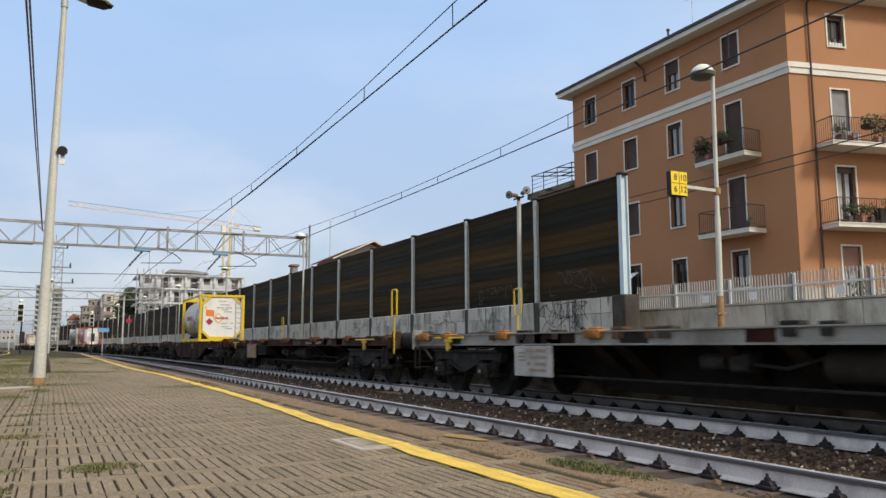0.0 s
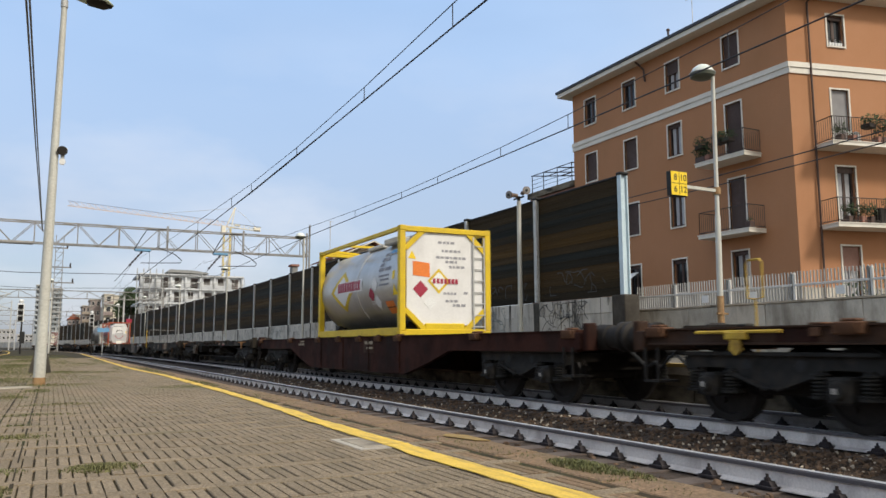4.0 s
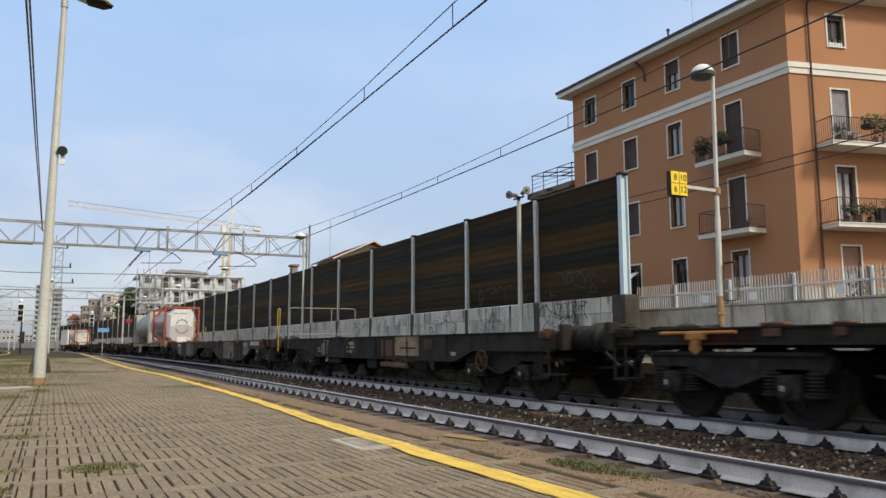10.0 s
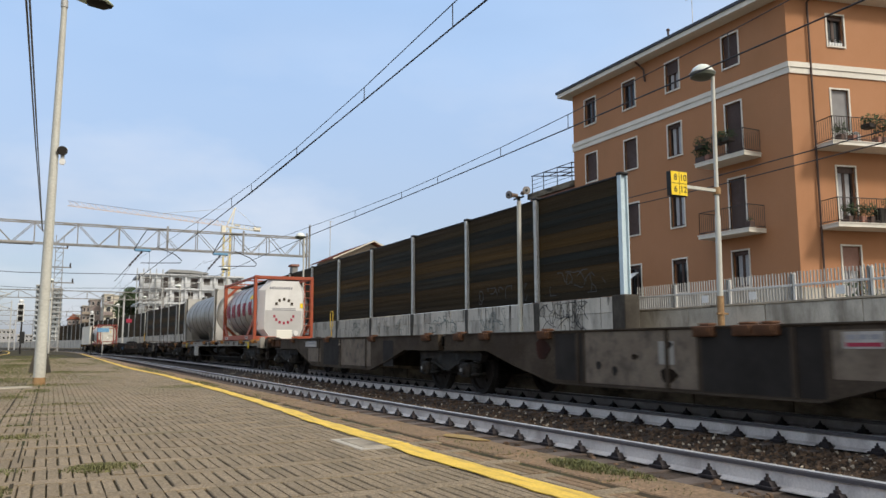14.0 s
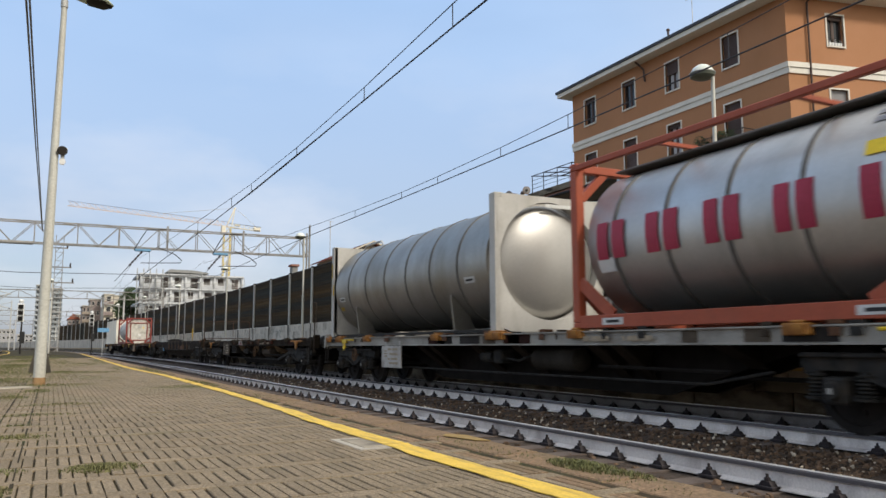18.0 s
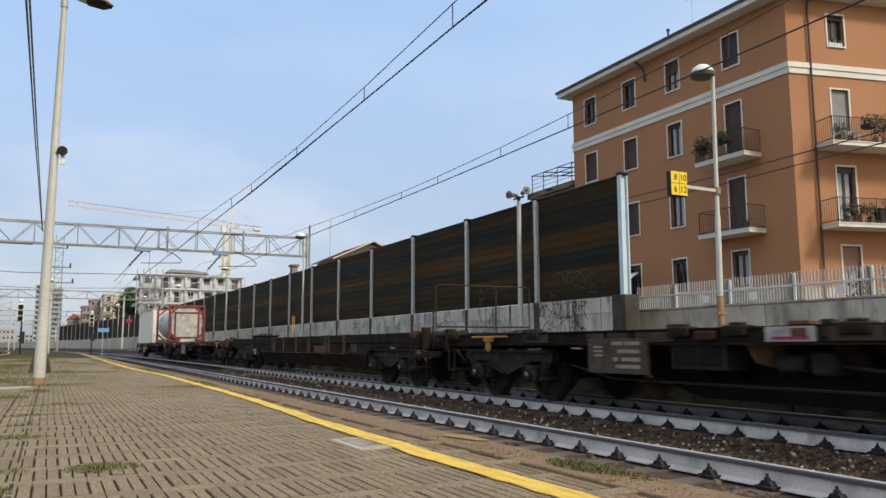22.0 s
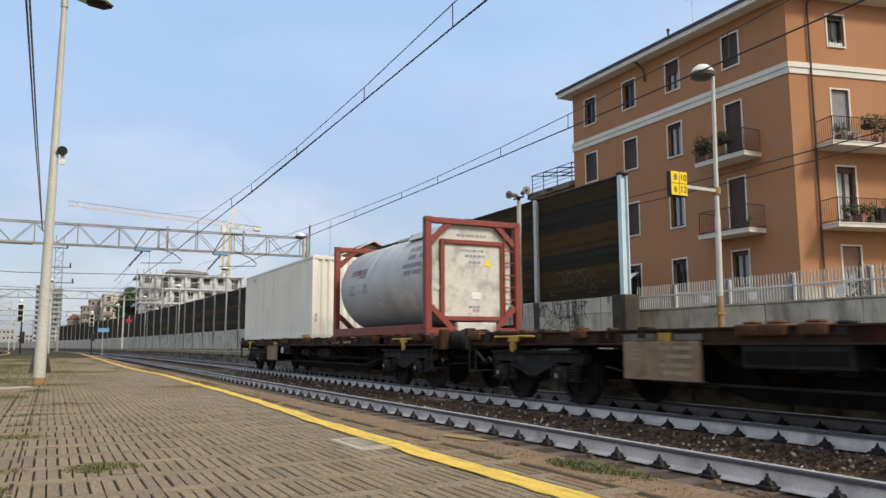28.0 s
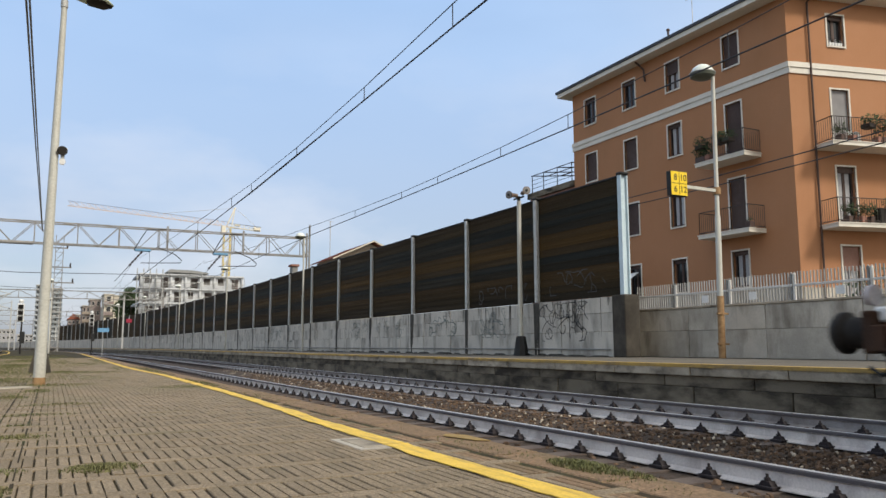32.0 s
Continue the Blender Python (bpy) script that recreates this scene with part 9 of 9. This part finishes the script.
def tree(x, y, z0, h, w, n, label):
    t = thing("tree", label, "tree", pose(x, y, z0))
    tr = Geo().turned([(0, w * 0.07), (h * 0.35, w * 0.05), (h * 0.6, w * 0.025)], 2, n=8)
    random.seed(int(x * 7 + y))
    limbs = []
    for k in range(7):
        a = k * 0.9
        tip = Vector((math.cos(a) * w * 0.3, math.sin(a) * w * 0.3, h * random.uniform(0.5, 0.85)))
        tr.rod((0, 0, h * random.uniform(0.25, 0.45)), tip, w * 0.025, 6, w * 0.008)
        limbs.append(tip)
    part("trunk", tr, M_BARK, t)
    lf = Geo()
    for tip in limbs + [Vector((0, 0, h * 0.85)), Vector((w * 0.1, 0, h * 0.65))]:
        for _ in range(3):
            c = tip + Vector((random.uniform(-1, 1) * w * 0.16, random.uniform(-1, 1) * w * 0.16, random.uniform(-0.1, 0.14) * h))
            leaves(lf, c, (w * 0.19, w * 0.19, h * 0.13), n, w * 0.034)
    part("crown", lf, M_LEAF, t, "dense green foliage", 0, False)


tree(17.6, 205, 0, 14.0, 8.5, 330, "dark green broad tree behind the noise barrier")
tree(21.5, 225, 0, 12.5, 7.0, 300, "dark green tree behind the noise barrier")
tree(9.8, 360, 0, 9.0, 7.0, 90, "small dark green tree beside the far tracks")


def signal(x, y, z0, top, label):
    t = thing("railway_signal", label, "railway signal", pose(x, y, z0), group="signals")
    h = top - z0
    part("mast", Geo().rod((0.12, 0.1, 0), (0.12, 0.1, h), 0.07, 8), M_DARK, t)
    part("board", Geo().box(-0.26, 0.26, -0.06, 0.0, h - 1.56, h, 0.02), M_WHITE, t, "white signal board")
    for k in range(3):
        z = h - 0.28 - 0.5 * k
        ln_ = part("lamp_unit", Geo().box(-0.19, 0.19, -0.16, -0.06, z - 0.19, z + 0.19, 0.02), M_BLACK, t, "black lamp square")
        part("lens", Geo().turned([(-0.18, 0.1), (-0.16, 0.11)], 1, (0, 0, z), 12), M_SHADED_GRIME, ln_)
    part("cabinet", Geo().box(0.02, 0.4, -0.05, 0.3, h - 3.4, h - 2.4, 0.02), M_BLACK, t)
    part("route_lamp", Geo().turned([(0, 0.16), (0.2, 0.2), (0.3, 0.1)], 2, (0, 0.05, h + 0.05), 10), M_WHITE, t)


signal(-2.42, 75, P1, 4.6, "three-lamp signal with white square boards on a dark mast")
signal(4.43, 105, -0.2, 4.95, "three-lamp signal with white square boards between the tracks")
ps = thing("station_sign", "blue station sign on a grey post", "station sign", pose(4.4, 82, -0.2))
part("post", Geo().rod((0.12, 0.02, 0), (0.12, 0.02, 2.9), 0.035, 8), M_GALV, ps)
part("board", Geo().box(-0.4, 0.65, -0.05, 0.0, 2.5, 2.9, 0.01), M_SKYBLUE, ps, "blue board")
rs = thing("red_sign", "small red sign on a thin pole", "sign", pose(10.4, 125, P2))
part("post", Geo().rod((0, 0, 0), (0, 0, 4.6), 0.06, 8), M_GALV, rs)
part("board", Geo().box(-0.4, 0.4, -0.1, 0.0, 3.85, 4.45, 0.02), M_RED, rs)
# masts of the overhead line, far along both sides
random.seed(61)
for k, (x, y, h) in enumerate(((-5.6, 88, 7.5), (-8.5, 97, 8), (-12.0, 120, 8), (-5.8, 140, 8), (-16, 150, 8.5), (-6.0, 195, 8), (-10, 205, 8), (-21, 210, 9), (10.6, 112, 8.0), (6.3, 150, 8.0),
                                (-2.0, 170, 9.5), (0.2, 168, 10), (6.3, 215, 8), (6.5, 280, 8), (-9, 285, 8), (-18, 290, 8), (-30, 300, 9), (-2.6, 300, 8))):
    t = thing("line_mast", "grey steel overhead line mast with a bracket arm", "line mast", pose(x, y, -0.3), group="line masts")
    part("post", Geo().bar((0, 0, 0), (0, 0, h), 0.2, 0.2), M_GALV, t)
    s = 1 if x < 0 else -1
    part("bracket_arm", Geo().rod((0, 0, h - 1.6), (2.6 * s, 0, h - 1.0), 0.05, 6).rod((0, 0, h - 0.3), (2.4 * s, 0, h - 1.0), 0.04, 6).rod((2.3 * s, 0, h - 1.1), (1.0 * s, 0, h - 2.0), 0.04, 6), M_GALV, t)
    part("insulator", Geo().rod((0.2 * s, 0, h - 1.55), (0.55 * s, 0, h - 1.48), 0.09, 8), M_INSUL, t)
for x, z in ((-5.0, 5.2), (-5.0, 6.2), (-9.2, 5.2), (-9.2, 6.2), (-13.4, 5.2), (-13.4, 6.2)):
    w = thing("overhead_wire", "distant overhead wire above the side tracks", "overhead wire", group="overhead wires")
    part("contact_wire", Geo().path([(x, 50, z), (x, 112, z + 0.1), (x, 178, z), (x, 300, z)], 0.02, 5), M_WIRE, w)
for x in (-5.0, -9.2):
    t = thing("track", "side track with steel rails beyond the platform", "railway track", group="tracks", kind="structure")
    for s in (-0.7535, 0.7535):
        part("rail", Geo().along([(x + s + a, b - 0.05) for a, b in RAILP], 20, 420), M_RAIL, t)
for y in (46.0, 78.0, 110.0):
    if y > 50:
        t = mushroom_lamp(-0.14, y, P1, 6.6, False)

tm = thing("lattice_mast", "tall grey lattice mast with cross arms far along the platform", "line mast", pose(0.4, 110, -0.3))
gm = Geo()
lattice(gm, (0, 0, 0), (0, 0, 15.5), 0.9, 14, 0.09)
part("post", gm, M_GANTRY, tm)
for z, w_ in ((11.4, 1.5), (13.9, 1.0), (9.4, 1.9)):
    part("cross_arm", Geo().bar((-w_, 0, z), (w_, 0, z), 0.12, 0.16), M_GANTRY, tm)
    for s in (-1, 1):
        part("insulator", Geo().rod((s * w_ * 0.9, 0, z), (s * w_ * 0.9, 0, z + 0.55), 0.1, 8), M_INSUL, tm)

# grass and weeds between the pavers
M_OCHRE = surf("ochre_lichen", (0.3, 0.2, 0.06), (0.22, 0.15, 0.06), 0.9, scale=6, fine=60)
setting("ochre_patch", Geo().prism([(2.6, 4.62), (2.68, 4.55), (2.69, 4.9), (2.6, 5.05), (2.52, 4.95)], 2, P1 - 0.003, P1 + 0.002), M_OCHRE, "worn ochre paint patch on the platform edge", "paint patch")
random.seed(71)


def tufts(g, cx, cy, rx, ry, n, h):
    for _ in range(n):
        a, q = random.uniform(0, 6.28), random.random() ** 0.6
        x, y = cx + rx * q * math.cos(a), cy + ry * q * math.sin(a)
        hh = h * random.uniform(0.4, 1.2) * (1.15 - q * 0.7)
        b = random.uniform(0, 6.28)
        lx, ly = math.cos(b) * hh * 0.6, math.sin(b) * hh * 0.6
        w = 0.003
        px_, py_ = -math.sin(b) * w, math.cos(b) * w
        z = P1 - 0.01
        g.add([(x - px_, y - py_, z), (x + px_, y + py_, z), (x + lx * 0.5 + px_ * 0.7, y + ly * 0.5 + py_ * 0.7, z + hh * 0.7), (x + lx * 0.5 - px_ * 0.7, y + ly * 0.5 - py_ * 0.7, z + hh * 0.7),
               (x + lx, y + ly, z + hh * 0.95)], [(0, 1, 2, 3), (3, 2, 4)])


spots = [(0.28, 4.55, 0.21, 0.17, 1500, 0.034), (2.58, 3.4, 0.13, 0.3, 1700, 0.034), (2.62, 3.05, 0.07, 0.16, 240, 0.031), (2.5, 4.1, 0.12, 0.4, 60, 0.019), (2.5, 4.6, 0.12, 0.4, 120, 0.016), (1.95, 12.72, 0.5, 0.4, 600, 0.043), (-0.28, 4.0, 0.17, 0.2, 1000, 0.042), (-0.2, 6.3, 0.24, 0.2, 800, 0.034), (-0.35, 5.2, 0.12, 0.12, 300, 0.026), (-0.12, 12.6, 0.22, 0.5, 500, 0.05), (-0.4, 11.2, 0.2, 0.3, 400, 0.045), (0.1, 9.6, 0.5, 0.2, 520, 0.037),
         (-0.1, 8.27, 0.4, 0.12, 400, 0.031), (-0.3, 4.6, 0.25, 0.14, 520, 0.037), (-0.1, 14.4, 0.9, 0.5, 1000, 0.05), (0.9, 20.8, 0.9, 0.8, 1000, 0.062), (-0.9, 21, 1, 2, 1400, 0.062), (-0.5, 5.4, 0.15, 0.1, 240, 0.025),
         (2.4, 14, 0.15, 2.5, 1000, 0.037), (2.4, 22, 0.2, 5, 1200, 0.05), (0.5, 3.3, 0.2, 0.06, 320, 0.019), (2.5, 3.0, 0.16, 0.5, 160, 0.014), (2.48, 3.9, 0.2, 0.5, 160, 0.016), (2.45, 5.6, 0.2, 0.9, 150, 0.016), (2.45, 7.5, 0.2, 1.2, 200, 0.02), (2.45, 10, 0.2, 1.5, 400, 0.026), (-0.6, 11.5, 0.5, 1.0, 900, 0.045), (-0.75, 16.5, 0.8, 1.5, 1800, 0.07), (-1.4, 25, 1.2, 3, 2200, 0.08), (-0.2, 7.2, 0.15, 0.1, 200, 0.031), (0.27, 21.5, 0.3, 0.5, 900, 0.06), (-1.1, 29, 0.7, 3, 2600, 0.075), (-0.9, 38, 0.8, 4, 2000, 0.08), (1.75, 24, 0.3, 4, 900, 0.04), (1.8, 36, 0.25, 6, 1000, 0.06), (1.2, 31, 0.5, 3, 700, 0.05)]
for c in spots:
    g = Geo()
    tufts(g, *c)
    tagged(part("weeds", g, M_GRASS, None, "", 0, False), "tuft of green and yellow weeds between platform pavers", "weeds", "weeds", "stuff")
g = Geo()
for _ in range(300):
    tufts(g, random.uniform(-3.6, 0.8), random.uniform(16, 60), 0.6, 1.4, 90, 0.07)
tagged(part("far_weeds", g, M_GRASS, None, "", 0, False), "patchy weeds growing on the far platform paving", "weeds", "weeds", "stuff")

# ---- platform pavers: pairs of narrow pavers between cross courses ----
random.seed(91)
ROW, LONG, PW = 0.484, 0.366, 0.117


def paver_geo():
    h = PW / 2 - 0.0055
    return Geo().prism([(-h, -0.03), (-h, -0.004), (-h + 0.004, 0.0), (-0.0045, 0.0), (-0.0025, -0.02), (0.0025, -0.02), (0.0045, 0.0), (h - 0.004, 0.0), (h, -0.004), (h, -0.03)], 1, 0.003, LONG - 0.003)


def cross_geo():
    return Geo().prism([(LONG + 0.004, -0.03), (LONG + 0.004, -0.004), (LONG + 0.007, 0.0), (ROW - 0.007, 0.0), (ROW - 0.004, -0.004), (ROW - 0.004, -0.03)], 0, 0.0015, PW * 2 - 0.0015)


P_ME, C_ME = mesh_of("paver", paver_geo(), M_PAVER, 0), mesh_of("cross_paver", cross_geo(), M_PAVER, 0)
pg_, cg_ = paver_geo(), cross_geo()
far_g, edge_g = Geo(), Geo()
count = 0
y = 3.79 - 16 * ROW
row = 0
while y < 46:
    x = -3.789
    k = 0
    shift = random.uniform(-0.006, 0.006)
    while x < E1 - 0.42:
        visible = y < 14 or x > -0.6 - y * 0.09
        if visible:
            on_edge = x > 2.12
            m = Matrix.Translation((x + PW / 2 + shift, y, P1 + random.uniform(-0.004, 0.001)))
            near = 2.2 < y < 7.6 and -0.5 < x < 1.95 and not on_edge and count < 300 and -0.35 - y * 0.075 < x < 0.15 + y * 1.25
            if near:
                piece("paver", P_ME, plat, m)
                count += 1
            else:
                (edge_g if on_edge else far_g).join(pg_, m)
            if k % 2 == 0:
                m2 = Matrix.Translation((x + shift + (row % 2) * PW * 0.5, y, P1 + random.uniform(-0.003, 0.002)))
                if near and y < 5.5 and x < 0.15 + y * 1.25:
                    piece("cross_paver", C_ME, plat, m2)
                else:
                    (edge_g if on_edge else far_g).join(cg_, m2)
        x += PW
        k += 1
    y += ROW
    row += 1
tagged(part("pavers", far_g, M_PAVER_JOIN, plat, "brown concrete pavers", 0, False), kind="stuff")
tagged(part("edge_pavers", edge_g, M_EDGE, plat, "reddish brown pavers along the edge", 0, False), kind="stuff")

def on_track(u, L, s):
    """The place of a wagon whose two pivots run on the curving second track."""
    a, b = u - s + 2.62, u - s + L - 2.62
    turn = math.degrees(math.atan2(bow(b) - bow(a), b - a))
    return pose(T2 - bow(a), a, 0, 0, 0, turn) @ Matrix.Translation((0, -2.62, 0))


def run(t):
    """How far the train has come at t."""
    for (t0, s0), (t1, s1) in zip(S_ROWS, S_ROWS[1:]):
        if t <= t1 + 1e-9:
            return s0 + (s1 - s0) * (t - t0) / (t1 - t0)


def motions():
    """The train rolls past at nearly even speed; every wheelset turns with it."""
    for ob, u in MOVING:
        z = ob.location.z
        wu, wl = max(w for w in WAGONS if w[0] <= u + 0.01)
        walk(ob, [(t, on_track(wu, wl, run(t)) @ Matrix.Translation((0, u - wu, z))) for t in list(range(29)) + [30, 31, 32]])
    steps = [(0.1 * k, math.degrees(run(0.1 * k) / WHEEL_R)) for k in range(321)]
    for w, (x, y, z) in WHEELS:
        walk(w, [(t, pose(x, y, z, a)) for t, a in steps])


LINESIDE = ("track", "ballast", "platform_far", "line_yellow_far_platform", "noise_barrier", "retaining_wall", "gantry", "overhead_wire", "cross_wire")
for ob in [o for o in scene.objects if o.parent is None]:
    kind_ = ob.name.split(".")[0]
    if kind_ in LINESIDE or kind_.startswith("graffiti"):
        bend(ob)
    elif kind_ in ("platform_near", "line_yellow_far_side"):
        bend(ob, bend_near)
    elif ob.location.y > 60 and (kind_ == "line_mast" or (kind_ == "street_lamp" and ob.location.x > 10)):
        ob.location.x -= bow(ob.location.y)

motions()
